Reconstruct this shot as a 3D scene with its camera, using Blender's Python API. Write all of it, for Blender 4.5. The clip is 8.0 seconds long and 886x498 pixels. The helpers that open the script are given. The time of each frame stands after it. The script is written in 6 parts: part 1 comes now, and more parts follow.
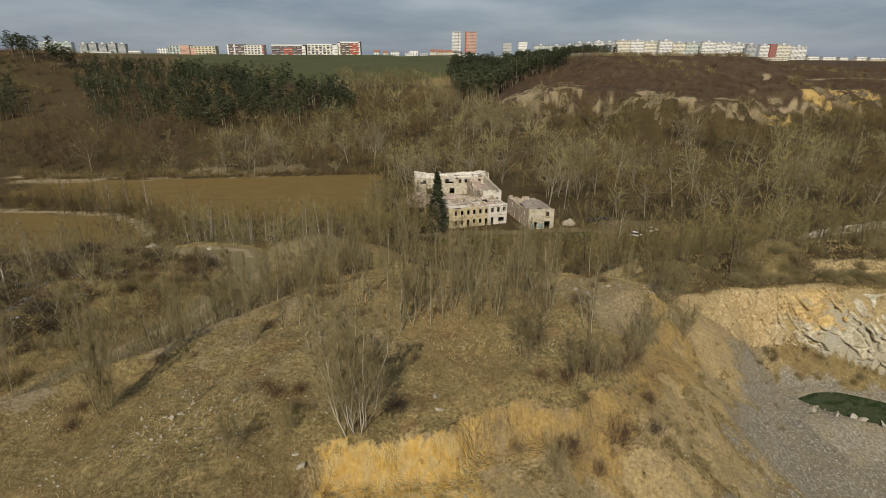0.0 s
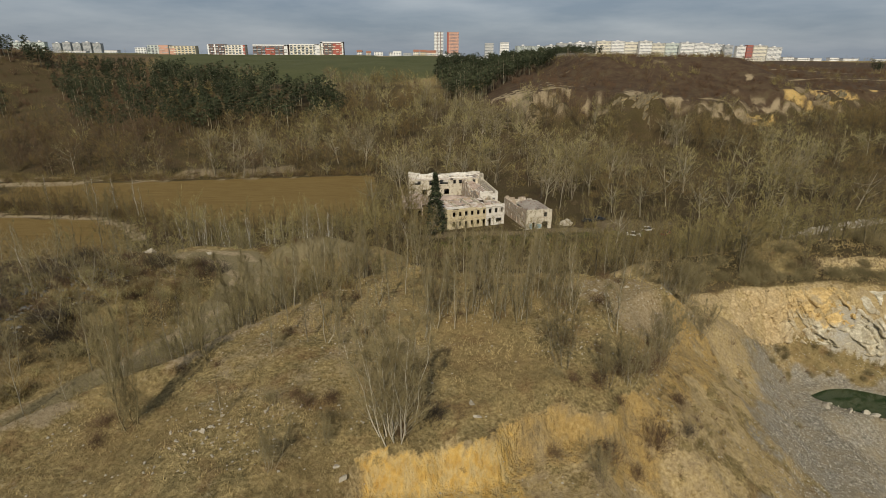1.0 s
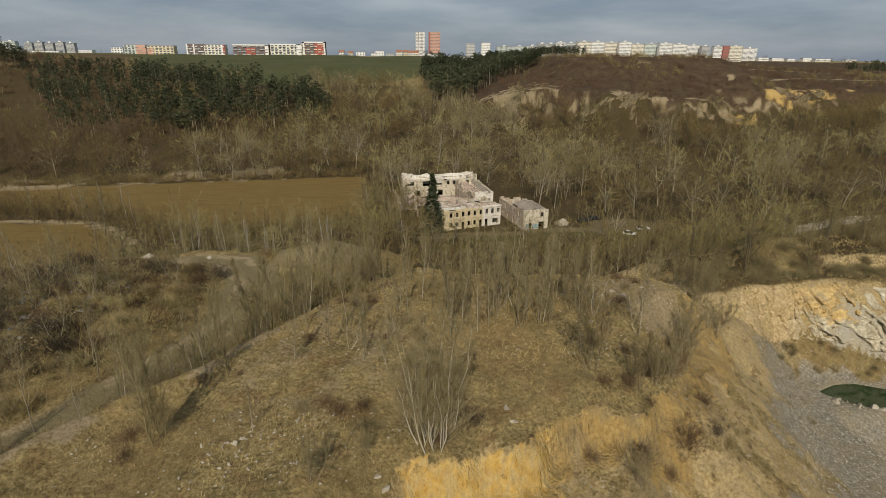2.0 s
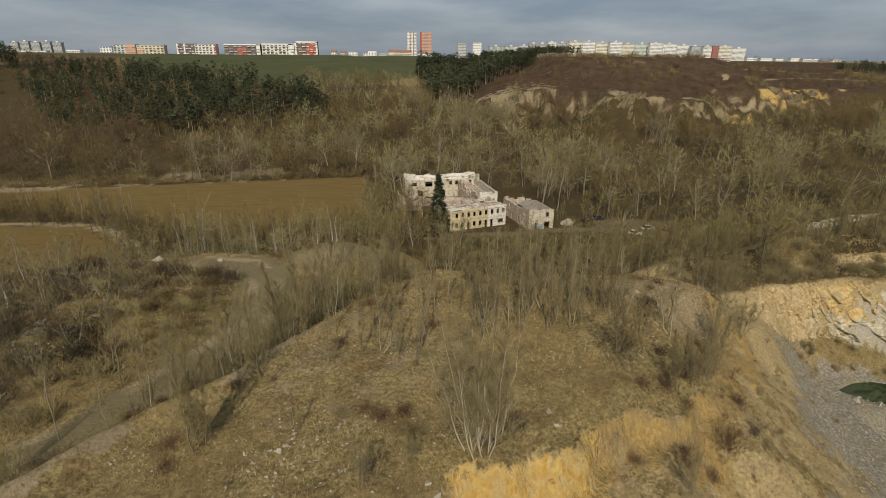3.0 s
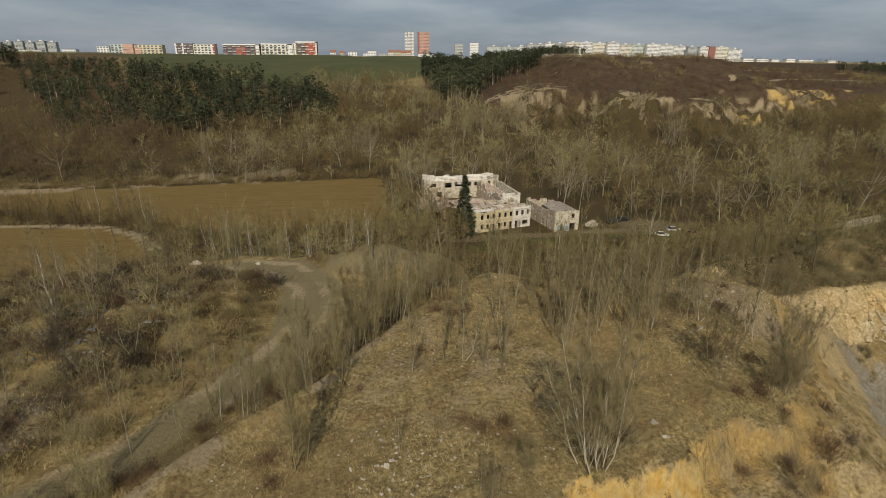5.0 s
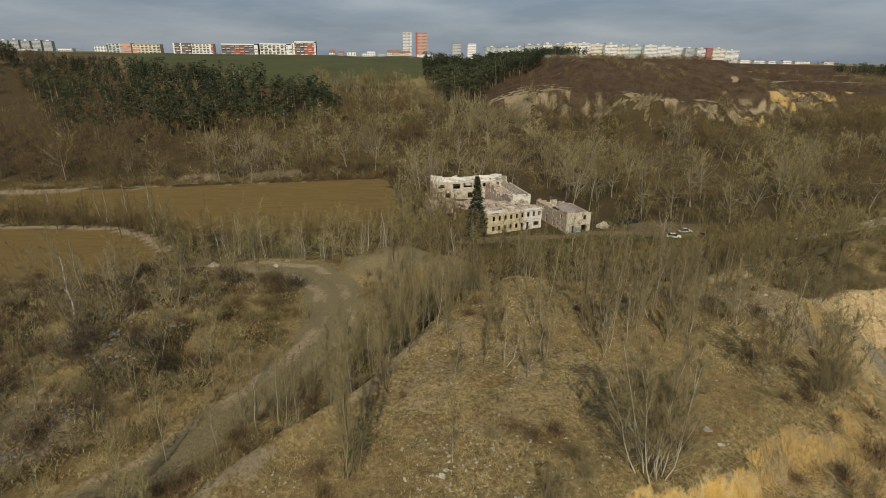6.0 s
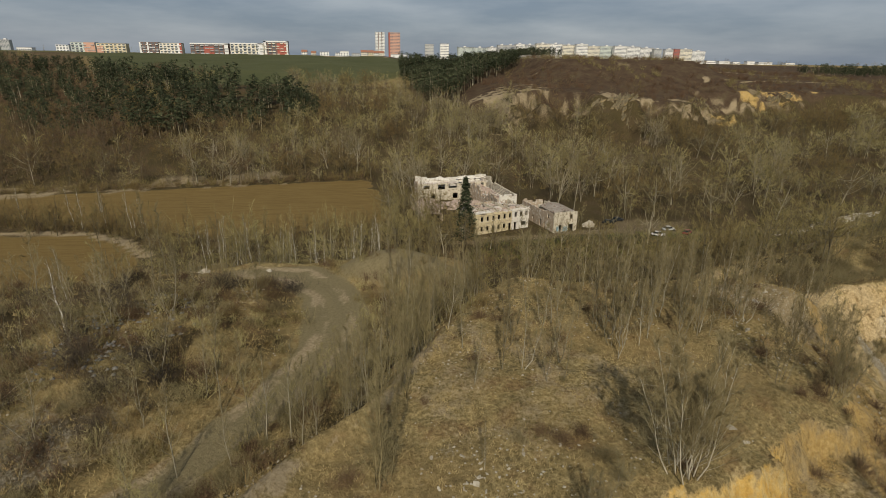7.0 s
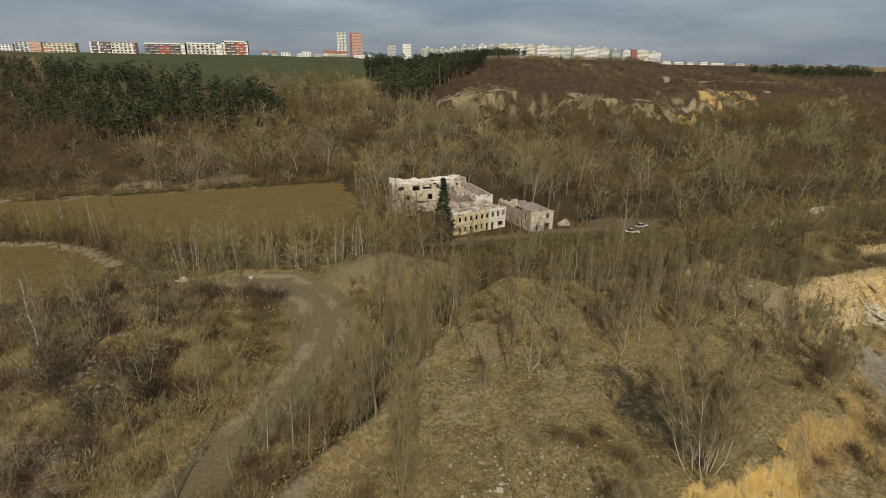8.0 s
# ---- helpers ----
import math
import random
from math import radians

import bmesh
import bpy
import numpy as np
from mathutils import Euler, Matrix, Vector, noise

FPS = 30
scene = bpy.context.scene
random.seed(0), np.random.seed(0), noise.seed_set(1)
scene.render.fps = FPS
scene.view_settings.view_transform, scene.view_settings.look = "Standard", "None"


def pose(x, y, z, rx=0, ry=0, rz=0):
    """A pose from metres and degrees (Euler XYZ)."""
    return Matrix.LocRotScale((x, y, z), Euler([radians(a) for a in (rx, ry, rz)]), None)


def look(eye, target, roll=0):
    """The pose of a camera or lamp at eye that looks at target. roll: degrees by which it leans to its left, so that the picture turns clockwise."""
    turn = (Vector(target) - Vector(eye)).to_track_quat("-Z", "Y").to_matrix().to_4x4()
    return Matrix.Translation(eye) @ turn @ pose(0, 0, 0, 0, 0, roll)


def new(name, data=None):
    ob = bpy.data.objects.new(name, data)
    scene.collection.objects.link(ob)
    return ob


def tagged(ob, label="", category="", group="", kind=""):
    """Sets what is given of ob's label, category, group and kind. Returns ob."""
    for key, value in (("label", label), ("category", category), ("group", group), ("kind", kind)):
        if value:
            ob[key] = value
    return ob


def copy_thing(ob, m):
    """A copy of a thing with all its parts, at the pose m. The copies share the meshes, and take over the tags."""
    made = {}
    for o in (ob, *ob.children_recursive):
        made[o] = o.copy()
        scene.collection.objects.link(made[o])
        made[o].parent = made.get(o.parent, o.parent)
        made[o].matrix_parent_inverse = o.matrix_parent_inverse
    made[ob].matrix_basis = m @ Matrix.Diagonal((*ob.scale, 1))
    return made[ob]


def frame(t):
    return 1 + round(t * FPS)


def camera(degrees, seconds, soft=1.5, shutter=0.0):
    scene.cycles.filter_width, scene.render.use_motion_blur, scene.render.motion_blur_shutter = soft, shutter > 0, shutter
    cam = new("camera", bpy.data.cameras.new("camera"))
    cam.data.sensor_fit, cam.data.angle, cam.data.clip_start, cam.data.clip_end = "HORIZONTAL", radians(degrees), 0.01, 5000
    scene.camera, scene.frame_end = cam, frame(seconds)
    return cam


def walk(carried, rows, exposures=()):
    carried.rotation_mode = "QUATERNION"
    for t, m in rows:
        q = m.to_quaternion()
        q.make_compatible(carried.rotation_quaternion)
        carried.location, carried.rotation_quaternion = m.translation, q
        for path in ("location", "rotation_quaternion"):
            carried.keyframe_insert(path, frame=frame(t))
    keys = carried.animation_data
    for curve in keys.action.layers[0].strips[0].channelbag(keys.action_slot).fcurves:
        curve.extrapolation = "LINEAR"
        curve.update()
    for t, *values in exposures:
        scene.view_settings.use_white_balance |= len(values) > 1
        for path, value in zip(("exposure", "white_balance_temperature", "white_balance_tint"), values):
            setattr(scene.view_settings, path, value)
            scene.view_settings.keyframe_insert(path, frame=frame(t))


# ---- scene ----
cam = camera(79.8, 8.0, soft=0.65)
METRES, EYE, TILT, LEAN, TURN = 38.0, 52.25, -20.0, -0.3, 0.0
ROWS = [
    (0.0, 0.0, 0.0, 0.0, 0.0, 0.0, -0.0),
    (0.5, -0.0663, 0.0139, 0.005, -0.66, 0.01, 0.22),
    (1.0, -0.1313, 0.028, 0.0098, -1.87, 0.02, 0.6),
    (2.5, -0.3169, 0.0665, 0.0257, -4.38, -0.02, 1.46),
    (3.0, -0.3778, 0.0793, 0.0303, -4.76, -0.04, 1.58),
    (3.5, -0.439, 0.0934, 0.0349, -4.95, -0.04, 1.64),
    (4.0, -0.5011, 0.1091, 0.0396, -5.1, -0.03, 1.68),
    (4.5, -0.5639, 0.1262, 0.0451, -5.27, -0.03, 1.7),
    (6.0, -0.7496, 0.1813, 0.0638, -5.76, 0.01, 1.65),
    (6.5, -0.8073, 0.1983, 0.0704, -6.9, -0.01, 2.0),
    (7.0, -0.8618, 0.2151, 0.0768, -8.52, -0.08, 2.52),
    (7.5, -0.9127, 0.233, 0.0833, -10.29, -0.14, 3.11),
    (8.0, -0.9616, 0.2529, 0.0913, -12.24, -0.25, 3.81),
]
walk(cam, [(t, pose(0, 0, EYE, TILT, LEAN, TURN) @ pose(METRES * x, METRES * y, METRES * z, 90 + pitch, roll, yaw)) for t, x, y, z, yaw, pitch, roll in ROWS],
     exposures=[(0.0, -0.12), (3.0, -0.16), (8.0, -0.19)])

# ---- light: a spring sun from behind the camera, broken cloud in the sky ----
SUN_ELEVATION, SUN_FROM = 40.0, -171.0       # degrees above the horizon; azimuth from +y, clockwise
az, el = radians(SUN_FROM), radians(SUN_ELEVATION)
to_sun = Vector((math.sin(az) * math.cos(el), math.cos(az) * math.cos(el), math.sin(el)))
sun_data = bpy.data.lights.new("sun", "SUN")
sun_data.energy, sun_data.angle, sun_data.color = 4.1, radians(0.6), (1.0, 0.90, 0.74)
sun = new("sun", sun_data)
sun.matrix_world = look((0, 0, 300), Vector((0, 0, 300)) - to_sun)

world = bpy.data.worlds.new("sky")
scene.world = world
world.use_nodes = True
wn, wl = world.node_tree.nodes, world.node_tree.links
wn.clear()
w_out, w_bg = wn.new("ShaderNodeOutputWorld"), wn.new("ShaderNodeBackground")
w_sky = wn.new("ShaderNodeTexSky")
w_sky.sky_type, w_sky.sun_disc = "NISHITA", False
w_sky.sun_elevation, w_sky.sun_rotation = el, az
w_sky.air_density, w_sky.dust_density, w_sky.altitude = 1.0, 1.6, 250
w_co = wn.new("ShaderNodeTexCoord")
w_map = wn.new("ShaderNodeMapping")
w_map.inputs["Scale"].default_value = (1.0, 1.0, 5.0)
w_noise = wn.new("ShaderNodeTexNoise")
w_noise.inputs["Scale"].default_value, w_noise.inputs["Detail"].default_value = 3.2, 5.0
w_noise.inputs["Roughness"].default_value = 0.55
w_ramp = wn.new("ShaderNodeValToRGB")
w_ramp.color_ramp.elements[0].position, w_ramp.color_ramp.elements[1].position = 0.38, 0.74
w_cloud = wn.new("ShaderNodeMix")
w_cloud.data_type = "RGBA"
w_cloud.inputs["A"].default_value = (2.0, 2.5, 3.25, 1)     # shaded grey cloud
w_cloud.inputs["B"].default_value = (4.2, 4.55, 5.0, 1)        # brighter cloud
w_mix = wn.new("ShaderNodeMix")
w_mix.data_type = "RGBA"
w_mix.inputs["Factor"].default_value = 0.82
wl.new(w_co.outputs["Generated"], w_map.inputs["Vector"])
wl.new(w_map.outputs["Vector"], w_noise.inputs["Vector"])
wl.new(w_noise.outputs["Fac"], w_ramp.inputs["Fac"])
wl.new(w_ramp.outputs["Color"], w_cloud.inputs["Factor"])
wl.new(w_sky.outputs["Color"], w_mix.inputs["A"])
wl.new(w_cloud.outputs["Result"], w_mix.inputs["B"])
wl.new(w_mix.outputs["Result"], w_bg.inputs["Color"])
w_bg.inputs["Strength"].default_value = 0.10
wl.new(w_bg.outputs["Background"], w_out.inputs["Surface"])

# ---- materials ----
def material(name, rough=0.9, metal=0.0):
    m = bpy.data.materials.new(name)
    m.use_nodes = True
    b = m.node_tree.nodes["Principled BSDF"]
    b.inputs["Roughness"].default_value, b.inputs["Metallic"].default_value = rough, metal
    b.inputs["Specular IOR Level"].default_value = 0.08
    return m, m.node_tree.nodes, m.node_tree.links, b


def noise_node(nodes, links, scale, detail=5.0, rough=0.6, coords=None, stretch=None):
    n = nodes.new("ShaderNodeTexNoise")
    n.inputs["Scale"].default_value, n.inputs["Detail"].default_value, n.inputs["Roughness"].default_value = scale, detail, rough
    if coords is None:
        coords = nodes.new("ShaderNodeNewGeometry").outputs["Position"]
    if stretch:
        mp = nodes.new("ShaderNodeMapping")
        mp.inputs["Scale"].default_value = stretch
        links.new(coords, mp.inputs["Vector"])
        coords = mp.outputs["Vector"]
    links.new(coords, n.inputs["Vector"])
    return n.outputs["Fac"]


def ramp(nodes, links, fac, stops):
    r = nodes.new("ShaderNodeValToRGB")
    els = r.color_ramp.elements
    while len(els) < len(stops):
        els.new(0.5)
    for e, (p, c) in zip(els, stops):
        e.position, e.color = p, (*c, 1)
    links.new(fac, r.inputs["Fac"])
    return r.outputs["Color"]


def mix(nodes, links, fac, a, b, mode="MIX"):
    n = nodes.new("ShaderNodeMix")
    n.data_type, n.blend_type = "RGBA", mode
    for key, v in (("Factor", fac), ("A", a), ("B", b)):
        if isinstance(v, (int, float)):
            n.inputs[key].default_value = v
        elif isinstance(v, tuple):
            n.inputs[key].default_value = (*v, 1)
        else:
            links.new(v, n.inputs[key])
    return n.outputs["Result"]


def bump(nodes, links, b, fac, strength, distance):
    n = nodes.new("ShaderNodeBump")
    n.inputs["Strength"].default_value, n.inputs["Distance"].default_value = strength, distance
    links.new(fac, n.inputs["Height"])
    links.new(n.outputs["Normal"], b.inputs["Normal"])


def mottled(name, dark, light, scale=3.0, fine=25.0, rough=0.9, relief=0.02, wear=None, stretch=None):
    """A surface that varies between two colours at two scales, with fine relief and, if asked, worn patches."""
    m, nodes, links, b = material(name, rough)
    co = nodes.new("ShaderNodeTexCoord").outputs["Object"]
    big, small = noise_node(nodes, links, scale, 4, 0.55, co, stretch), noise_node(nodes, links, fine, 4, 0.7, co, stretch)
    c = ramp(nodes, links, big, [(0.3, dark), (0.7, light)])
    c = mix(nodes, links, 0.45, c, ramp(nodes, links, small, [(0.3, dark), (0.7, light)]))
    if wear:
        patch = noise_node(nodes, links, scale * 1.9, 6, 0.7, co)
        mask = ramp(nodes, links, patch, [(0.53, (0, 0, 0)), (0.58, (0.9, 0.9, 0.9))])
        c = mix(nodes, links, mask, c, wear)
    links.new(c, b.inputs["Base Color"])
    bump(nodes, links, b, small, 0.6, relief)
    return m


def tinted(name, stops, rough=0.85, random_per_object=False, fine=6.0):
    """Bark, twigs, needles: colour from the plant's own tint, broken up by noise."""
    m, nodes, links, b = material(name, rough)
    if random_per_object:
        fac = nodes.new("ShaderNodeObjectInfo").outputs["Random"]
    else:
        a = nodes.new("ShaderNodeAttribute")
        a.attribute_name = "tint"
        fac = a.outputs["Fac"]
    c = ramp(nodes, links, fac, stops)
    co = nodes.new("ShaderNodeTexCoord").outputs["Object"]
    n = noise_node(nodes, links, fine, 3, 0.6, co)
    c = mix(nodes, links, 0.35, c, ramp(nodes, links, n, [(0.3, (0.25, 0.25, 0.25)), (0.7, (0.9, 0.9, 0.9))]), "OVERLAY")
    links.new(c, b.inputs["Base Color"])
    return m


def ground_material():
    m, nodes, links, b = material("ground", 0.95)
    pos = nodes.new("ShaderNodeNewGeometry").outputs["Position"]
    fine = noise_node(nodes, links, 2.6, 8, 0.72, pos)
    clump = noise_node(nodes, links, 0.55, 6, 0.6, pos)
    broad = noise_node(nodes, links, 0.06, 5, 0.55, pos)
    grass = ramp(nodes, links, fine, [(0.36, (0.14, 0.106, 0.045)), (0.5, (0.278, 0.212, 0.095)), (0.64, (0.43, 0.345, 0.165))])
    grass2 = ramp(nodes, links, fine, [(0.36, (0.096, 0.076, 0.034)), (0.51, (0.186, 0.148, 0.068)), (0.66, (0.31, 0.25, 0.12))])
    c = mix(nodes, links, ramp(nodes, links, clump, [(0.4, (0, 0, 0)), (0.62, (1, 1, 1))]), grass, grass2)
    c = mix(nodes, links, ramp(nodes, links, broad, [(0.45, (0, 0, 0)), (0.65, (0.7, 0.7, 0.7))]), c, (0.23, 0.165, 0.074))
    grit = noise_node(nodes, links, 2.4, 9, 0.88, pos)
    layers = (
        ("litter", mix(nodes, links, ramp(nodes, links, noise_node(nodes, links, 0.11, 6, 0.65, pos), [(0.44, (0, 0, 0)), (0.62, (1, 1, 1))]),
                       ramp(nodes, links, fine, [(0.3, (0.034, 0.027, 0.012)), (0.55, (0.076, 0.059, 0.027)), (0.75, (0.14, 0.108, 0.05))]),
                       ramp(nodes, links, fine, [(0.3, (0.04, 0.028, 0.016)), (0.55, (0.088, 0.064, 0.034)), (0.75, (0.15, 0.113, 0.06))]))),
        ("field", ramp(nodes, links, noise_node(nodes, links, 0.5, 6, 0.7, pos, (0.25, 2.0, 1.0)), [(0.3, (0.135, 0.088, 0.030)), (0.7, (0.20, 0.142, 0.054))])),
        ("green", ramp(nodes, links, noise_node(nodes, links, 0.02, 6, 0.6, pos), [(0.3, (0.062, 0.070, 0.030)), (0.7, (0.088, 0.092, 0.042))])),
        ("shrub", ramp(nodes, links, noise_node(nodes, links, 0.12, 7, 0.75, pos), [(0.3, (0.042, 0.028, 0.018)), (0.5, (0.074, 0.050, 0.031)), (0.66, (0.095, 0.074, 0.042)), (0.8, (0.15, 0.112, 0.066))])),
        ("sand", mix(nodes, links, ramp(nodes, links, noise_node(nodes, links, 0.5, 7, 0.7, pos), [(0.38, (0, 0, 0)), (0.62, (1, 1, 1))]),
                     ramp(nodes, links, fine, [(0.34, (0.25, 0.175, 0.072)), (0.52, (0.41, 0.312, 0.148)), (0.66, (0.54, 0.435, 0.23))]),
                     ramp(nodes, links, fine, [(0.34, (0.215, 0.162, 0.088)), (0.66, (0.40, 0.315, 0.18))]))),
        ("gravel", mix(nodes, links, ramp(nodes, links, noise_node(nodes, links, 0.28, 7, 0.7, pos), [(0.42, (0, 0, 0)), (0.66, (0.75, 0.75, 0.75))]),
                       ramp(nodes, links, grit, [(0.36, (0.075, 0.068, 0.052)), (0.5, (0.225, 0.205, 0.16)), (0.62, (0.48, 0.445, 0.36))]),
                       ramp(nodes, links, fine, [(0.3, (0.16, 0.125, 0.07)), (0.7, (0.36, 0.30, 0.19))]))),
        ("rock", mix(nodes, links, ramp(nodes, links, noise_node(nodes, links, 0.45, 8, 0.75, pos, (0.75, 1.0, 0.75)), [(0.35, (0, 0, 0)), (0.6, (1, 1, 1))]),
                     ramp(nodes, links, fine, [(0.3, (0.26, 0.215, 0.13)), (0.7, (0.54, 0.47, 0.31))]),
                     ramp(nodes, links, grit, [(0.3, (0.20, 0.185, 0.15)), (0.7, (0.56, 0.53, 0.45))]))),
        ("lip", mix(nodes, links, ramp(nodes, links, noise_node(nodes, links, 0.7, 6, 0.7, pos, (1.0, 1.0, 0.35)), [(0.4, (0, 0, 0)), (0.64, (1, 1, 1))]),
                    ramp(nodes, links, fine, [(0.3, (0.30, 0.195, 0.068)), (0.5, (0.41, 0.28, 0.102)), (0.7, (0.53, 0.385, 0.165))]),
                    ramp(nodes, links, grit, [(0.34, (0.185, 0.132, 0.06)), (0.64, (0.36, 0.28, 0.15))]))),
        ("ochre", mix(nodes, links, ramp(nodes, links, noise_node(nodes, links, 1.3, 7, 0.72, pos, (1.0, 1.0, 0.22)), [(0.42, (0, 0, 0)), (0.60, (0.9, 0.9, 0.9))]),
                      ramp(nodes, links, noise_node(nodes, links, 0.9, 8, 0.75, pos), [(0.34, (0.45, 0.27, 0.07)), (0.5, (0.58, 0.375, 0.105)), (0.66, (0.70, 0.49, 0.175))]),
                      ramp(nodes, links, grit, [(0.34, (0.40, 0.29, 0.115)), (0.66, (0.62, 0.49, 0.25))]))),
        ("road", ramp(nodes, links, grit, [(0.36, (0.125, 0.102, 0.054)), (0.64, (0.255, 0.213, 0.118))])),
        ("pale", ramp(nodes, links, fine, [(0.3, (0.22, 0.17, 0.098)), (0.7, (0.37, 0.30, 0.19))])),
    )
    # patches of straw, rust and olive a pace or two across
    tuss = noise_node(nodes, links, 0.9, 5, 0.65, pos)
    c = mix(nodes, links, 0.34, c, ramp(nodes, links, tuss, [(0.30, (0.22, 0.21, 0.19)), (0.5, (0.5, 0.5, 0.5)), (0.70, (0.80, 0.78, 0.74))]), "OVERLAY")
    rust = ramp(nodes, links, noise_node(nodes, links, 0.33, 5, 0.6, pos), [(0.52, (0, 0, 0)), (0.66, (0.7, 0.7, 0.7))])
    c = mix(nodes, links, rust, c, ramp(nodes, links, fine, [(0.32, (0.11, 0.068, 0.032)), (0.68, (0.27, 0.175, 0.082))]))
    jag = nodes.new("ShaderNodeMath")
    jag.operation = "MULTIPLY_ADD"
    links.new(fine, jag.inputs[0])
    jag.inputs[1].default_value, jag.inputs[2].default_value = 1.4, -0.70
    for key, colour in layers:
        a = nodes.new("ShaderNodeAttribute")
        a.attribute_name = key
        edge = nodes.new("ShaderNodeMath")
        edge.operation = "ADD"
        links.new(a.outputs["Fac"], edge.inputs[0]), links.new(jag.outputs[0], edge.inputs[1])
        c = mix(nodes, links, ramp(nodes, links, edge.outputs[0], [(0.30, (0, 0, 0)), (0.70, (1, 1, 1))]), c, colour)
    links.new(c, b.inputs["Base Color"])
    faces = nodes.new("ShaderNodeMath")
    faces.operation = "ADD"
    for i, key in enumerate(("ochre", "lip")):
        a = nodes.new("ShaderNodeAttribute")
        a.attribute_name = key
        links.new(a.outputs["Fac"], faces.inputs[i])
    runnel = nodes.new("ShaderNodeMath")
    runnel.operation = "MULTIPLY"
    links.new(noise_node(nodes, links, 1.6, 5, 0.65, pos, (1.0, 1.0, 0.14)), runnel.inputs[0]), links.new(faces.outputs[0], runnel.inputs[1])
    relief = nodes.new("ShaderNodeMath")
    relief.operation = "MULTIPLY_ADD"
    links.new(runnel.outputs[0], relief.inputs[0]), links.new(fine, relief.inputs[2])
    relief.inputs[1].default_value = 2.4
    bump(nodes, links, b, relief.outputs[0], 1.0, 0.30)
    return m


GROUND = ground_material()
STONE = mottled("limestone", (0.26, 0.23, 0.175), (0.50, 0.46, 0.37), 2.0, 18.0, 0.9, 0.05)
DARK_ROCK = mottled("weathered_rock", (0.06, 0.05, 0.032), (0.30, 0.25, 0.155), 1.6, 6.0, 0.95, 0.15, wear=(0.33, 0.245, 0.11))
BARK = tinted("bark", [(0.0, (0.14, 0.12, 0.078)), (0.5, (0.22, 0.195, 0.13)), (1.0, (0.34, 0.31, 0.23))], random_per_object=True)
PALE_BARK = tinted("pale_bark", [(0.0, (0.21, 0.185, 0.125)), (1.0, (0.33, 0.295, 0.21))], random_per_object=True)
WILLOW_BARK = tinted("willow_bark", [(0.0, (0.36, 0.33, 0.25)), (1.0, (0.46, 0.425, 0.33))], random_per_object=True)
BIRCH_BARK = mottled("birch_bark", (0.46, 0.44, 0.39), (0.70, 0.67, 0.60), 3.0, 14.0, 0.8, 0.01, wear=(0.06, 0.055, 0.05), stretch=(1, 1, 3.0))
TWIG = tinted("twigs", [(0.0, (0.14, 0.113, 0.058)), (0.5, (0.20, 0.17, 0.088)), (1.0, (0.25, 0.205, 0.108))], random_per_object=True)
RED_TWIG = tinted("reddish_twigs", [(0.0, (0.095, 0.062, 0.037)), (1.0, (0.15, 0.10, 0.057))], random_per_object=True)
WOOD_TWIG = tinted("wood_twigs", [(0.0, (0.155, 0.106, 0.046)), (0.25, (0.17, 0.136, 0.058)), (0.5, (0.265, 0.228, 0.098)), (0.7, (0.36, 0.32, 0.155)), (0.82, (0.13, 0.102, 0.06)), (0.90, (0.125, 0.080, 0.049)), (1.0, (0.112, 0.070, 0.043))])
WOOD_BARK = tinted("wood_bark", [(0.0, (0.08, 0.066, 0.04)), (0.3, (0.14, 0.118, 0.072)), (0.5, (0.17, 0.148, 0.094)), (0.62, (0.26, 0.232, 0.155)), (0.76, (0.36, 0.325, 0.235)), (0.82, (0.14, 0.11, 0.075)), (1.0, (0.10, 0.08, 0.05))])
NEEDLE = tinted("needles", [(0.0, (0.03, 0.038, 0.02)), (0.5, (0.048, 0.058, 0.03)), (1.0, (0.08, 0.088, 0.046))])
DRY_GRASS = tinted("dry_grass", [(0.0, (0.165, 0.125, 0.056)), (0.5, (0.30, 0.23, 0.105)), (1.0, (0.43, 0.34, 0.165))])
SPROUT = tinted("fresh_sprouts", [(0.0, (0.10, 0.11, 0.03)), (1.0, (0.17, 0.16, 0.05))])
PLASTER = mottled("old_plaster", (0.40, 0.355, 0.27), (0.64, 0.59, 0.47), 0.5, 5.0, 0.9, 0.03, wear=(0.30, 0.25, 0.185))
WHITE_PLASTER = mottled("white_plaster", (0.52, 0.49, 0.43), (0.74, 0.71, 0.63), 0.6, 6.0, 0.9, 0.02, wear=(0.42, 0.37, 0.30))
YELLOW_PLASTER = mottled("ochre_plaster", (0.44, 0.365, 0.21), (0.63, 0.55, 0.37), 0.6, 6.0, 0.9, 0.02, wear=(0.36, 0.31, 0.23))
PINK_PLASTER = mottled("bare_brickwork", (0.27, 0.205, 0.145), (0.48, 0.40, 0.30), 0.6, 6.0, 0.95, 0.04, wear=(0.60, 0.56, 0.48))
SLAB = mottled("roof_slab", (0.42, 0.36, 0.30), (0.68, 0.63, 0.55), 0.4, 4.0, 0.95, 0.04, wear=(0.36, 0.25, 0.19))
RUBBLE = mottled("brick_rubble", (0.26, 0.19, 0.15), (0.50, 0.42, 0.35), 0.8, 5.0, 0.95, 0.08)
TIMBER = mottled("grey_timber", (0.14, 0.12, 0.10), (0.34, 0.31, 0.27), 2.0, 20.0, 0.9, 0.01)

# ---- the lie of the land ----
def hashed(ix, iy, seed):
    v = np.sin(ix * 127.1 + iy * 311.7 + seed * 74.7) * 43758.5453
    return v - np.floor(v)


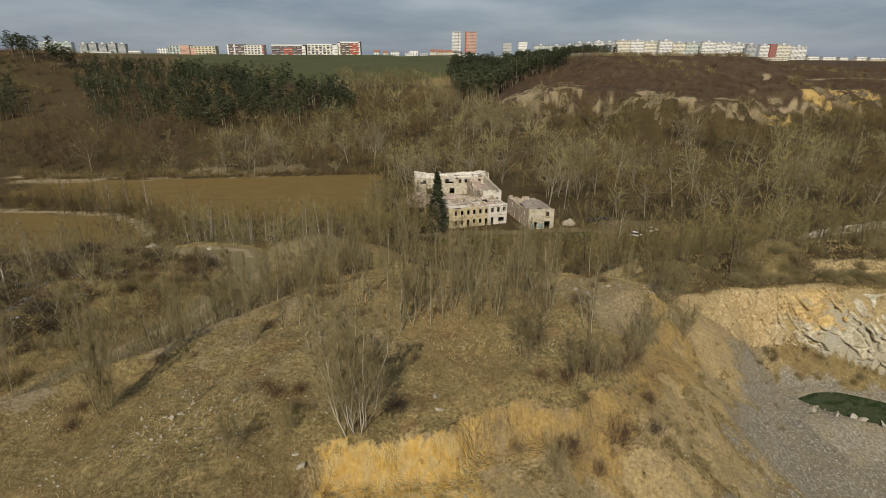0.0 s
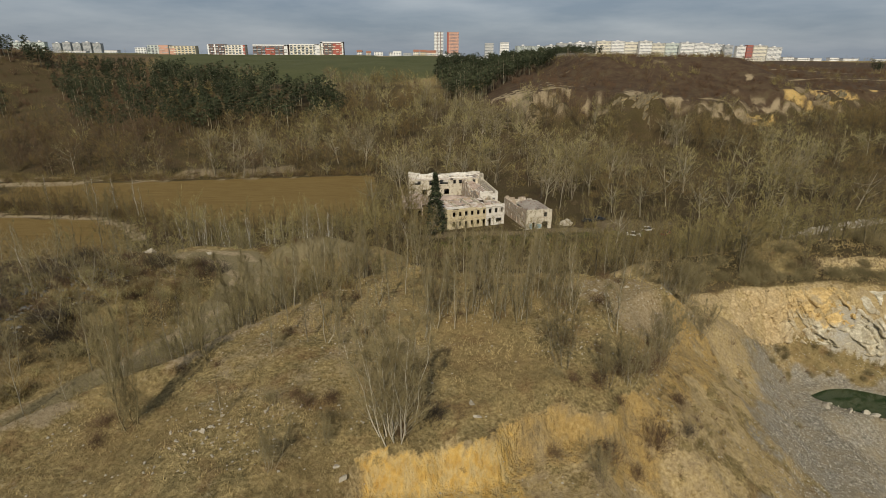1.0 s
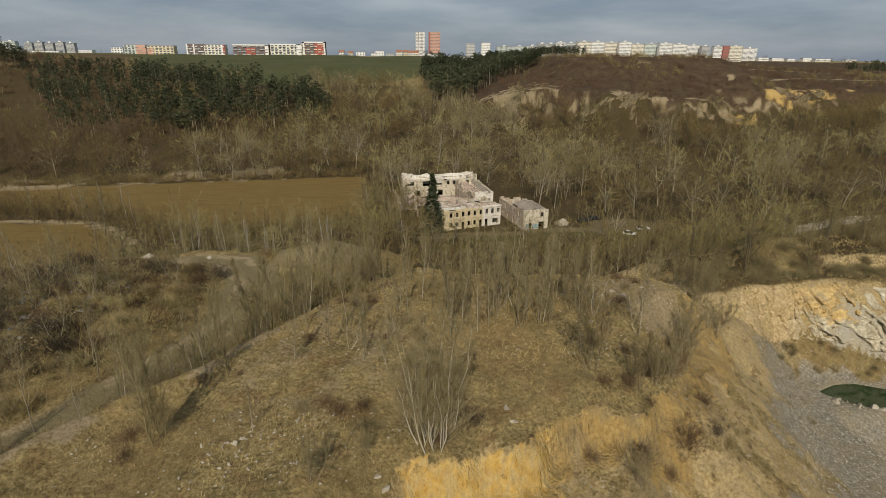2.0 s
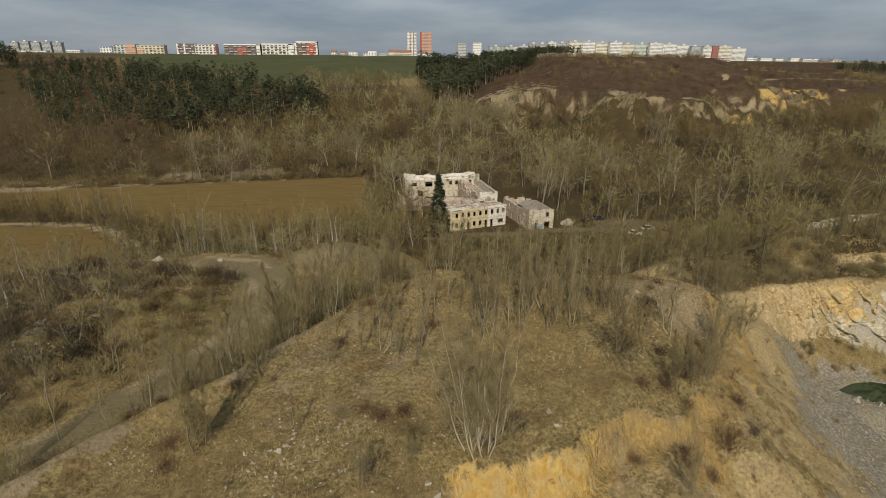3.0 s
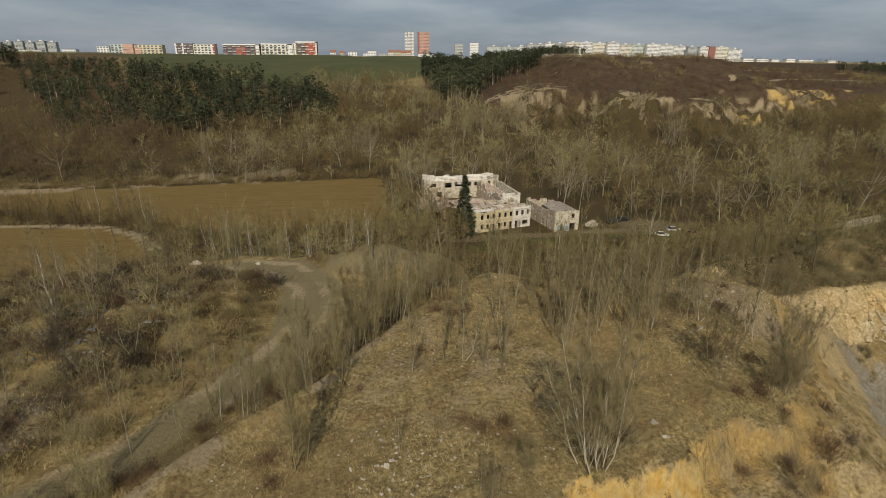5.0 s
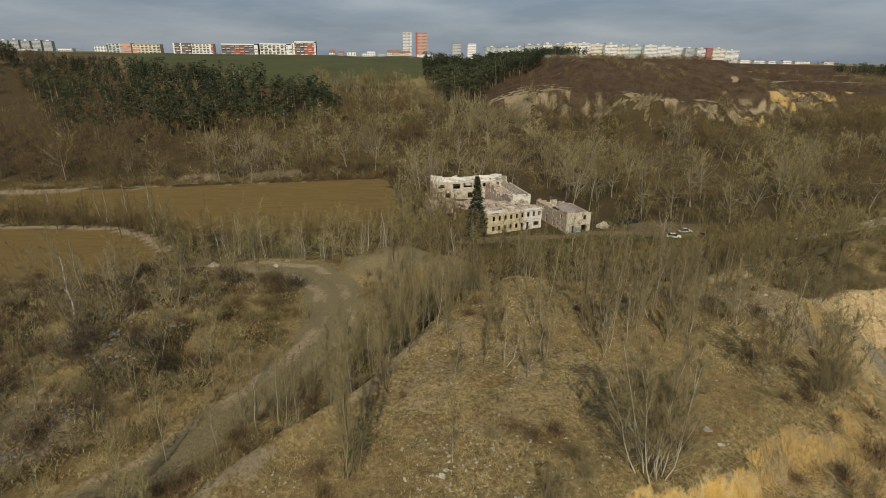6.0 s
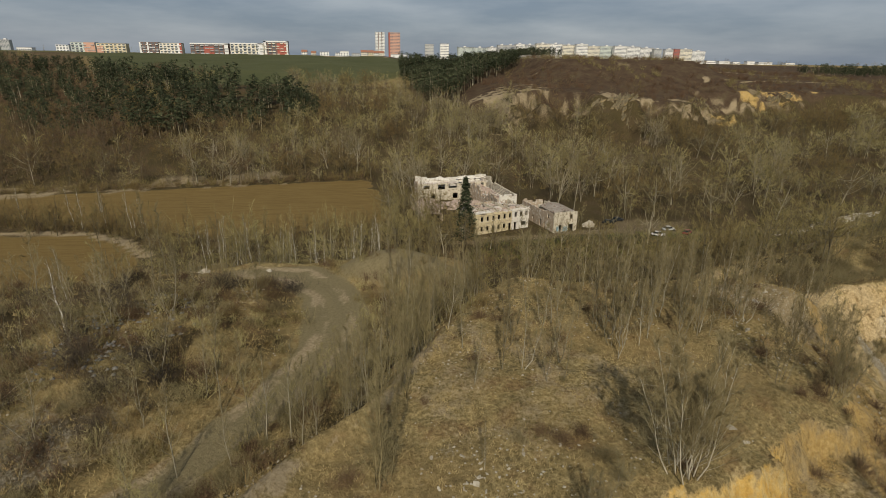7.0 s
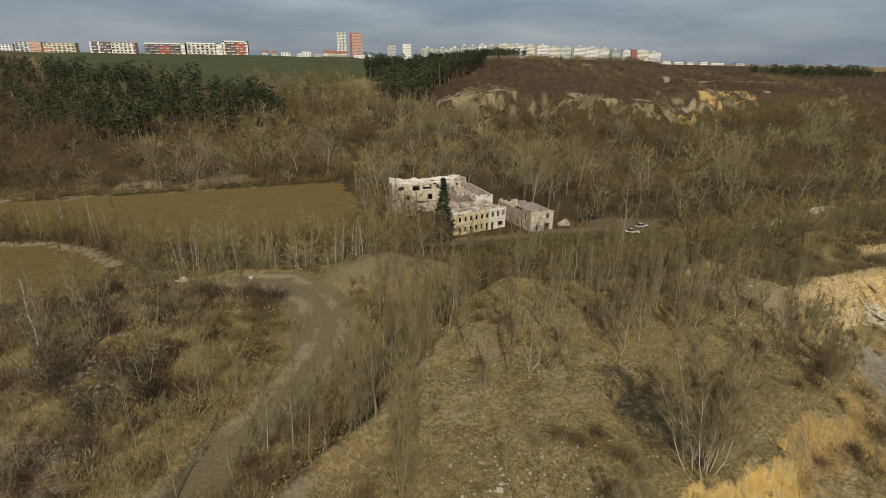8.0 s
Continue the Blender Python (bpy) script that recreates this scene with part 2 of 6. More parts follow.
def value_noise(x, y, seed=0):
    ix, iy = np.floor(x), np.floor(y)
    fx, fy = x - ix, y - iy
    fx, fy = fx * fx * (3 - 2 * fx), fy * fy * (3 - 2 * fy)
    a, b = hashed(ix, iy, seed), hashed(ix + 1, iy, seed)
    c, d = hashed(ix, iy + 1, seed), hashed(ix + 1, iy + 1, seed)
    return (a + (b - a) * fx) * (1 - fy) + (c + (d - c) * fx) * fy - 0.5


def fbm(x, y, scale, octaves=4, seed=0):
    total, amp = 0.0, 1.0
    for k in range(octaves):
        total = total + amp * value_noise(x / scale, y / scale, seed + k)
        scale, amp = scale / 2.03, amp * 0.5
    return total


def smooth(a, b, v):
    t = np.clip((v - a) / (b - a), 0, 1)
    return t * t * (3 - 2 * t)


def outside(x, y, poly):
    """Signed distance to an outline: negative inside."""
    best, inside = np.full(np.shape(x), 1e9), np.zeros(np.shape(x), bool)
    for (ax, ay), (bx, by) in zip(poly, poly[1:] + poly[:1]):
        ex, ey = bx - ax, by - ay
        k = np.clip(((x - ax) * ex + (y - ay) * ey) / (ex * ex + ey * ey), 0, 1)
        best = np.minimum(best, np.hypot(x - ax - k * ex, y - ay - k * ey))
        crosses = (ay > y) != (by > y)
        inside ^= crosses & (x < ex * (y - ay) / (ey if ey else 1e-9) + ax)
    return np.where(inside, -best, best)


def near_line(x, y, line):
    best = np.full(np.shape(x), 1e9)
    for (ax, ay), (bx, by) in zip(line, line[1:]):
        ex, ey = bx - ax, by - ay
        k = np.clip(((x - ax) * ex + (y - ay) * ey) / (ex * ex + ey * ey), 0, 1)
        best = np.minimum(best, np.hypot(x - ax - k * ex, y - ay - k * ey))
    return best


TERRACE = [(-190, -40), (-190, 96), (-110, 104), (-65, 108), (-56, 112), (-39, 112.5), (-26, 117), (-14, 112), (-10, 60), (-10, -40)]
RIDGE = [(-70, -40), (-52, 30), (-44, 41), (-37.5, 48), (-31.8, 52.5), (-25.8, 60.5), (-21, 69.6), (-13, 82.5), (-8.5, 85.5), (0, 83.5),
         (20, 81), (29.5, 77), (30.5, 67), (25, 55.5), (18.5, 49), (13.5, 44.8), (8, 43.8), (2.5, 42), (0.8, 39.6), (-4, 38.6), (-11, 38.0), (-13, 33), (-14, -40)]
BENCH = [(-20, -40), (-14, 40), (5, 44), (30, 62), (38, 74), (30, 84), (20, 84), (34, 60), (20, 30), (20, -40)]
SHELF = [(38, 78), (49, 81.5), (64, 82.4), (78, 80), (110, 72), (200, 70), (200, 100), (60, 98), (36, 92)]
PIT = [(53.5, 72), (51.5, 68), (47.5, 59), (43, 47), (38, 36), (34, -40), (200, -40), (200, 54), (95, 59), (77, 64.5), (70, 69.5), (64, 72.3), (57, 72.4)]
HILL = [(38, 358), (50, 344), (66, 338), (80, 329), (92, 330), (104, 322), (118, 318), (130, 318), (142, 326), (165, 331), (205, 350), (235, 362), (262, 366), (285, 380), (330, 384), (900, 395),
        (900, 1400), (0, 1400), (30, 460)]
ROAD = [(-77, 31), (-60, 47.2), (-53, 53.8), (-48.8, 59.6), (-45.4, 65), (-41.6, 71.4), (-38.3, 78), (-36.8, 87), (-39, 97.5), (-45, 106.5), (-54, 109.5)]
BANK = [(-47, 35), (-43.1, 39.7), (-40.6, 43.2), (-38.1, 46.7), (-34.8, 49.7), (-31.2, 52.8), (-28.2, 58.1), (-24.5, 64)]
FIELD = [(-175, 232), (-117, 237), (-31, 251), (-25, 226), (-19, 188), (-37, 178), (-75, 172), (-120, 190), (-175, 205)]
FIELD_NEAR = [(-210, 186), (-117, 178), (-101, 168), (-90, 150), (-83, 136), (-130, 132), (-210, 132)]
POND = [(55.5, 69), (59, 70.4), (62.5, 70.4), (67.5, 68), (72, 64.5), (68, 62.8), (62, 64.2), (58, 66.4)]


def bench_height(x):
    """The scree bench under the rock wall falls away to the east."""
    return np.interp(x, [54, 62, 70, 78], [5.0, 4.2, 2.6, 1.2])


def height(x, y):
    x, y = np.asarray(x, float), np.asarray(y, float)
    # valley floor, then the slope up to the plateau of the town
    left = np.interp(y, [0, 252, 300, 360, 420, 530, 700, 950, 1500, 5000], [-1, -1, 6, 17, 27, 39, 46.5, 53.4, 51, 40])
    right = np.interp(y, [0, 225, 262, 310, 330, 420, 530, 700, 950, 1500, 5000], [-1, -1, 4, 12, 14, 22, 34, 42, 46, 48, 38])
    h = left + (right - left) * smooth(10, 75, x) + smooth(-28, -4, x) * smooth(235, 215, y)
    h = h + fbm(x, y, 60, 4, 3) * np.clip((y - 225) / 60, 0.25, 5.0) * np.clip(1.5 - y / 900, 0.25, 1)
    h = h + 19.0 * smooth(-262, -350, x) * smooth(320, 455, y) * smooth(640, 475, y)
    # the far scrubby hill with its bluffs
    d = outside(x + 14 * fbm(x, y, 26, 3, 11), y + 34 * fbm(x, y, 30, 4, 12), HILL)
    top = np.interp(x, [35, 54, 76, 110, 160, 215, 262, 330], [24, 29.5, 35, 33, 27, 24, 30, 29]) + np.clip(y - 365, 0, 200) * np.interp(x, [40, 75, 110, 145, 300, 420], [0.02, 0.04, 0.07, 0.11, 0.10, 0.055])
    top = np.minimum(top, 50)
    gully = 7.0 * np.abs(fbm(x, y * 0.4, 17, 4, 15)) * smooth(-16, 0, d) * smooth(60, 75, x)
    dome = 25.0 * np.exp(-(((x - 183) / 76) ** 6) - ((y - 455) / 75) ** 2)
    h = np.maximum(h, np.minimum(top + dome, 53.0 + 0.5 * fbm(x, y, 30, 3, 4)) - 0.72 * np.maximum(d, 0) - gully)
    # quarry: left terrace, spur, bench, shelf
    wob = fbm(x, y, 9, 4, 21)
    rough = fbm(x, y, 3.2, 4, 22)
    t = outside(x, y, TERRACE)
    hump = 3.2 * np.exp(-((x + 66) / 14) ** 2 - ((y - 84) / 17) ** 2) + 1.0 * np.exp(-((x + 74) / 20) ** 2 - ((y - 60) / 14) ** 2)
    h = np.maximum(h, 12.3 + hump + (1.3 * wob + 0.6 * rough) * smooth(-40, -50, x) - 0.62 * np.maximum(t, 0))
    h = np.maximum(h, 16.6 - 0.09 * ((x + 27) ** 2 * 0.35 + (y - 106) ** 2))            # spoil heap at the bend
    d = outside(x, y, BENCH)
    h = np.maximum(h, 16.8 + 0.8 * wob - 0.8 * np.maximum(46 - y, 0) * smooth(10, 18, x) - 0.75 * np.maximum(d, 0))
    d = outside(x + 1.2 * wob, y + 1.2 * rough, RIDGE) + 0.5 * fbm(x, y * 0.4, 1.5, 2, 26)
    crest = 20.8 - 2.2 * smooth(66, 85, y) + 0.9 * np.exp(-((x - 12) / 10) ** 2 - ((y - 61) / 9) ** 2) + 0.8 * np.exp(-((x - 24) / 7) ** 2 - ((y - 72) / 6) ** 2)
    crest = crest - 1.6 * smooth(6, 15, x) * smooth(54, 45, y)
    crest = crest + 0.35 * fbm(x, y, 1.9, 2, 25) + 0.7 * np.exp(-((x + 8) / 4) ** 2 - ((y - 84) / 3) ** 2) - 0.8 * smooth(-22, -34, x)
    steep = 0.78 + 1.5 * smooth(-16, -9, x) * smooth(50, 45, y) * smooth(26, 10, x)
    h = np.maximum(h, crest + 0.6 * wob + 0.36 * rough - steep * np.maximum(d, 0) - 0.5 * smooth(-3, 0, d))
    d = near_line(x, y, BANK)                  # low bank along the spur's edge
    h = h + 1.7 * np.exp(-(d / 1.3) ** 2) * smooth(-22, -30, x)
    d = outside(x + 1.5 * rough, y + 1.5 * wob, SHELF)
    h = np.maximum(h, 16.0 + 1.0 * wob + 0.03 * (y - 82) + 2.0 * smooth(87, 89.5, y + 2 * wob) * smooth(56, 62, x) - 0.65 * np.maximum(d, 0))
    # the pit: talus below the spur, a rock wall below the shelf
    d = outside(x + 0.8 * wob, y + 0.8 * rough, PIT)
    wall = smooth(49, 56, x) * smooth(58, 68, y + 0.15 * (x - 60))
    talus = (0.66 + 0.55 * smooth(62, 80, y)) * d
    step = bench_height(x)
    lower = talus * (1 - wall) + (np.minimum(0.85 * d, step) + np.maximum(d - step / 0.85, 0) * 3.8) * wall
    pit = 3.1 + 0.35 * wob + 0.1 * rough + np.maximum(lower, 0) + 0.5 * rough * smooth(0, 6, d)
    h = np.minimum(h, pit) if np.ndim(h) == 0 else np.where(outside(x, y, SHELF) < 40, np.minimum(h, pit), h)
    d = outside(x, y, POND)
    h = h - 0.9 * smooth(1.2, -0.8, d)
    # the cart road is cut level
    d = near_line(x, y, ROAD)
    flat = smooth(6.4, 3.8, d - 1.2 * smooth(72, 86, y))
    h = h + (12.1 - h) * flat
    h = h - 0.16 * np.exp(-((np.abs(d - 1.6) - 0.0) / 0.5) ** 2) * smooth(6, 4, d)
    h = h + 0.10 * rough * smooth(8, 3, np.abs(d - 6))
    return h
# ---- end of the lie ----


# ---- building helpers ----
rng = np.random.default_rng(7)


def tri_mesh(name, verts, tris, mats, index=None, **attributes):
    """A mesh out of arrays of corners and triangles, with point attributes."""
    me = bpy.data.meshes.new(name)
    verts, tris = np.asarray(verts, np.float32), np.asarray(tris, np.int32)
    me.vertices.add(len(verts)), me.loops.add(tris.size), me.polygons.add(len(tris))
    me.vertices.foreach_set("co", verts.ravel())
    me.loops.foreach_set("vertex_index", tris.ravel())
    me.polygons.foreach_set("loop_start", np.arange(0, tris.size, 3, dtype=np.int32))
    for m in mats:
        me.materials.append(m)
    if index is not None:
        me.polygons.foreach_set("material_index", np.asarray(index, np.int32))
    for key, values in attributes.items():
        a = me.attributes.new(key, "FLOAT", "POINT")
        a.data.foreach_set("value", np.asarray(values, np.float32).ravel())
    me.update(calc_edges=True)
    return me


def part(name, bm, mat, parent, label=""):
    """Links a bmesh, or a ready mesh, as one object under a thing or a part."""
    if isinstance(bm, bmesh.types.BMesh):
        me = bpy.data.meshes.new(name)
        bmesh.ops.recalc_face_normals(bm, faces=bm.faces)
        bm.to_mesh(me)
        bm.free()
        me.materials.append(mat)
    else:
        me = bm
    ob = new(name, me)
    ob.parent = parent
    if label:
        tagged(ob, label)
    return ob


def thing(name, m, label, category, group="", kind=""):
    ob = new(name)
    ob.matrix_world = m
    return tagged(ob, label, category, group, kind)


def add_box(bm, x0, y0, z0, x1, y1, z1, bevel=0.0):
    vs = [bm.verts.new((x, y, z)) for z in (z0, z1) for y in (y0, y1) for x in (x0, x1)]
    for f in ((0, 2, 3, 1), (4, 5, 7, 6), (0, 1, 5, 4), (2, 6, 7, 3), (0, 4, 6, 2), (1, 3, 7, 5)):
        bm.faces.new([vs[i] for i in f])
    if bevel:
        es = {e for v in vs for e in v.link_edges}
        bmesh.ops.bevel(bm, geom=list(es), offset=bevel, segments=1, affect="EDGES")
    return bm


def box(x0, y0, z0, x1, y1, z1, bevel=0.0):
    return add_box(bmesh.new(), x0, y0, z0, x1, y1, z1, bevel)


def ground_at(x, y):
    return float(height(np.array([float(x)]), np.array([float(y)]))[0])


# ---- plants: tapered tubes for stems and limbs, fine tapering slivers for twigs ----
def tube(points, radii, sides):
    points = np.asarray(points, float)
    n = len(points)
    ways = np.gradient(points, axis=0)
    ways /= np.linalg.norm(ways, axis=1)[:, None] + 1e-9
    ref = np.where(np.abs(ways[:, 2:3]) > 0.9, [[1.0, 0, 0]], [[0, 0, 1.0]])
    a = np.cross(ways, ref)
    a /= np.linalg.norm(a, axis=1)[:, None] + 1e-9
    b = np.cross(ways, a)
    ang = np.arange(sides) * 2 * np.pi / sides
    ring = a[:, None] * np.cos(ang)[None, :, None] + b[:, None] * np.sin(ang)[None, :, None]
    v = (points[:, None] + ring * np.asarray(radii)[:, None, None]).reshape(-1, 3)
    f = []
    for i in range(n - 1):
        for k in range(sides):
            p, q = i * sides + k, i * sides + (k + 1) % sides
            f += [(p, q, q + sides), (p, q + sides, p + sides)]
    return v, np.array(f, int)


def joined(pieces):
    """Limbs grown onto the first piece: a small web ties the foot of each to the nearest corner of the stem."""
    vs, fs = [pieces[0][0]], [np.asarray(pieces[0][1])]
    n = len(pieces[0][0])
    for v, f in pieces[1:]:
        near = int(np.argmin(((pieces[0][0] - v[0]) ** 2).sum(1)))
        vs.append(v), fs.append(np.asarray(f) + n), fs.append(np.array([[near, n, n + 1]]))
        n += len(v)
    return np.concatenate(vs), np.concatenate(fs)


def gather(pieces):
    vs, fs, n = [], [], 0
    for v, f in pieces:
        vs.append(v), fs.append(np.asarray(f) + n)
        n += len(v)
    return np.concatenate(vs), np.concatenate(fs)


def slivers(r, base, way, length, width):
    """One thin tapering triangle for each twig."""
    side = np.cross(way, r.normal(size=way.shape))
    side /= np.linalg.norm(side, axis=1)[:, None] + 1e-9
    w = (side * np.asarray(width)[..., None] * 0.5)
    v = np.stack([base - w, base + w, base + way * np.asarray(length)[:, None]], 1).reshape(-1, 3)
    return v, np.arange(len(v)).reshape(-1, 3)


def aim(azimuth, rise):
    return np.array([math.cos(azimuth) * math.cos(rise), math.sin(azimuth) * math.cos(rise), math.sin(rise)])


def bare_tree(seed, h, stems=1, limbs=16, subs=3, twigs=9, reach=0.32, rise=48, width=0.03, sides=5, radius=None, low=0.22, splay=12, twig_len=1.0, bends=4, loose=0.55, root=0.45):
    """Stem and limbs as one array mesh, twigs as another."""
    r = np.random.default_rng(seed)
    wood, base, way, length = [], [], [], []
    for s in range(stems):
        tilt = radians(90 - (abs(r.normal(0, 3)) if stems == 1 else r.uniform(splay * 0.3, splay * 1.5)))
        az0 = s * 2 * math.pi / stems + r.uniform(-0.5, 0.5)
        hs = h * (1 if s == 0 else r.uniform(0.7, 0.98))
        main = aim(az0, tilt)
        foot = np.array([math.cos(az0), math.sin(az0), 0]) * (0.0 if stems == 1 else r.uniform(0.1, root))
        k = np.linspace(0, 1, bends + 3)
        wander = np.cumsum(r.normal(0, (0.012 if stems == 1 else 0.02) * hs, (bends + 3, 3)), axis=0) * np.array([1, 1, 0.2])
        wander[0] = 0
        up = np.array([0, 0, 1.0]) * (k ** 2)[:, None] * hs * 0.12
        stem = foot + k[:, None] * main * hs * 0.95 + wander + up
        r0 = radius or h * 0.007 / math.sqrt(stems)
        wood.append(tube(stem, r0 * (1 - 0.92 * k) + 0.008, sides))
        for i in range(limbs):
            f = low + (0.97 - low) * ((i + r.uniform(0, 1)) / limbs)
            start = np.array([np.interp(f, k, stem[:, c]) for c in range(3)])
            az = i * 2.4 + r.uniform(-0.7, 0.7)
            el = radians(np.clip(rise + r.normal(0, 11) + 22 * f, 5, 84))
            d = aim(az, el)
            ln = hs * reach * (1.12 - f) * r.uniform(0.65, 1.15) + 0.35
            q = np.linspace(0, 1, bends)
            limb = start + q[:, None] * d * ln + np.array([0, 0, 1.0]) * (q ** 2)[:, None] * ln * 0.22 + np.cumsum(r.normal(0, 0.025 * ln, (bends, 3)), 0) * q[:, None]
            rl = max(r0 * (1 - 0.85 * f) * 0.42, width * 0.35)
            wood.append(tube(limb, rl * (1 - 0.8 * q) + width * 0.15, 3))
            tips = [(limb, ln)]
            for j in range(subs):
                g = r.uniform(0.3, 0.95)
                st = np.array([np.interp(g, q, limb[:, c]) for c in range(3)])
                dd = d + r.normal(0, 0.5, 3) + np.array([0, 0, 0.35])
                dd /= np.linalg.norm(dd)
                l2 = ln * r.uniform(0.3, 0.6)
                sub = st + np.linspace(0, 1, 3)[:, None] * dd * l2
                base.append(st[None]), way.append(dd[None]), length.append(np.array([l2 * 1.1]))
                tips.append((sub, l2))
            for line, ll in tips:
                n = max(2, int(twigs * r.uniform(0.7, 1.3)))
                g = r.uniform(0.15, 1.0, n)
                qq = np.linspace(0, 1, len(line))
                st = np.stack([np.interp(g, qq, line[:, c]) for c in range(3)], 1)
                dd = (line[-1] - line[0]) / (np.linalg.norm(line[-1] - line[0]) + 1e-9) + r.normal(0, loose, (n, 3)) + np.array([0, 0, 0.25])
                dd /= np.linalg.norm(dd, axis=1)[:, None]
                base.append(st), way.append(dd), length.append(r.uniform(0.35, 1.0, n) * twig_len * min(1.3, 0.25 + 0.09 * h))
    base, way, length = np.concatenate(base), np.concatenate(way), np.concatenate(length)
    return joined(wood), slivers(r, base, way, length, width * r.uniform(0.6, 1.2, len(base)))


def broad_tree(seed, h, boughs=6, forks=4, twigs=9, spread=0.36, low=0.25, width=0.07, radius=0.15, sides=3, bend=0.5, twig_len=1.0, stems=1):
    """A full-grown leafless tree: a forking trunk under a wide rounded crown of fine twigs."""
    r = np.random.default_rng(seed)
    wood, base, way, length = [], [], [], []
    for s in range(stems):
        lean = r.normal(0, 0.05, 2) + (0 if stems == 1 else np.array([math.cos(s * 2.6), math.sin(s * 2.6)]) * 0.14)
        k = np.linspace(0, 1, 5)
        hs = h * (1 if s == 0 else r.uniform(0.72, 0.92))
        stem = np.stack([lean[0] * hs * k + np.cumsum(r.normal(0, 0.012 * hs, 5)) * k, lean[1] * hs * k + np.cumsum(r.normal(0, 0.012 * hs, 5)) * k, k * hs * 0.86], 1)
        wood.append(tube(stem, radius * hs / 13 * (1 - 0.85 * k) + 0.015, sides))
        heart = stem[2] + np.array([0, 0, hs * 0.16])
        for i in range(boughs):
            f = low + (0.72 - low) * (i + r.uniform(0, 1)) / boughs
            start = np.array([np.interp(f, k, stem[:, c]) for c in range(3)])
            az, up = i * 2.4 + r.uniform(-0.6, 0.6), r.uniform(-0.25, 1.0)
            out = math.sqrt(max(0.05, 1 - up * up * 0.85))
            tip = heart + np.array([math.cos(az) * out * spread, math.sin(az) * out * spread, up * 0.36]) * hs * r.uniform(0.8, 1.1)
            q = np.linspace(0, 1, 4)
            bough = start + q[:, None] * (tip - start) + np.array([0, 0, -1.0]) * (q * (1 - q))[:, None] * hs * 0.12 * bend + r.normal(0, 0.012 * hs, (4, 3)) * q[:, None]
            wood.append(tube(bough, radius * hs / 13 * 0.45 * (1 - 0.8 * q) + width * 0.12, 3))
            ln = np.linalg.norm(tip - start)
            for j in range(forks):
                g = r.uniform(0.3, 1.0)
                st = np.array([np.interp(g, q, bough[:, c]) for c in range(3)])
                dd = (st - heart) / (np.linalg.norm(st - heart) + 1e-6) + r.normal(0, 0.55, 3) + np.array([0, 0, 0.45])
                dd /= np.linalg.norm(dd)
                l2 = ln * r.uniform(0.28, 0.55)
                base.append(st[None]), way.append(dd[None]), length.append(np.array([l2 * 1.15]))
                n = max(3, int(twigs * r.uniform(0.7, 1.3)))
                p = st + dd * l2 * r.uniform(0.1, 1.0, n)[:, None]
                w2 = dd + r.normal(0, 0.5, (n, 3)) + np.array([0, 0, 0.45])
                w2 /= np.linalg.norm(w2, axis=1)[:, None]
                base.append(p), way.append(w2), length.append(r.uniform(0.5, 1.25, n) * twig_len * 0.1 * hs)
    base, way, length = np.concatenate(base), np.concatenate(way), np.concatenate(length)
    return joined(wood), slivers(r, base, way, length, width * r.uniform(0.6, 1.2, len(base)))


def bush_arrays(seed, h, spread, n, width=0.03):
    r = np.random.default_rng(seed)
    foot = r.normal(0, spread * 0.25, (n, 3)) * [1, 1, 0]
    way = np.stack([r.normal(0, 0.5, n), r.normal(0, 0.5, n), np.abs(r.normal(0.9, 0.3, n)) + 0.15], 1)
    way /= np.linalg.norm(way, axis=1)[:, None]
    main = slivers(r, foot, way, h * r.uniform(0.5, 1.1, n), np.full(n, width * 1.3))
    m = n * 3
    pick = r.integers(0, n, m)
    start = foot[pick] + way[pick] * (h * r.uniform(0.25, 0.85, m))[:, None]
    w2 = way[pick] + r.normal(0, 0.55, (m, 3))
    w2 /= np.linalg.norm(w2, axis=1)[:, None]
    fine = slivers(r, start, w2, h * r.uniform(0.15, 0.4, m), np.full(m, width))
    return gather([main, fine])


def conifer_arrays(seed, h, clumps, per, size, bare=0.45, crown=0.2, cone=False):
    """Trunk and a crown of many needle clumps."""
    r = np.random.default_rng(seed)
    k = np.linspace(0, 1, 5)
    stem = np.stack([np.cumsum(r.normal(0, 0.004 * h, 5)), np.cumsum(r.normal(0, 0.004 * h, 5)), k * h * 0.97], 1)
    wood = [tube(stem, h * 0.013 * (1.05 - k) + 0.03, 5)]
    vs, tint = [], []
    for i in range(clumps):
        f = bare + (1 - bare) * (i + r.uniform(0, 1)) / clumps
        if cone:
            rad = h * crown * (1.02 - f) * r.uniform(0.5, 1.15)
            centre = np.array([0, 0, f * h - 0.25 * rad])
        else:
            g = (f - bare) / (1 - bare)
            rad = h * crown * math.sqrt(max(0.03, 1 - (1.7 * g - 0.75) ** 2)) * r.uniform(0.2, 1.0)
            centre = np.array([0, 0, f * h])
        az = r.uniform(0, 2 * math.pi)
        centre = centre + np.array([math.cos(az), math.sin(az), 0]) * rad
        if i % 2 == 0:
            wood.append(tube([[0, 0, f * h - 0.02 * h], list(centre)], [h * 0.004, 0.01], 3))
        a = r.normal(0, 1, (per, 3, 3)) * size * np.array([0.62, 0.62, 0.34])
        c = centre + r.normal(0, size * 0.55, (per, 1, 3)) * [1, 1, 0.5]
        vs.append((a + c).reshape(-1, 3))
        tint.append(np.full(per * 3, r.uniform(0, 1)))
    v = np.concatenate(vs)
    return joined(wood), (v, np.arange(len(v)).reshape(-1, 3)), np.concatenate(tint)


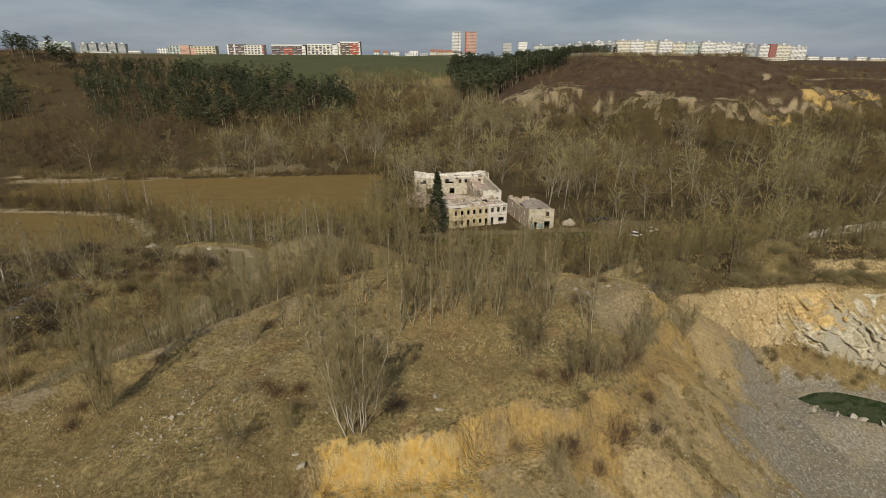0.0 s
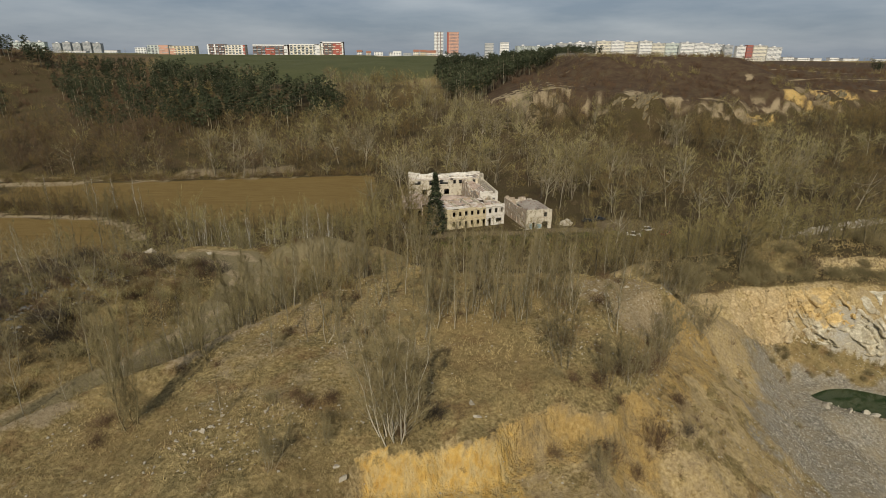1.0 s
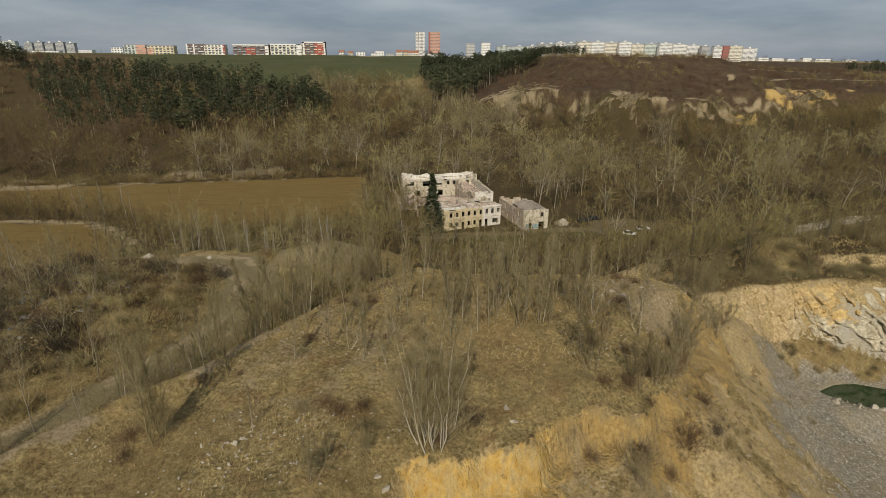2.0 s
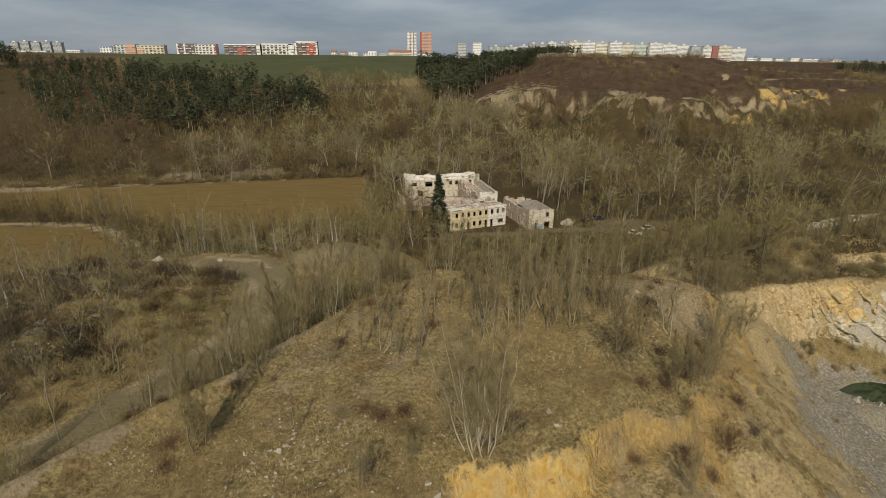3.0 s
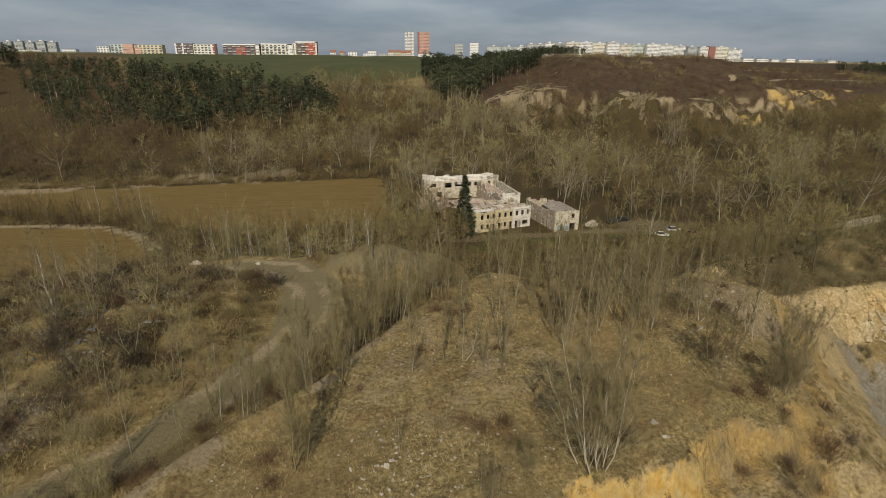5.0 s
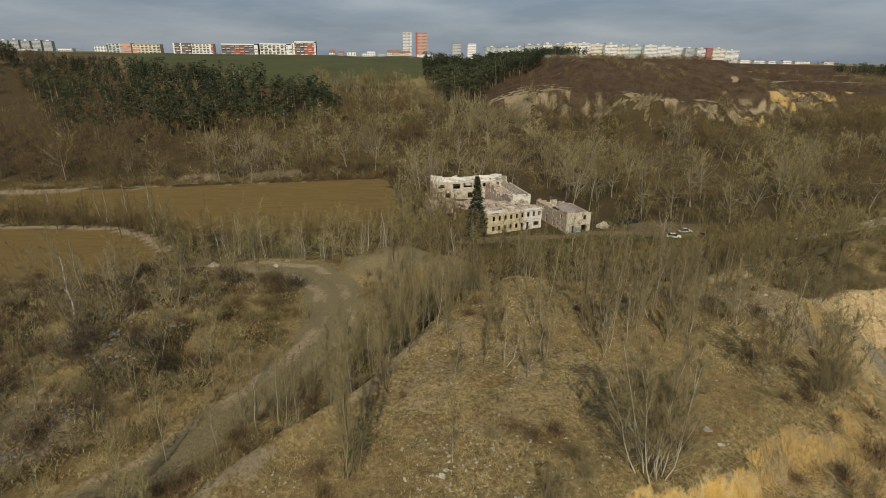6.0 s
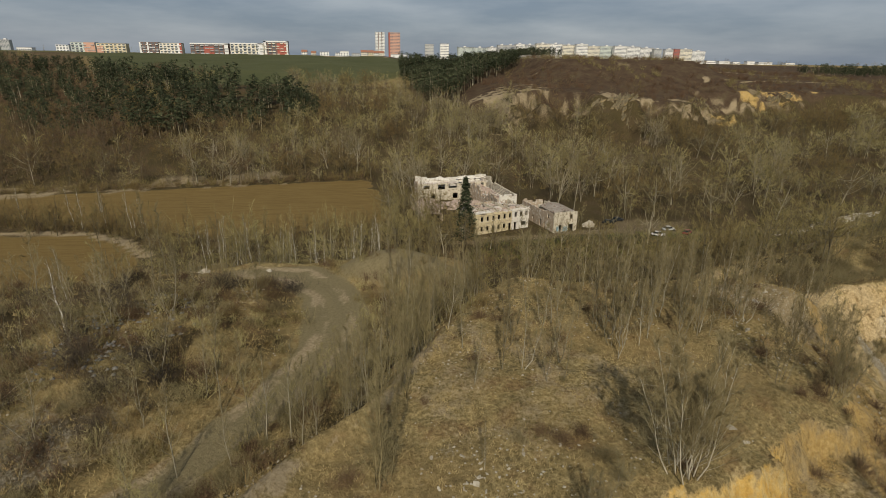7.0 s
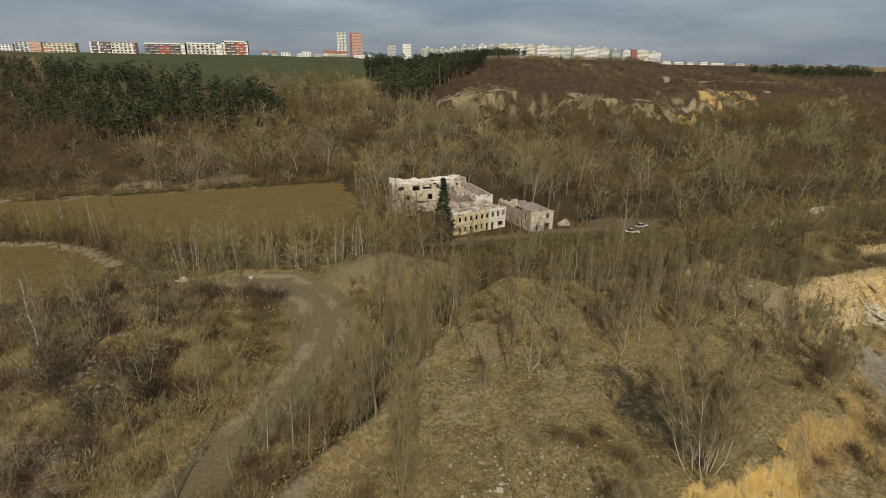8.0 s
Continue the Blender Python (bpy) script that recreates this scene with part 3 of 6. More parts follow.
def plant(name, wood, twigs, mats, label, category, group="", parts=("trunk", "crown"), tint=None):
    """A thing with a trunk and a crown, to be copied."""
    ob = thing(name, Matrix.Identity(4), label, category, group)
    part(parts[0], tri_mesh(parts[0], *wood, [mats[0]]), None, ob)
    extra = {} if tint is None else {"tint": tint}
    part(parts[1], tri_mesh(parts[1], *twigs, [mats[1]], **extra), None, ob)
    return ob


def grove(name, protos, places, mats, label, category, kind="stuff"):
    """One mesh of many plants. protos: lists of (corners, triangles, material index); places: x, y, z, turn, scale, tint."""
    places = np.asarray(places, float)
    vs, fs, ms, ts, n = [], [], [], [], 0
    which = np.arange(len(places)) % len(protos)
    for i, pieces in enumerate(protos):
        p = places[which == i]
        if not len(p):
            continue
        c, s = np.cos(p[:, 3]), np.sin(p[:, 3])
        for v, f, mi in pieces:
            v = np.asarray(v)
            x = (v[None, :, 0] * c[:, None] - v[None, :, 1] * s[:, None]) * p[:, 4:5] + p[:, 0:1]
            y = (v[None, :, 0] * s[:, None] + v[None, :, 1] * c[:, None]) * p[:, 4:5] + p[:, 1:2]
            z = v[None, :, 2] * p[:, 4:5] + p[:, 2:3]
            vs.append(np.stack([x, y, z], 2).reshape(-1, 3))
            fs.append((np.asarray(f)[None] + n + (np.arange(len(p)) * len(v))[:, None, None]).reshape(-1, 3))
            ms.append(np.full(len(p) * len(f), mi))
            own = np.repeat(np.clip(p[:, 5:6], 0, 1), len(v), 1)
            ts.append(np.clip(own + rng.normal(0, 0.05, own.shape), 0, 1).ravel())
            n += len(p) * len(v)
    me = tri_mesh(name, np.concatenate(vs), np.concatenate(fs), mats, np.concatenate(ms), tint=np.concatenate(ts))
    return tagged(new(name, me), label, category, kind=kind)


def scatter(n, x0, x1, y0, y1, keep=None, sink=0.15, scale=(0.75, 1.2)):
    """Places for n plants in a rectangle, thinned by keep(x, y), a chance from 0 to 1."""
    x, y = rng.uniform(x0, x1, n), rng.uniform(y0, y1, n)
    if keep is not None:
        ok = rng.uniform(0, 1, n) < keep(x, y)
        x, y = x[ok], y[ok]
    z = height(x, y) - sink
    tint = np.clip(0.5 + 0.75 * fbm(x, y, 34, 3, 31) + rng.normal(0, 0.16, len(x)), 0, 1)
    return np.stack([x, y, z, rng.uniform(0, 6.28, len(x)), rng.uniform(*scale, len(x)), tint], 1)


# ---- ground: one sheet out to the horizon ----
def graded(lo, fine_lo, fine_hi, hi, step, growth, mid=None):
    run = list(np.arange(fine_lo, fine_hi, step))
    v, s = run[-1], step
    while v < hi:
        s = min(s * growth, mid[1]) if mid and v < mid[0] else s * growth
        v += s
        run.append(v)
    v, s = run[0], step
    while v > lo:
        s *= growth
        v -= s
        run.insert(0, v)
    return np.array(run)


gx = graded(-4200, -72, 82, 4200, 0.66, 1.06, mid=(340, 2.6))
gy = graded(-1500, 27, 118, 4600, 0.66, 1.05, mid=(470, 2.8))
X, Y = np.meshgrid(gx, gy)
Z = height(X, Y)
slope = np.hypot(np.gradient(Z, gx, axis=1), np.gradient(Z, gy, axis=0))
d_pit = outside(X, Y, PIT)
d_ridge = outside(X + 1.2 * fbm(X, Y, 9, 4, 21), Y + 1.2 * fbm(X, Y, 3.2, 4, 22), RIDGE) + 0.5 * fbm(X, Y * 0.4, 1.5, 2, 26)
d_terrace, d_shelf, d_hill = outside(X, Y, TERRACE), outside(X, Y, SHELF), outside(X, Y, HILL)
d_road = near_line(X, Y, ROAD)
n1, n2 = fbm(X, Y, 6, 4, 41), fbm(X, Y, 2.2, 3, 42)
quarry = smooth(8, 2, np.minimum(np.minimum(d_terrace, d_ridge), np.minimum(d_pit, d_shelf)))
field = np.maximum(smooth(2, -2, outside(X + 4 * n1, Y + 3 * n1, FIELD)), smooth(2, -2, outside(X + 4 * n1, Y + 3 * n1, FIELD_NEAR)))
track = smooth(2.6, 1.2, near_line(X, Y + n1, [(-230, 190), (-118, 181), (-103, 171), (-92, 158)]))
lane = smooth(4.5, 2.5, near_line(X, Y + 2 * n1, [(-5, 157), (24, 160), (45, 162), (62, 160), (80, 156), (120, 156), (190, 178)]))
meadow = smooth(6, -6, outside(X + 8 * n1, Y + 6 * n1, [(0, 150), (45, 150), (80, 147), (80, 162), (30, 160), (0, 158)]))
plough = smooth(20, -10, outside(X, Y, [(-235, 500), (-150, 450), (-40, 468), (5, 520), (70, 640), (60, 900), (-425, 930)]))
pale_bank = smooth(0.42, 0.60, n1 * 0.9 + 0.5) * smooth(18, 4, near_line(X, Y, [(-190, 236), (-120, 247), (-70, 255)]))
n4 = fbm(X, Y, 24, 4, 44)
bluff = smooth(0.42, 0.7, slope + 0.4 * n1 + 0.5 * n4) * (Y > 285) * (X > 45) * (Y < 430) * smooth(-0.25, 0.1, n4 + 0.3 * n1)
bluff = np.maximum(bluff, 0.6 * smooth(0.12, 0.3, n4 + 0.4 * n1) * (X > 150) * (X < 420) * (Y > 335) * (Y < 430))
hill_tracks = np.maximum(smooth(3, 1, near_line(X, Y + 6 * n1, [(258, 470), (330, 520), (480, 560)])),
                         smooth(3, 1, near_line(X, Y + 5 * n1, [(262, 420), (330, 455), (420, 470)])))
path_far = smooth(4, 2, near_line(X, Y, [(-120, 905), (-20, 880), (60, 800), (90, 760)]))
south = smooth(-14, -9, X) * smooth(92, 84, Y)
face = smooth(0.50, 0.80, slope + 0.5 * n2 + 0.25 * n1)
sand = face * south * smooth(2.0, 6.0, d_pit + 3 * n1) * smooth(-0.4, 0.15, d_ridge + 0.8 * n2)
sand = np.maximum(sand, 0.8 * smooth(-2.0, 0.3, d_shelf) * smooth(0.5, 0.8, slope) * smooth(16, 6, d_shelf) * smooth(3, 7, d_pit + 4 * n1) * (X > 30))
rock = smooth(0.9, 1.6, slope + 0.8 * n2) * smooth(14, 6, d_shelf) * smooth(58, 64, X + 6 * n1)
sand = np.maximum(sand, 0.8 * smooth(-0.35, 0.05, n2 + 0.6 * n1) * south * smooth(0, 2, d_ridge) * smooth(2, 7, d_pit))
ochre = smooth(27, 30, Y + 2 * n1) * smooth(46, 42, Y + 3 * n1) * smooth(-12, -9.5, X + 3 * n1 + 2 * n2) * smooth(7.5, 0.5, X + 6 * n1 + 4 * n2 - 0.35 * (38 - Y)) * smooth(-0.1, 0.2, d_ridge) * smooth(0.42, 0.2, n1 + 0.8 * n2)
ochre = np.maximum(ochre, smooth(-0.05, 0.25, n1 + 0.6 * n2) * smooth(10.5, 12.5, Z + 2 * n1) * rock * smooth(54, 60, X))
ochre = np.maximum(ochre, 0.22 * smooth(0.05, 0.3, n1) * sand)
# bare scars in the far bluffs: middle, radii, ochre or tan
n5 = fbm(X, Y, 11, 4, 45)
scar = np.zeros_like(X)
for sx, sy, rx, ry, warm in ((207, 336, 14, 14, 1), (248, 364, 15, 10, 1), (270, 372, 16, 11, 1), (294, 384, 15, 10, 1), (322, 390, 14, 8, 1), (84, 335, 8, 9, 0.6), (103, 324, 7, 8, 0.6), (62, 346, 22, 30, 0), (84, 338, 15, 18, 0), (55, 352, 12, 14, 0),
                             (86, 374, 9, 10, 0), (124, 330, 9, 12, 0), (152, 334, 12, 5, 0), (168, 326, 12, 5, 0), (186, 336, 14, 5, 0), (203, 349, 12, 6, 0), (222, 392, 6, 6, 0), (230, 358, 12, 4, 0)):
    spot = smooth(1.0, 0.62, np.hypot((X - sx) / rx, (Y - sy) / ry) + (2.4 - 1.5 * (warm == 1)) * n5 + (1.2 - 0.6 * (warm == 1)) * n1)
    scar = np.maximum(scar, spot * (1 - warm))
    ochre = np.maximum(ochre, 0.62 * spot * warm * smooth(-0.4, 0.05, n5 + 0.9 * n1))
sand = np.maximum(sand, 0.25 * smooth(0.15, 0.4, n1 + 0.1) * smooth(-6, -2, d_shelf) * smooth(5, 0, d_shelf) * smooth(-1, 4, d_pit))
lip = smooth(-0.25, 0.15, d_ridge + 0.5 * n2) * smooth(4.6, 2.4, d_ridge + 5 * n1 + 3 * n2) * smooth(-1, 2, X) * smooth(78, 70, Y) * (Y > 36)
sand = np.maximum(sand, 0.9 * smooth(9, 4, np.hypot(X - 51, (Y - 76) * 0.8) + 5 * n2))
foot_band = smooth(0.2, 1.4, d_pit + 2 * n1) * smooth(6.6, 4.8, d_pit + 2 * n2 + 5.4 - bench_height(X) / 0.85) * smooth(53, 58, X + 4 * n1) * smooth(58, 62, Y)
sand = sand * (1 - 0.9 * foot_band)
tongue = smooth(3.2, -3.2, outside(X + 6 * n2, Y + 6 * n1, [(43, 72.0), (53, 75.5), (56, 66), (46, 50), (40.5, 52), (44, 60)]))
shelf_top = smooth(0.4, -0.6, d_shelf + 0.6 * n2) * (X > 36)
for layer in (sand, rock, ochre, lip):
    layer *= 1 - 0.85 * shelf_top
mask = {
    "litter": np.clip(smooth(0.6, 0.2, quarry) * (1 - field) * smooth(480, 440, Y) * smooth(-4, 6, d_hill) * (1 - 0.55 * smooth(34, 8, np.hypot((X + 8) * 0.9, (Y - 425) * 0.6))) + 0.75 * smooth(-0.4, 0.05, n1) * smooth(4, -4, d_terrace) * smooth(2, 5, d_ridge) * smooth(3, 8, d_road), 0, 1),
    "field": field,
    "green": np.clip(plough + 0.55 * meadow + 0.6 * smooth(700, 900, Y) * smooth(150, 60, X), 0, 1),
    "shrub": np.clip(smooth(8, -2, d_hill) * (1 - plough) * smooth(1500, 1300, Y) + 0.6 * smooth(-150, -200, X) * smooth(430, 480, Y) * (1 - plough) * smooth(950, 900, Y), 0, 1),
    "sand": np.clip(sand, 0, 1),
    "rock": np.clip(rock, 0, 1),
    "lip": np.clip(lip, 0, 1),
    "ochre": np.clip(ochre, 0, 1),
    "gravel": np.clip(smooth(9.5, -1.5, d_pit + 10 * n1 + 7 * n2) + 0.55 * smooth(0.05, 0.3, n2 + 0.2 * n1) * south * smooth(14, 4, d_pit) + 0.35 * smooth(0.25, 0.45, n2) * quarry , 0, 1) * (1 - 0.5 * smooth(0.1, 0.4, n1)) * (1 - 0.9 * smooth(1.2, 2.6, d_pit + 2.5 * n1) * smooth(44, 48, X) * smooth(64, 68, Y)),
    "road": np.clip(smooth(3.8, 2.7, d_road + 1.2 * n1 - 2.0 * smooth(66, 86, Y) + 0.9 * smooth(64, 56, Y)), 0, 1) * smooth(0, -2, outside(X, Y, TERRACE)),
    "pale": np.clip(np.maximum.reduce([track, 0.45 * lane, 0.42 * smooth(15, 7, np.hypot((X - 60) * 0.7, Y - 167) + 8 * n1), 0.85 * pale_bank, 0.8 * scar * smooth(-0.6, -0.1, n1 + 0.5 * n5), 0.62 * smooth(10, 4, np.hypot(X - 22, (Y - 68) * 0.75) + 6 * n2), 0.5 * bluff * smooth(0.0, 0.25, n5), 0.85 * smooth(1.7, 0.6, near_line(X, Y, BANK) + 1.4 * n2) * smooth(-0.6, -0.1, n1 + n2), hill_tracks, path_far, 0.6 * smooth(0.9, 0.3, np.abs(d_road - 2.6 + 0.6 * n1)) * smooth(0.0, 0.3, n1 + 0.1)]), 0, 1),
}
mask["pale"] = np.maximum(mask["pale"], (0.36 + 0.5 * n2) * smooth(15, 6, np.hypot((X + 16) * 0.8, (Y - 57) * 0.75) + 9 * n1))
mask["pale"] = mask["pale"] * (1 - np.clip(ochre, 0, 1) * (Y > 300))
mask["sand"] = np.maximum(mask["sand"], 0.62 * smooth(63, 69, X) * smooth(125, 110, X) * smooth(1.8, 0.8, np.abs(Y + 2 * fbm(X, Y, 9, 4, 21) - 88.2)))
ruts = 0.55 * smooth(0.7, 0.25, np.abs(d_road - 1.7 + 0.5 * n1)) * smooth(-0.25, 0.1, n2 + n1) + 0.75 * smooth(1.0, 0.4, np.abs(d_road - 3.0 + 0.8 * n1)) * smooth(-0.3, 0.0, n1) * (X < np.interp(Y, [31, 47, 65, 78, 110], [-77, -60, -45.4, -38.3, -38]))
mask["pale"] = np.maximum(mask["pale"], ruts * mask["road"])
mask["road"] = np.maximum(mask["road"], 0.85 * smooth(12, 7, np.hypot(X + 27, (Y - 106) * 1.4) + 4 * n1))
mask["litter"] = mask["litter"] * (1 - smooth(-16, -12, X) * smooth(100, 94, Y)) * smooth(5, 14, np.hypot(X + 27, (Y - 106) * 1.2))
mask["litter"] = np.maximum(mask["litter"], np.clip(0.8 * smooth(-0.45, 0.0, n1) * smooth(4, -1, d_shelf) * smooth(80, 84, Y) + 0.3 * foot_band, 0, 1))
mask["litter"] = np.maximum(mask["litter"], (0.55 + 0.5 * n1) * shelf_top * (1 - mask["sand"]))
mask["gravel"] = np.maximum.reduce([mask["gravel"] * (1 - 0.85 * shelf_top), 0.75 * tongue, 0.45 * smooth(11, 5, np.hypot(X + 69, (Y - 58) * 1.2) + 9 * n1 + 4 * n2)])
mask["sand"] = mask["sand"] * (1 - 0.8 * tongue)
for key in ("sand", "lip", "gravel"):
    mask[key] = mask[key] * (1 - 0.75 * foot_band * smooth(-0.4, 0.1, n2))
row = np.arange(len(gx) - 1)
a = (np.arange(len(gy) - 1)[:, None] * len(gx) + row[None]).ravel()
quads = np.concatenate([np.stack([a, a + 1, a + 1 + len(gx)], 1), np.stack([a, a + 1 + len(gx), a + len(gx)], 1)])
ground_mesh = tri_mesh("ground", np.stack([X, Y, Z], 2).reshape(-1, 3), quads, [GROUND], **mask)
ground_mesh.polygons.foreach_set("use_smooth", np.ones(len(ground_mesh.polygons), bool))
tagged(new("ground", ground_mesh), "rough quarry ground of dry grass, yellow sand, gravel and ploughed field", "ground", kind="structure")

# pond at the foot of the rock wall
WATER, nodes, links, b = material("pond_water", 0.06)
b.inputs["Base Color"].default_value = (0.018, 0.035, 0.014, 1)
b.inputs["Specular IOR Level"].default_value = 0.4
bm = bmesh.new()
for px, py in POND:
    bm.verts.new((62 + (px - 62) * 1.12, 67.0 + (py - 67.0) * 1.2, 2.72))
bm.faces.new(bm.verts)
tagged(part("water", bm, WATER, None), "still dark green pond on the quarry floor", "water", kind="structure")


# ---- the ruined house in the valley ----
def wall_mesh(length, top, thick, openings=(), ragged=0.0, seed=0, step=1.1):
    """An upright wall along +x from the origin, its face at y=0, with openings (x0, z0, x1, z1) through it and a broken top."""
    r = random.Random(seed)
    us, zs = {0.0, length}, {0.0, top}
    for x0, z0, x1, z1 in openings:
        us |= {x0, x1}
        zs |= {z0, z1}
    if ragged:
        u = 0.0
        while u < length:
            us.add(round(u, 3))
            u += step * r.uniform(0.5, 1.4)
        zs |= {top - ragged * k / 4 for k in range(1, 5)}
    us, zs = sorted(us), sorted(zs)
    broken = {}
    level = 0
    for i in range(len(us) - 1):
        level = max(0, min(4, level + r.choice((-2, -1, 0, 0, 1, 2)))) if ragged else 0
        broken[i] = top - ragged * level / 4
    solid = {}
    for i in range(len(us) - 1):
        for k in range(len(zs) - 1):
            cu, cz = (us[i] + us[i + 1]) / 2, (zs[k] + zs[k + 1]) / 2
            solid[i, k] = cz < broken[i] and not any(x0 < cu < x1 and z0 < cz < z1 for x0, z0, x1, z1 in openings)
    bm, made = bmesh.new(), {}

    def v(i, k, y):
        key = (i, k, y)
        if key not in made:
            made[key] = bm.verts.new((us[i], y, zs[k]))
        return made[key]

    for (i, k), s in solid.items():
        if not s:
            continue
        bm.faces.new((v(i, k, 0), v(i + 1, k, 0), v(i + 1, k + 1, 0), v(i, k + 1, 0)))
        bm.faces.new((v(i, k, thick), v(i, k + 1, thick), v(i + 1, k + 1, thick), v(i + 1, k, thick)))
        for di, dk, p, q in ((-1, 0, (i, k), (i, k + 1)), (1, 0, (i + 1, k + 1), (i + 1, k)), (0, -1, (i + 1, k), (i, k)), (0, 1, (i, k + 1), (i + 1, k + 1))):
            if not solid.get((i + di, k + dk), False):
                bm.faces.new((v(*p, 0), v(*q, 0), v(*q, thick), v(*p, thick)))
    return bm


def on_line(parent, a, b, z=0.0):
    """Where a wall of a thing stands: its start at a, running to b, in the thing's own metres."""
    turn = math.degrees(math.atan2(b[1] - a[1], b[0] - a[0]))
    return pose(a[0], a[1], z, 0, 0, turn), math.hypot(b[0] - a[0], b[1] - a[1])


def ruin_wall(parent, name, a, b, top, mat, openings=(), ragged=0.8, seed=0, thick=0.45, z=0.0, label="", inset=0.0):
    m, ln = on_line(parent, a, b, z)
    ob = part(name, wall_mesh(ln - inset, top, thick, openings, ragged, seed), mat, parent, label)
    ob.matrix_local = m
    return ob


def heap(seed, rx, ry, rz, n=7):
    """A low uneven heap of rubble."""
    bm = bmesh.new()
    bmesh.ops.create_icosphere(bm, subdivisions=3, radius=1.0)
    for v in bm.verts:
        k = 1 + 0.5 * noise.noise(v.co * 2.2 + Vector((seed, 0, 0))) + 0.25 * noise.noise(v.co * 6 + Vector((seed, 5, 0)))
        v.co = Vector((v.co.x * rx * k, v.co.y * ry * k, max(-0.15, v.co.z) * rz * k))
    return bm


# near-black colour for floor slabs: the shade indoors, put into the colour
SHADE_PAINT = mottled("painted_interior_shade", (0.02, 0.018, 0.015), (0.05, 0.045, 0.04), 1.0, 6.0)
FRAME_WOOD = mottled("rotten_frame", (0.10, 0.085, 0.07), (0.22, 0.2, 0.17), 3.0, 20.0)
GRAFFITI = mottled("faded_blue_paint", (0.10, 0.22, 0.28), (0.35, 0.42, 0.42), 1.2, 8.0)

A0, B0 = Vector((2.2, 162.4)), Vector((21.4, 169.2))
turn0 = math.degrees(math.atan2(B0.y - A0.y, B0.x - A0.x))
L0 = (B0 - A0).length
base0 = 0.0
house = thing("ruined_house", pose(A0.x, A0.y, base0, 0, 0, turn0), "roofless two-storey ruined house with peeling cream plaster and empty windows", "ruin")
# front: right bay white with three windows, left bay ochre
axes = [0.95 + 2.12 * k for k in range(9)]
up_r = [(L0 - a - 0.5, 4.15, L0 - a + 0.5, 5.75) for a in axes[:3]]
low_r = [(L0 - 3.0, 0.9, L0 - 0.95, 2.3), (L0 - 5.75, 0.0, L0 - 4.75, 2.45)]
split = L0 - 6.7
up_l = [(L0 - a - 0.48, 4.1, L0 - a + 0.48, 5.6) for a in axes[3:]]
low_l = [(L0 - a - 0.5, 0.85 if k % 3 else 0.0, L0 - a + 0.5, 2.4) for k, a in enumerate(axes[3:])]
TOP0 = 6.9
w = ruin_wall(house, "front_wall", (split, 0), (L0, 0), TOP0, WHITE_PLASTER, [(x0 - split, z0, x1 - split, z1) for x0, z0, x1, z1 in up_r + low_r], 0.25, 1, label="white plastered front with graffiti traces")
part("cornice", box(-0.05, -0.22, 6.25, L0 - split + 0.15, -0.004, 6.5), WHITE_PLASTER, w)
part("string_course", box(-0.05, -0.12, 3.25, L0 - split + 0.1, -0.004, 3.42), WHITE_PLASTER, w)
for k in range(4):
    part("pilaster", box(k * 2.12 - 0.0, -0.07, 3.44, k * 2.12 + 0.34, -0.003, 6.24), WHITE_PLASTER, w)
for x0, z0, x1, z1 in up_r + low_r[:1]:
    part("window_sill", box(x0 - split - 0.12, -0.14, z0 - 0.12, x1 - split + 0.12, -0.003, z0), WHITE_PLASTER, w)
    part("window_frame", wall_mesh(x1 - x0, z1 - z0, 0.06, [(0.08, 0.08, (x1 - x0) / 2 - 0.03, z1 - z0 - 0.08), ((x1 - x0) / 2 + 0.03, 0.08, x1 - x0 - 0.08, z1 - z0 - 0.08)]), FRAME_WOOD, w).location = (x0 - split, 0.2, z0)
w = ruin_wall(house, "front_wall", (0, 0.12), (split, 0.12), TOP0 - 0.3, YELLOW_PLASTER, up_l + low_l, 0.5, 2, label="ochre plastered front wall, peeling")
part("cornice", box(-0.1, -0.2, 6.0, split - 0.01, -0.004, 6.22), YELLOW_PLASTER, w)
part("string_course", box(-0.05, -0.1, 3.2, split - 0.12, -0.004, 3.36), YELLOW_PLASTER, w)
for x0, z0, x1, z1 in up_l:
    part("window_sill", box(x0 - 0.12, -0.12, z0 - 0.1, x1 + 0.12, -0.003, z0), WHITE_PLASTER, w)
for k, (x0, z0, x1, z1) in enumerate(up_l):
    if k % 2:
        part("window_frame", wall_mesh(x1 - x0, z1 - z0, 0.06, [(0.08, 0.08, x1 - x0 - 0.08, z1 - z0 - 0.08)]), FRAME_WOOD, w).location = (x0, 0.2, z0)
DEPTH0 = 12.0
ruin_wall(house, "side_wall", (L0, 0.46), (L0, DEPTH0), TOP0, PLASTER, [(1.6, 3.9, 2.6, 5.4), (5, 3.9, 6, 5.4), (8.6, 0.8, 9.6, 2.3)], 0.9, 3).matrix_local = pose(L0, 0.46, 0, 0, 0, 90)
ruin_wall(house, "side_wall", (0.45, 0.6), (0.45, DEPTH0), TOP0 - 0.4, YELLOW_PLASTER, [(2.0, 3.9, 3.0, 5.4), (6, 3.9, 7, 5.4)], 0.9, 4)
ruin_wall(house, "rear_wall", (0.5, DEPTH0), (L0 - 0.5, DEPTH0), TOP0 - 0.2, PINK_PLASTER, [(k * 2.7 + 1.2, 3.8, k * 2.7 + 2.3, 5.4) for k in range(6)], 1.6, 5)
part("floor_slab", box(0.47, 0.62, 3.0, L0 - 0.47, DEPTH0 - 0.02, 3.2), SHADE_PAINT, house)
slab = bmesh.new()
r = random.Random(5)
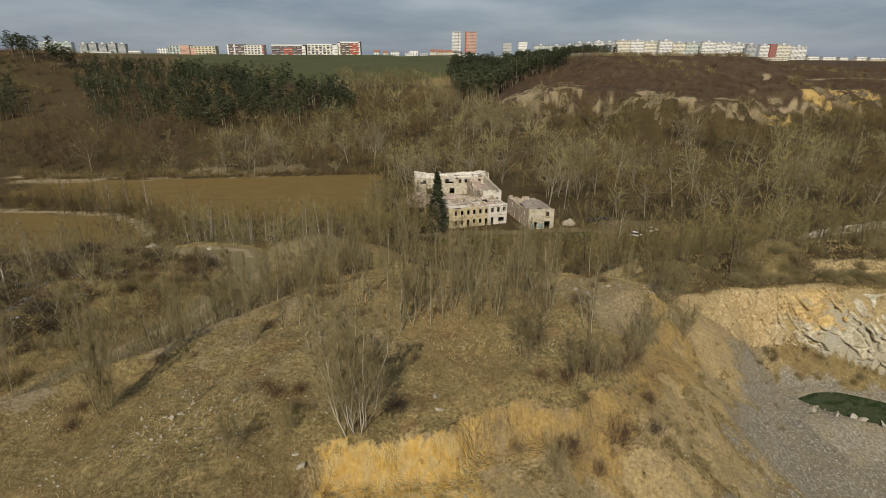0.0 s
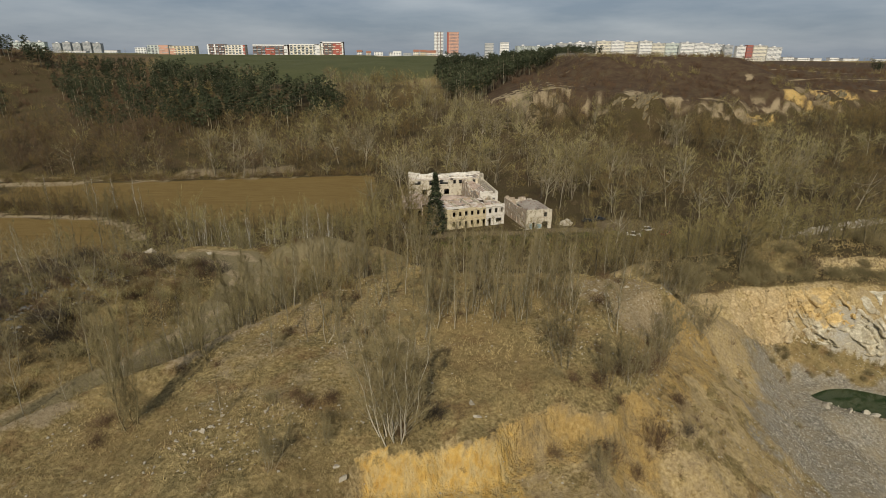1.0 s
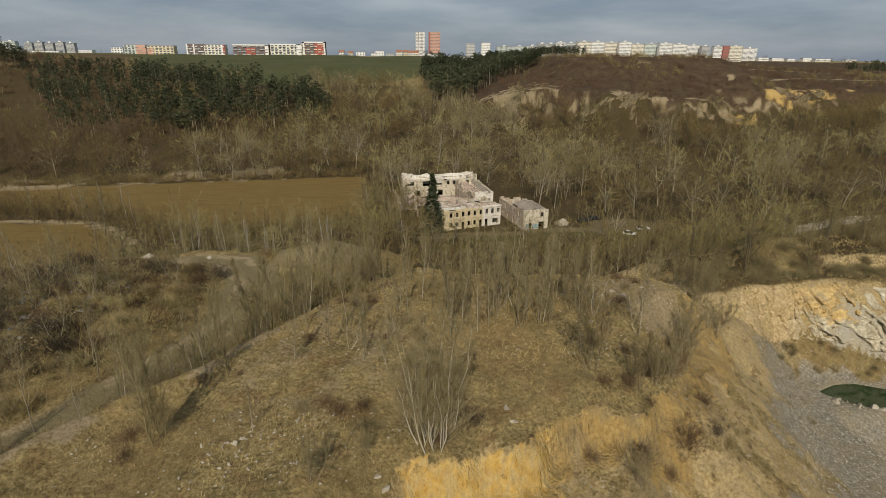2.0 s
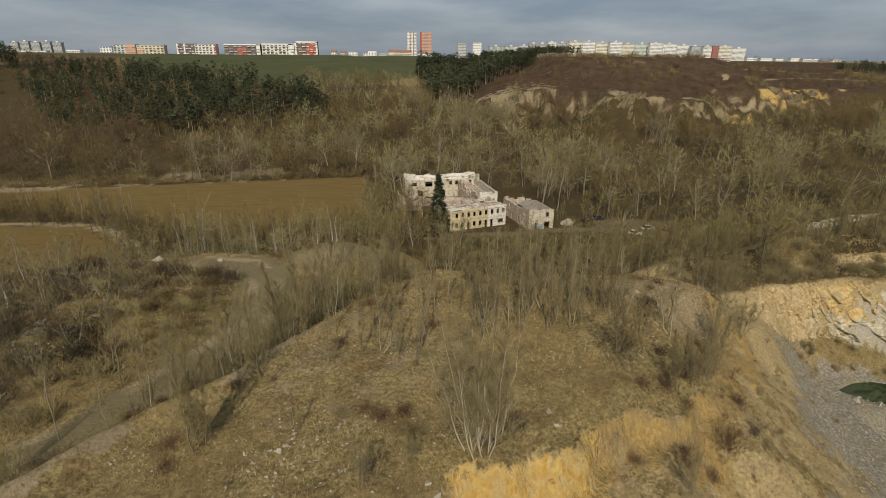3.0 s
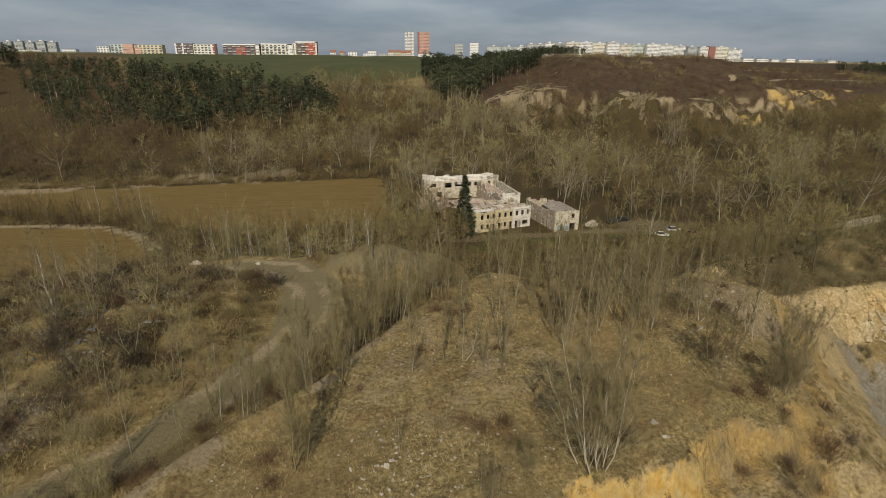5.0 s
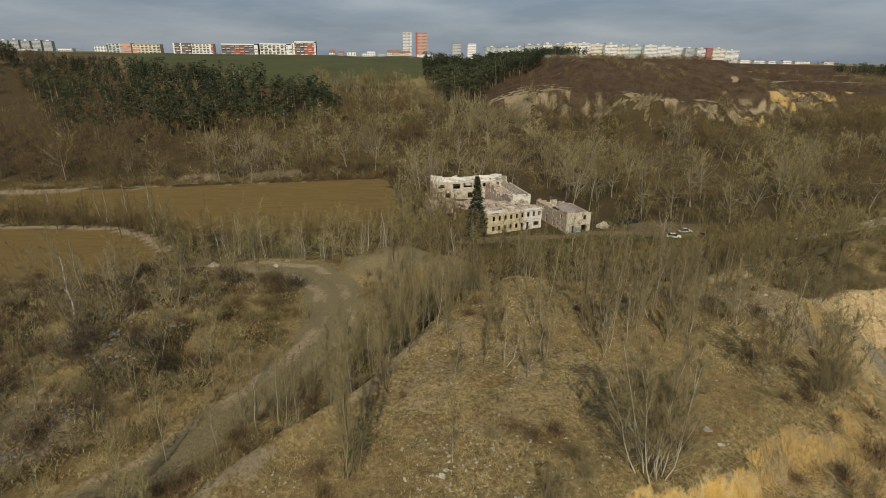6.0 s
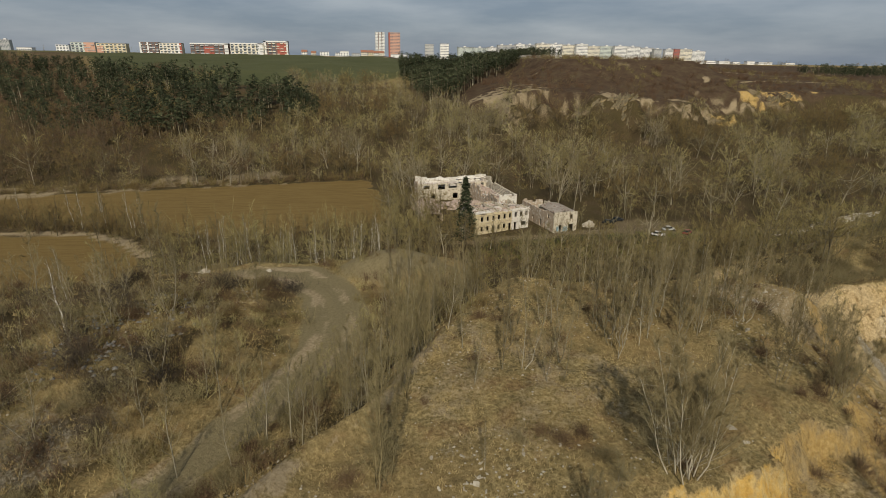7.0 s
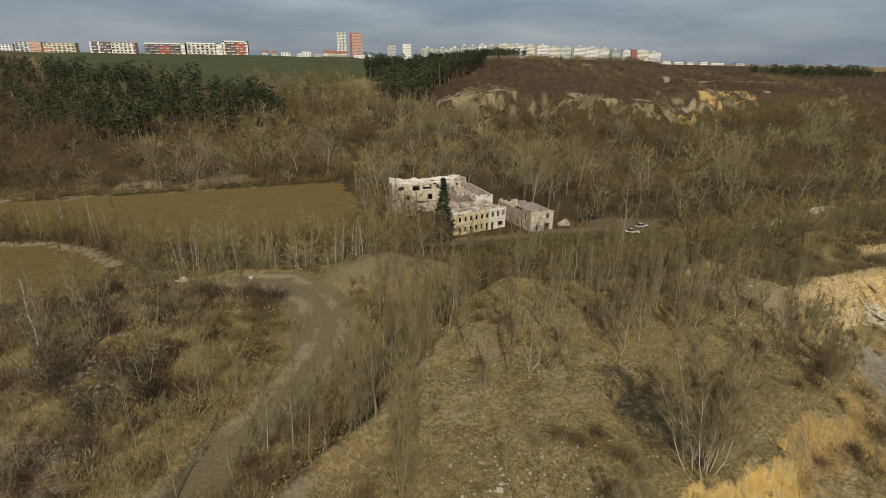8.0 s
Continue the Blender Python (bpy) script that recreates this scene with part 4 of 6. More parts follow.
for i in range(9):
    for j in range(5):
        if (i, j) in ((3, 3), (4, 3), (6, 4), (7, 2), (2, 4), (7, 3), (8, 4)):
            continue
        x0, y0 = 0.5 + i * (L0 - 1.0) / 9, 0.66 + j * (DEPTH0 - 0.8) / 5
        z0 = 5.95 + r.uniform(-0.12, 0.1) - (0.5 if j == 3 else 0)
        add_box(slab, x0, y0, z0, x0 + (L0 - 1.0) / 9 - 0.03, y0 + (DEPTH0 - 0.8) / 5 - 0.03, z0 + 0.25)
part("roof_slab", slab, SLAB, house, "broken pale roof slab strewn with brick rubble")
for k, u in enumerate((4.6, 9.4, 13.6, 17.2)):
    ruin_wall(house, "partition_wall", (u, 0.9), (u, DEPTH0 - 0.3), 0.9, PLASTER, [], 0.7, 30 + k, 0.25, z=6.15)
part("parapet", box(0.0, 0.13, 6.62, 6.2, 2.4, 6.86, 0.03), WHITE_PLASTER, house, "white slab along the roof edge")
for k in range(9):
    ob = part("rubble_mound", heap(k, r.uniform(0.8, 2.0), r.uniform(0.6, 1.4), r.uniform(0.3, 0.7)), RUBBLE, house)
    ob.location = (r.uniform(2, L0 - 2), r.uniform(3, DEPTH0 - 1.2), 6.18)
for k in range(6):
    ob = part("roof_beam", box(-1.9, -0.09, -0.1, 1.9, 0.09, 0.1), TIMBER, house)
    ob.matrix_local = pose(r.uniform(5, L0 - 2), r.uniform(4, DEPTH0 - 1), 6.6, r.uniform(-10, 10), r.uniform(-16, 16), r.uniform(0, 180))

# right-hand gable with the remains of its truss, and the wing behind it
wing = thing("ruined_wing", pose(20.7, 181.5, base0, 0, 0, 98), "ruined side wing with broken roof trusses and rubble", "ruin")
ruin_wall(wing, "gable_wall", (0.2, 0), (0.2, 6.5), 8.2, WHITE_PLASTER, [(1.0, 4.4, 1.9, 5.8), (3.6, 4.4, 4.5, 5.8)], 1.4, 8, label="white gable wall, broken off")
ruin_wall(wing, "side_wall", (0.1, 0), (30, 0), 8.0, PLASTER, [(k * 3.1 + 2.0, 4.2, k * 3.1 + 3.1, 5.8) for k in range(8)], 2.4, 9)
ruin_wall(wing, "side_wall", (0.4, 6.5), (28, 6.5), 7.2, PINK_PLASTER, [(k * 3.1 + 2.0, 4.0, k * 3.1 + 3.1, 5.6) for k in range(8)], 2.6, 10)
part("floor_slab", box(0.7, 0.5, 4.6, 29, 6.4, 4.85), SLAB, wing)
for k in range(4):
    x = 1.4 + k * 1.9
    for y0, y1, z0, z1 in ((0.4, 3.2, 7.2, 9.1), (6.1, 3.4, 7.2, 9.1)):
        ob = part("truss_rafter", box(0, -0.08, -0.1, math.hypot(y1 - y0, z1 - z0), 0.08, 0.1), TIMBER, wing)
        ob.matrix_local = pose(x, y0, z0, 0, 0, 90 if y1 > y0 else -90) @ pose(0, 0, 0, 0, -math.degrees(math.atan2(z1 - z0, abs(y1 - y0))), 0)
for k in range(10):
    ob = part("rubble_mound", heap(20 + k, r.uniform(1.0, 2.4), r.uniform(0.8, 1.6), r.uniform(0.4, 1.0)), RUBBLE, wing)
    ob.location = (r.uniform(2, 27), r.uniform(1.4, 5.4), 4.85)

# back wing across the yard
back = thing("ruined_back_wing", pose(-11.0, 205.8, base0, 0, 0, 7), "ruined back wing, pale plaster, collapsed roof and dark openings", "ruin")
holes = [(2.2, 4.6, 4.6, 6.0), (8.0, 4.2, 10.8, 6.2), (12.2, 4.6, 15.6, 6.3), (17.6, 4.7, 18.7, 6.2), (20.0, 4.7, 21.1, 6.2), (25.5, 4.2, 26.6, 6.2), (5, 0.4, 7, 2.6), (14, 0.4, 16, 2.6), (21, 0.4, 23, 2.6)]
ruin_wall(back, "front_wall", (0, 0), (30, 0), 6.9, PLASTER, holes, 0.7, 12)
ruin_wall(back, "rear_wall", (0.4, 6), (29.6, 6), 8.6, WHITE_PLASTER, [(9.5, 6.9, 12.5, 7.9), (19, 6.9, 20.5, 7.8)], 1.1, 13, label="white upper rear wall with sagging top")
ruin_wall(back, "end_wall", (0.42, 0.5), (0.42, 5.9), 7.6, PINK_PLASTER, [], 1.8, 14)
ruin_wall(back, "end_wall", (30, 0.5), (30, 5.9), 8.2, PLASTER, [(2, 4.6, 3.2, 6)], 1.4, 15)
part("floor_slab", box(0.5, 0.5, 3.6, 29.5, 5.9, 3.8), SHADE_PAINT, back)
part("roof_slab", box(0.5, 0.5, 6.3, 16.5, 3.1, 6.5), SLAB, back)
part("roof_slab", box(18, 0.5, 6.25, 29.0, 5.6, 6.45), SLAB, back)
part("vault", heap(77, 5.2, 1.8, 1.3), WHITE_PLASTER, back, "pale sagging roof skin").location = (8.5, 4.2, 6.6)
part("vault", heap(78, 5.6, 1.9, 1.5), WHITE_PLASTER, back, "pale sagging roof skin").location = (21.5, 4.0, 6.6)
part("rubble_mound", heap(40, 7, 4.2, 2.6), RUBBLE, back).location = (3, -9, 0)
part("rubble_mound", heap(41, 9, 5, 2.2), RUBBLE, back).location = (16, -10, 0)
for k in range(5):
    ob = part("roof_beam", box(-2.2, -0.09, -0.1, 2.2, 0.09, 0.1), TIMBER, back)
    ob.matrix_local = pose(25 + r.uniform(-3, 3), 2 + r.uniform(-1, 2), 7.2, r.uniform(-10, 10), r.uniform(-25, 25), r.uniform(0, 180))
west = thing("ruined_shed", pose(-11.5, 178.5, base0, 0, 0, 95), "low collapsed brick shed with rubble and a fallen roof", "ruin")
ruin_wall(west, "side_wall", (0, 0), (25, 0), 3.6, PINK_PLASTER, [(4, 1, 5.2, 3), (11, 1, 12.2, 3)], 2.8, 16)
ruin_wall(west, "side_wall", (0, -6), (25, -6), 3.4, PINK_PLASTER, [(3, 1, 4.2, 3), (9, 1, 10.2, 3), (16, 1, 17.2, 3)], 2.8, 17)
part("fallen_roof", box(1, -5.5, 2.3, 22, -0.1, 2.5), RUBBLE, west)
part("rubble_mound", heap(44, 6, 3, 1.6), RUBBLE, west).location = (9, -3, 2.5)

# annex, nearer to the lane
AX0, AX1 = Vector((27.6, 162.3)), Vector((36.1, 164.2))
turn1 = math.degrees(math.atan2(AX1.y - AX0.y, AX1.x - AX0.x))
W1 = (AX1 - AX0).length
annex = thing("ruined_annex", pose(AX0.x, AX0.y, base0, 0, 0, turn1), "roofless two-storey annex of pale peeling plaster beside the lane", "ruin")
w = ruin_wall(annex, "front_wall", (0, 0), (W1, 0), 6.6, PLASTER, [(5.9, 4.0, 7.0, 5.5), (5.4, 0.0, 7.4, 2.4), (2.0, 0.0, 3.0, 2.3)], 0.6, 21)
part("graffiti", box(1.0, -0.02, 0.3, 1.9, -0.004, 2.0), GRAFFITI, w)
part("graffiti", box(3.2, -0.02, 0.3, 5.2, -0.004, 1.7), GRAFFITI, w)
ruin_wall(annex, "side_wall", (0.45, 0.47), (0.45, 20.5), 6.3, PINK_PLASTER, [(2.6, 3.8, 3.7, 5.2), (7.0, 0.3, 8.2, 2.4), (12.0, 0.3, 13.0, 2.4), (14.0, 3.8, 15.0, 5.2), (4.4, 0.0, 5.4, 2.2)], 0.7, 22, label="bare pinkish side wall with ragged top")
ruin_wall(annex, "side_wall", (W1, 0.47), (W1, 19.5), 6.0, PLASTER, [(4, 3.8, 5, 5.2), (9, 3.8, 10, 5.2)], 1.2, 23)
ruin_wall(annex, "rear_wall", (0.5, 20.1), (W1 - 0.5, 20.1), 6.2, PINK_PLASTER, [], 1.4, 24)
ruin_wall(annex, "cross_wall", (0.5, 10.5), (W1 - 0.5, 10.5), 6.7, PLASTER, [], 0.8, 25)
part("floor_slab", box(0.5, 0.5, 3.0, W1 - 0.5, 20, 3.2), SHADE_PAINT, annex)
bm = bmesh.new()
vs = [bm.verts.new(p) for p in ((0.1, 0.1, 6.35), (W1 * 0.45, 0.6, 6.75), (W1 - 0.3, 0.7, 6.2), (W1 - 0.4, 9.9, 6.45), (W1 * 0.5, 10.2, 7.35), (0.2, 9.6, 6.6))]
for f in ((0, 1, 4, 5), (1, 2, 3, 4)):
    bm.faces.new([vs[i] for i in f])
bmesh.ops.solidify(bm, geom=list(bm.faces), thickness=0.22)
part("roof_slab", bm, SLAB, annex, "pale sagging roof slab")
for k in range(5):
    part("rubble_mound", heap(60 + k, r.uniform(1.0, 2.0), r.uniform(0.8, 1.6), r.uniform(0.5, 1.0)), RUBBLE, annex).location = (r.uniform(2, W1 - 2), 12 + k * 1.6, 3.2)
part("rubble_mound", heap(70, 2.0, 1.6, 1.7), STONE, thing("rubble_pile", pose(42.0, 168, base0), "pale heap of demolition rubble beside the annex", "rubble"), "")


# ---- the housing estate on the skyline ----
def painted(name, colour, rough=0.8):
    c = tuple(0.93 * v for v in colour)
    return mottled(name, c, colour, 0.12, 1.2, rough, 0.01)


WHITE_WALL = painted("white_render", (0.78, 0.78, 0.75))
CREAM_WALL = painted("cream_render", (0.74, 0.70, 0.58))
PALE_GREEN = painted("pale_green_render", (0.58, 0.64, 0.59))
GREY_WALL = painted("grey_render", (0.48, 0.49, 0.48))
RED_WALL = painted("red_render", (0.40, 0.13, 0.10))
PINK_WALL = painted("salmon_render", (0.60, 0.36, 0.27))
DARK_WALL = painted("dark_render", (0.20, 0.14, 0.12))
YELLOW_WALL = painted("yellow_render", (0.68, 0.60, 0.41))
BLUE_ROOF = painted("blue_roof", (0.08, 0.20, 0.50))
ROOF_GREY = painted("flat_roof", (0.30, 0.29, 0.28))
RED_ROOF = painted("tile_roof", (0.30, 0.15, 0.10))
# glass colour lightened to grey, standing in for haze over the distance
PANE, nodes, links, b = material("hazed_window_glass", 0.15)
b.inputs["Base Color"].default_value = (0.13, 0.15, 0.17, 1)
b.inputs["Specular IOR Level"].default_value = 0.5
window_meshes = {}


def window_mesh(w, h):
    key = (round(w, 2), round(h, 2))
    if key not in window_meshes:
        me = bpy.data.meshes.new("window")
        bm = box(-w / 2, -0.08, 0, w / 2, -0.004, h)
        bm.to_mesh(me)
        bm.free()
        me.materials.append(PANE)
        window_meshes[key] = me
    return window_meshes[key]


def block(name, x, y, z, w, d, h, turn, wall, label, storeys=5, bays=5, accents=(), balcony=None, penthouse=False, windows=True, rows=False, group="", roof=ROOF_GREY):
    """A block of flats seen from its long front (at y=0 of its own metres, x from -w/2 to w/2)."""
    ob = thing(name, pose(x, y, z - 2.5, 0, 0, turn), label, "building", group)
    part("wall", box(-w / 2, 0, 0, w / 2, d, h + 2.5, 0.1), wall, ob)
    part("roof", box(-w / 2 - 0.3, -0.3, h + 2.504, w / 2 + 0.3, d + 0.3, h + 2.95), roof, ob)
    s = h / storeys
    for x0, x1, z0, z1, mat in accents:
        part("facade_panel", box(-w / 2 + x0 * w, -0.5, 2.5 + z0 * h, -w / 2 + x1 * w, -0.004, 2.5 + z1 * h), mat, ob)
    if rows:
        for k in range(storeys):
            strip = bmesh.new()
            n = max(3, int(w / 3.2))
            for i in range(n):
                u = -w / 2 + (i + 0.5) * w / n
                add_box(strip, u - w / n * 0.36, -0.08, 2.5 + k * s + 0.75, u + w / n * 0.36, -0.005, 2.5 + k * s + 2.35)
            tagged(part("glazing_band", strip, PANE, ob), kind="stuff")
    elif windows:
        for k in range(storeys):
            for i in range(bays):
                win = part("window", window_mesh(w / bays * 0.55, s * 0.55), None, ob)
                win.location = (-w / 2 + (i + 0.5) * w / bays, 0, 2.5 + k * s + s * 0.25)
    if balcony:
        for k in range(1, storeys):
            for i in range(bays):
                if (i + k) % 3 != 2:
                    u = -w / 2 + (i + 0.5) * w / bays
                    part("balcony", box(u - w / bays * 0.4, -1.5, 2.5 + k * s - 0.15, u + w / bays * 0.4, -0.09, 2.5 + k * s + 0.95), balcony, ob)
    if penthouse:
        for i in range(max(1, int(w / 22))):
            u = -w / 2 + (i + 0.5) * w / max(1, int(w / 22))
            part("lift_house", box(u - 3, d * 0.3, h + 2.96, u + 3, d * 0.7, h + 5.8), WHITE_WALL, ob)
    return ob


CITY = "housing estate on the plateau"


def skyline(name, tan0, tan1, top, foot, y, wall, label, d=14, turn=0, **kw):
    """A block by its bearing: tangents of the angles to its two ends seen from the plan's origin, and its heights."""
    x0, x1 = tan0 * y, tan1 * y
    return block(name, (x0 + x1) / 2, y, foot, (x1 - x0), d, top - foot, turn, wall, label, group=CITY, **kw)


WIN = dict(rows=True)
# far prefab slabs to the west
skyline("prefab_slab", -0.712, -0.655, 81, 50, 1500, PALE_GREEN, "long pale green prefab slab block on the skyline", storeys=9, penthouse=True, **WIN)
for k in range(5):
    t0 = -0.642 + 0.017 * k
    skyline("prefab_block", t0, t0 + 0.0135, 80 + 2 * (k % 2), 50, 1600, GREY_WALL, "grey prefab tower block on the skyline", storeys=10, penthouse=True, **WIN)
skyline("low_hall", -0.632, -0.588, 58, 49, 1300, WHITE_WALL, "low white hall with a flat roof", storeys=2, **WIN)
skyline("low_hall", -0.557, -0.535, 60, 50, 1250, WHITE_WALL, "low white hall with a flat roof", storeys=2, **WIN)
# new flats above the green field
skyline("blue_roofed_hall", -0.505, -0.486, 64, 49, 1000, WHITE_WALL, "white block with a blue roof", storeys=4, bays=4, roof=BLUE_ROOF)
skyline("apartment_block", -0.484, -0.448, 67, 48, 965, PALE_GREEN, "cream and salmon apartment block with balconies", storeys=5, bays=6, accents=[(0.55, 1.0, 0, 1, PINK_WALL)], balcony=GREY_WALL)
skyline("apartment_block", -0.446, -0.402, 66, 48, 955, YELLOW_WALL, "yellow apartment block with a salmon corner", storeys=5, bays=7, accents=[(0.0, 0.22, 0, 0.8, PINK_WALL)], balcony=CREAM_WALL)
skyline("apartment_block", -0.381, -0.352, 69, 49.5, 960, DARK_WALL, "dark apartment block with white frames and balconies", storeys=5, bays=6, accents=[(0.0, 0.08, 0, 1, WHITE_WALL), (0.4, 0.48, 0, 1, WHITE_WALL)], balcony=WHITE_WALL)
skyline("apartment_block", -0.3515, -0.3165, 68, 49.5, 950, CREAM_WALL, "cream apartment block with a dark red end", storeys=5, bays=6, accents=[(0.82, 0.9, 0, 1, WHITE_WALL), (0.9, 1.0, 0, 1.0, RED_WALL)], balcony=WHITE_WALL)
skyline("apartment_block", -0.303, -0.243, 68.8, 49.5, 958, DARK_WALL, "dark and red apartment block framed in white", storeys=5, bays=8, accents=[(0.0, 1.0, 0.93, 1.02, WHITE_WALL), (0.35, 0.62, 0, 0.75, RED_WALL), (0.9, 1.0, 0, 1, WHITE_WALL)], balcony=GREY_WALL)
skyline("apartment_block", -0.240, -0.186, 70, 49.5, 955, CREAM_WALL, "cream apartment block with white pillars", storeys=5, bays=8, accents=[(0.0, 1.0, 0.93, 1.02, WHITE_WALL), (0.82, 0.97, 0, 1, WHITE_WALL)], balcony=GREY_WALL)
skyline("apartment_block", -0.1855, -0.146, 74, 50, 960, DARK_WALL, "tall-framed apartment block in white and red", storeys=6, bays=6, accents=[(0.0, 1.0, 0.93, 1.02, WHITE_WALL), (0.93, 1.0, 0, 1, WHITE_WALL), (0.55, 0.93, 0, 0.9, RED_WALL), (0.0, 0.1, 0, 1, WHITE_WALL)], balcony=CREAM_WALL)


def villa(x, y, z, w, d, h, turn, wall, roof, label, gable=True):
    ob = thing("family_house", pose(x, y, z - 1, 0, 0, turn), label, "house", "family houses at the field's edge")
    part("wall", box(-w / 2, 0, 0, w / 2, d, h + 1), wall, ob)
    bm = bmesh.new()
    if gable:
        pts = [(-w / 2 - 0.4, -0.5, h + 1.01), (w / 2 + 0.4, -0.5, h + 1.01), (w / 2 + 0.4, d + 0.5, h + 1.01), (-w / 2 - 0.4, d + 0.5, h + 1.01), (-w / 2 - 0.4, d / 2, h + 1 + d * 0.42), (w / 2 + 0.4, d / 2, h + 1 + d * 0.42)]
        vs = [bm.verts.new(p) for p in pts]
        for f in ((0, 1, 5, 4), (2, 3, 4, 5), (0, 4, 3), (1, 2, 5), (0, 3, 2, 1)):
            bm.faces.new([vs[i] for i in f])
        part("roof", bm, roof, ob)
    else:
        bm.free()
        part("roof", box(-w / 2 - 0.3, -0.3, h + 1.01, w / 2 + 0.3, d + 0.3, h + 1.4), roof, ob)
    for i in range(3):
        part("window", window_mesh(1.8, 1.5), None, ob).location = (-w / 2 + (i + 0.5) * w / 3, 0, 1 + 1.0)
        if h > 4.5:
            part("window", window_mesh(1.8, 1.5), None, ob).location = (-w / 2 + (i + 0.5) * w / 3, 0, 1 + 3.8)


for t0, y, w, h, wall, gable in ((-0.118, 1010, 9, 5.5, WHITE_WALL, True), (-0.102, 1030, 8, 4, CREAM_WALL, True), (-0.085, 985, 15, 6, WHITE_WALL, False), (-0.062, 1000, 9, 5.5, WHITE_WALL, False),
                                 (-0.052, 960, 14, 8, WHITE_WALL, False), (-0.034, 930, 13, 4, GREY_WALL, False), (-0.018, 980, 10, 5.5, CREAM_WALL, True), (-0.006, 990, 10, 5.5, YELLOW_WALL, True),
                                 (0.004, 1000, 9, 5, WHITE_WALL, True), (0.045, 1020, 30, 7, WHITE_WALL, False), (0.075, 1010, 14, 6, WHITE_WALL, False), (0.100, 1050, 20, 6, WHITE_WALL, False), (0.012, 970, 9, 4.5, CREAM_WALL, True)):
    villa(t0 * y, y, ground_at(t0 * y, y), w, 9, h, 0, wall, RED_ROOF if gable else ROOF_GREY, "small detached house with a %s roof" % ("tiled gable" if gable else "flat"), gable)
# two tower blocks and the prefab wall to the east
skyline("tower_block", 0.0155, 0.0315, 117, 52, 1600, WHITE_WALL, "white tower block with dark window bands", storeys=17, d=20, accents=[(0.3, 0.36, 0, 1, DARK_WALL), (0.66, 0.72, 0, 1, DARK_WALL)], **WIN)
skyline("tower_block", 0.0385, 0.0585, 117, 52, 1600, PINK_WALL, "brick-red tower block on the skyline", storeys=17, d=20, accents=[(0.0, 0.12, 0, 1, RED_WALL)], **WIN)
skyline("office_block", 0.106, 0.121, 95, 52, 1900, GREY_WALL, "distant grey office block, many storeys", storeys=9, **WIN)
skyline("office_block", 0.133, 0.1485, 98, 52, 1900, WHITE_WALL, "distant white office block, many storeys", storeys=9, **WIN)
east = [(0.160, 0.186, 80, PALE_GREEN), (0.187, 0.2145, 80, PALE_GREEN), (0.215, 0.232, 82, WHITE_WALL), (0.233, 0.2655, 87, GREY_WALL), (0.2665, 0.283, 91, WHITE_WALL), (0.284, 0.304, 90, GREY_WALL),
        (0.305, 0.330, 93, CREAM_WALL), (0.331, 0.3545, 93.5, WHITE_WALL), (0.3555, 0.381, 92, CREAM_WALL), (0.382, 0.4045, 93.5, WHITE_WALL), (0.4055, 0.428, 89, CREAM_WALL), (0.429, 0.456, 90, PALE_GREEN),
        (0.457, 0.481, 91, WHITE_WALL), (0.482, 0.508, 90, WHITE_WALL), (0.509, 0.536, 88, WHITE_WALL), (0.537, 0.5525, 85, GREY_WALL)]
for k, (t0, t1, top, wall) in enumerate(east):
    skyline("prefab_slab", t0, t1, top, 48, 1490 + 12 * (k % 3), wall, "long prefab slab block in %s" % {PALE_GREEN: "pale green", WHITE_WALL: "white", GREY_WALL: "grey", CREAM_WALL: "cream"}[wall], storeys=12, penthouse=True, **WIN)
skyline("prefab_slab", 0.560, 0.5775, 84, 46, 1480, WHITE_WALL, "white prefab slab with loggias", storeys=11, penthouse=True, **WIN)
skyline("prefab_slab", 0.578, 0.589, 86, 46, 1475, RED_WALL, "prefab block painted red", storeys=11, **WIN)
skyline("prefab_slab", 0.590, 0.615, 85, 46, 1480, CREAM_WALL, "cream prefab slab with loggias", storeys=11, penthouse=True, **WIN)
skyline("prefab_slab", 0.616, 0.643, 81, 46, 1490, WHITE_WALL, "white prefab slab with loggias", storeys=11, penthouse=True, **WIN)
skyline("low_hall", 0.552, 0.613, 53, 44, 1150, CREAM_WALL, "low cream hall with a row of windows", storeys=2, **WIN)
for t0, t1, top in ((0.648, 0.668, 56), (0.675, 0.698, 55), (0.705, 0.72, 54), (0.735, 0.752, 56), (0.76, 0.79, 54), (0.82, 0.84, 53)):
    skyline("low_hall", t0, t1, top, 44, 1450, WHITE_WALL, "low white commercial building far off", storeys=2, **WIN)


# ---- woods: too many trees to count ----
def far_tree(seed, h, **kw):
    w, t = bare_tree(seed, h, **kw)
    return [(*w, 0), (*t, 1)]


far_protos = [far_tree(100 + i, 11 + (i % 4) * 1.2, stems=1 + (i % 3 == 2), limbs=8, subs=1, twigs=11, reach=0.42 + 0.05 * (i % 3), rise=30 + 6 * (i % 3), width=0.075, sides=3, low=0.12, twig_len=1.35, radius=0.085, bends=2, loose=0.95) for i in range(8)]
mid_protos = [far_tree(140 + i, 9.5 + (i % 3) * 1.2, stems=1 + (i % 4 == 3), limbs=11, subs=2, twigs=6, reach=0.26 + 0.04 * (i % 3), rise=48, width=0.05, bends=3, sides=3, low=0.15, twig_len=1.1, radius=0.085, loose=0.85) for i in range(6)]
broad_protos = []
for i in range(10):
    wd, tw = broad_tree(500 + i, 12.5 + (i % 3) * 1.2, boughs=6 + i % 3, forks=5, twigs=11, spread=0.26 + 0.04 * (i % 4), low=0.14 + 0.05 * (i % 3), width=0.078, twig_len=1.1, stems=1 + (i % 4 == 3))
    broad_protos.append([(*wd, 0), (*tw, 1)])
broad_protos += far_protos[:4]
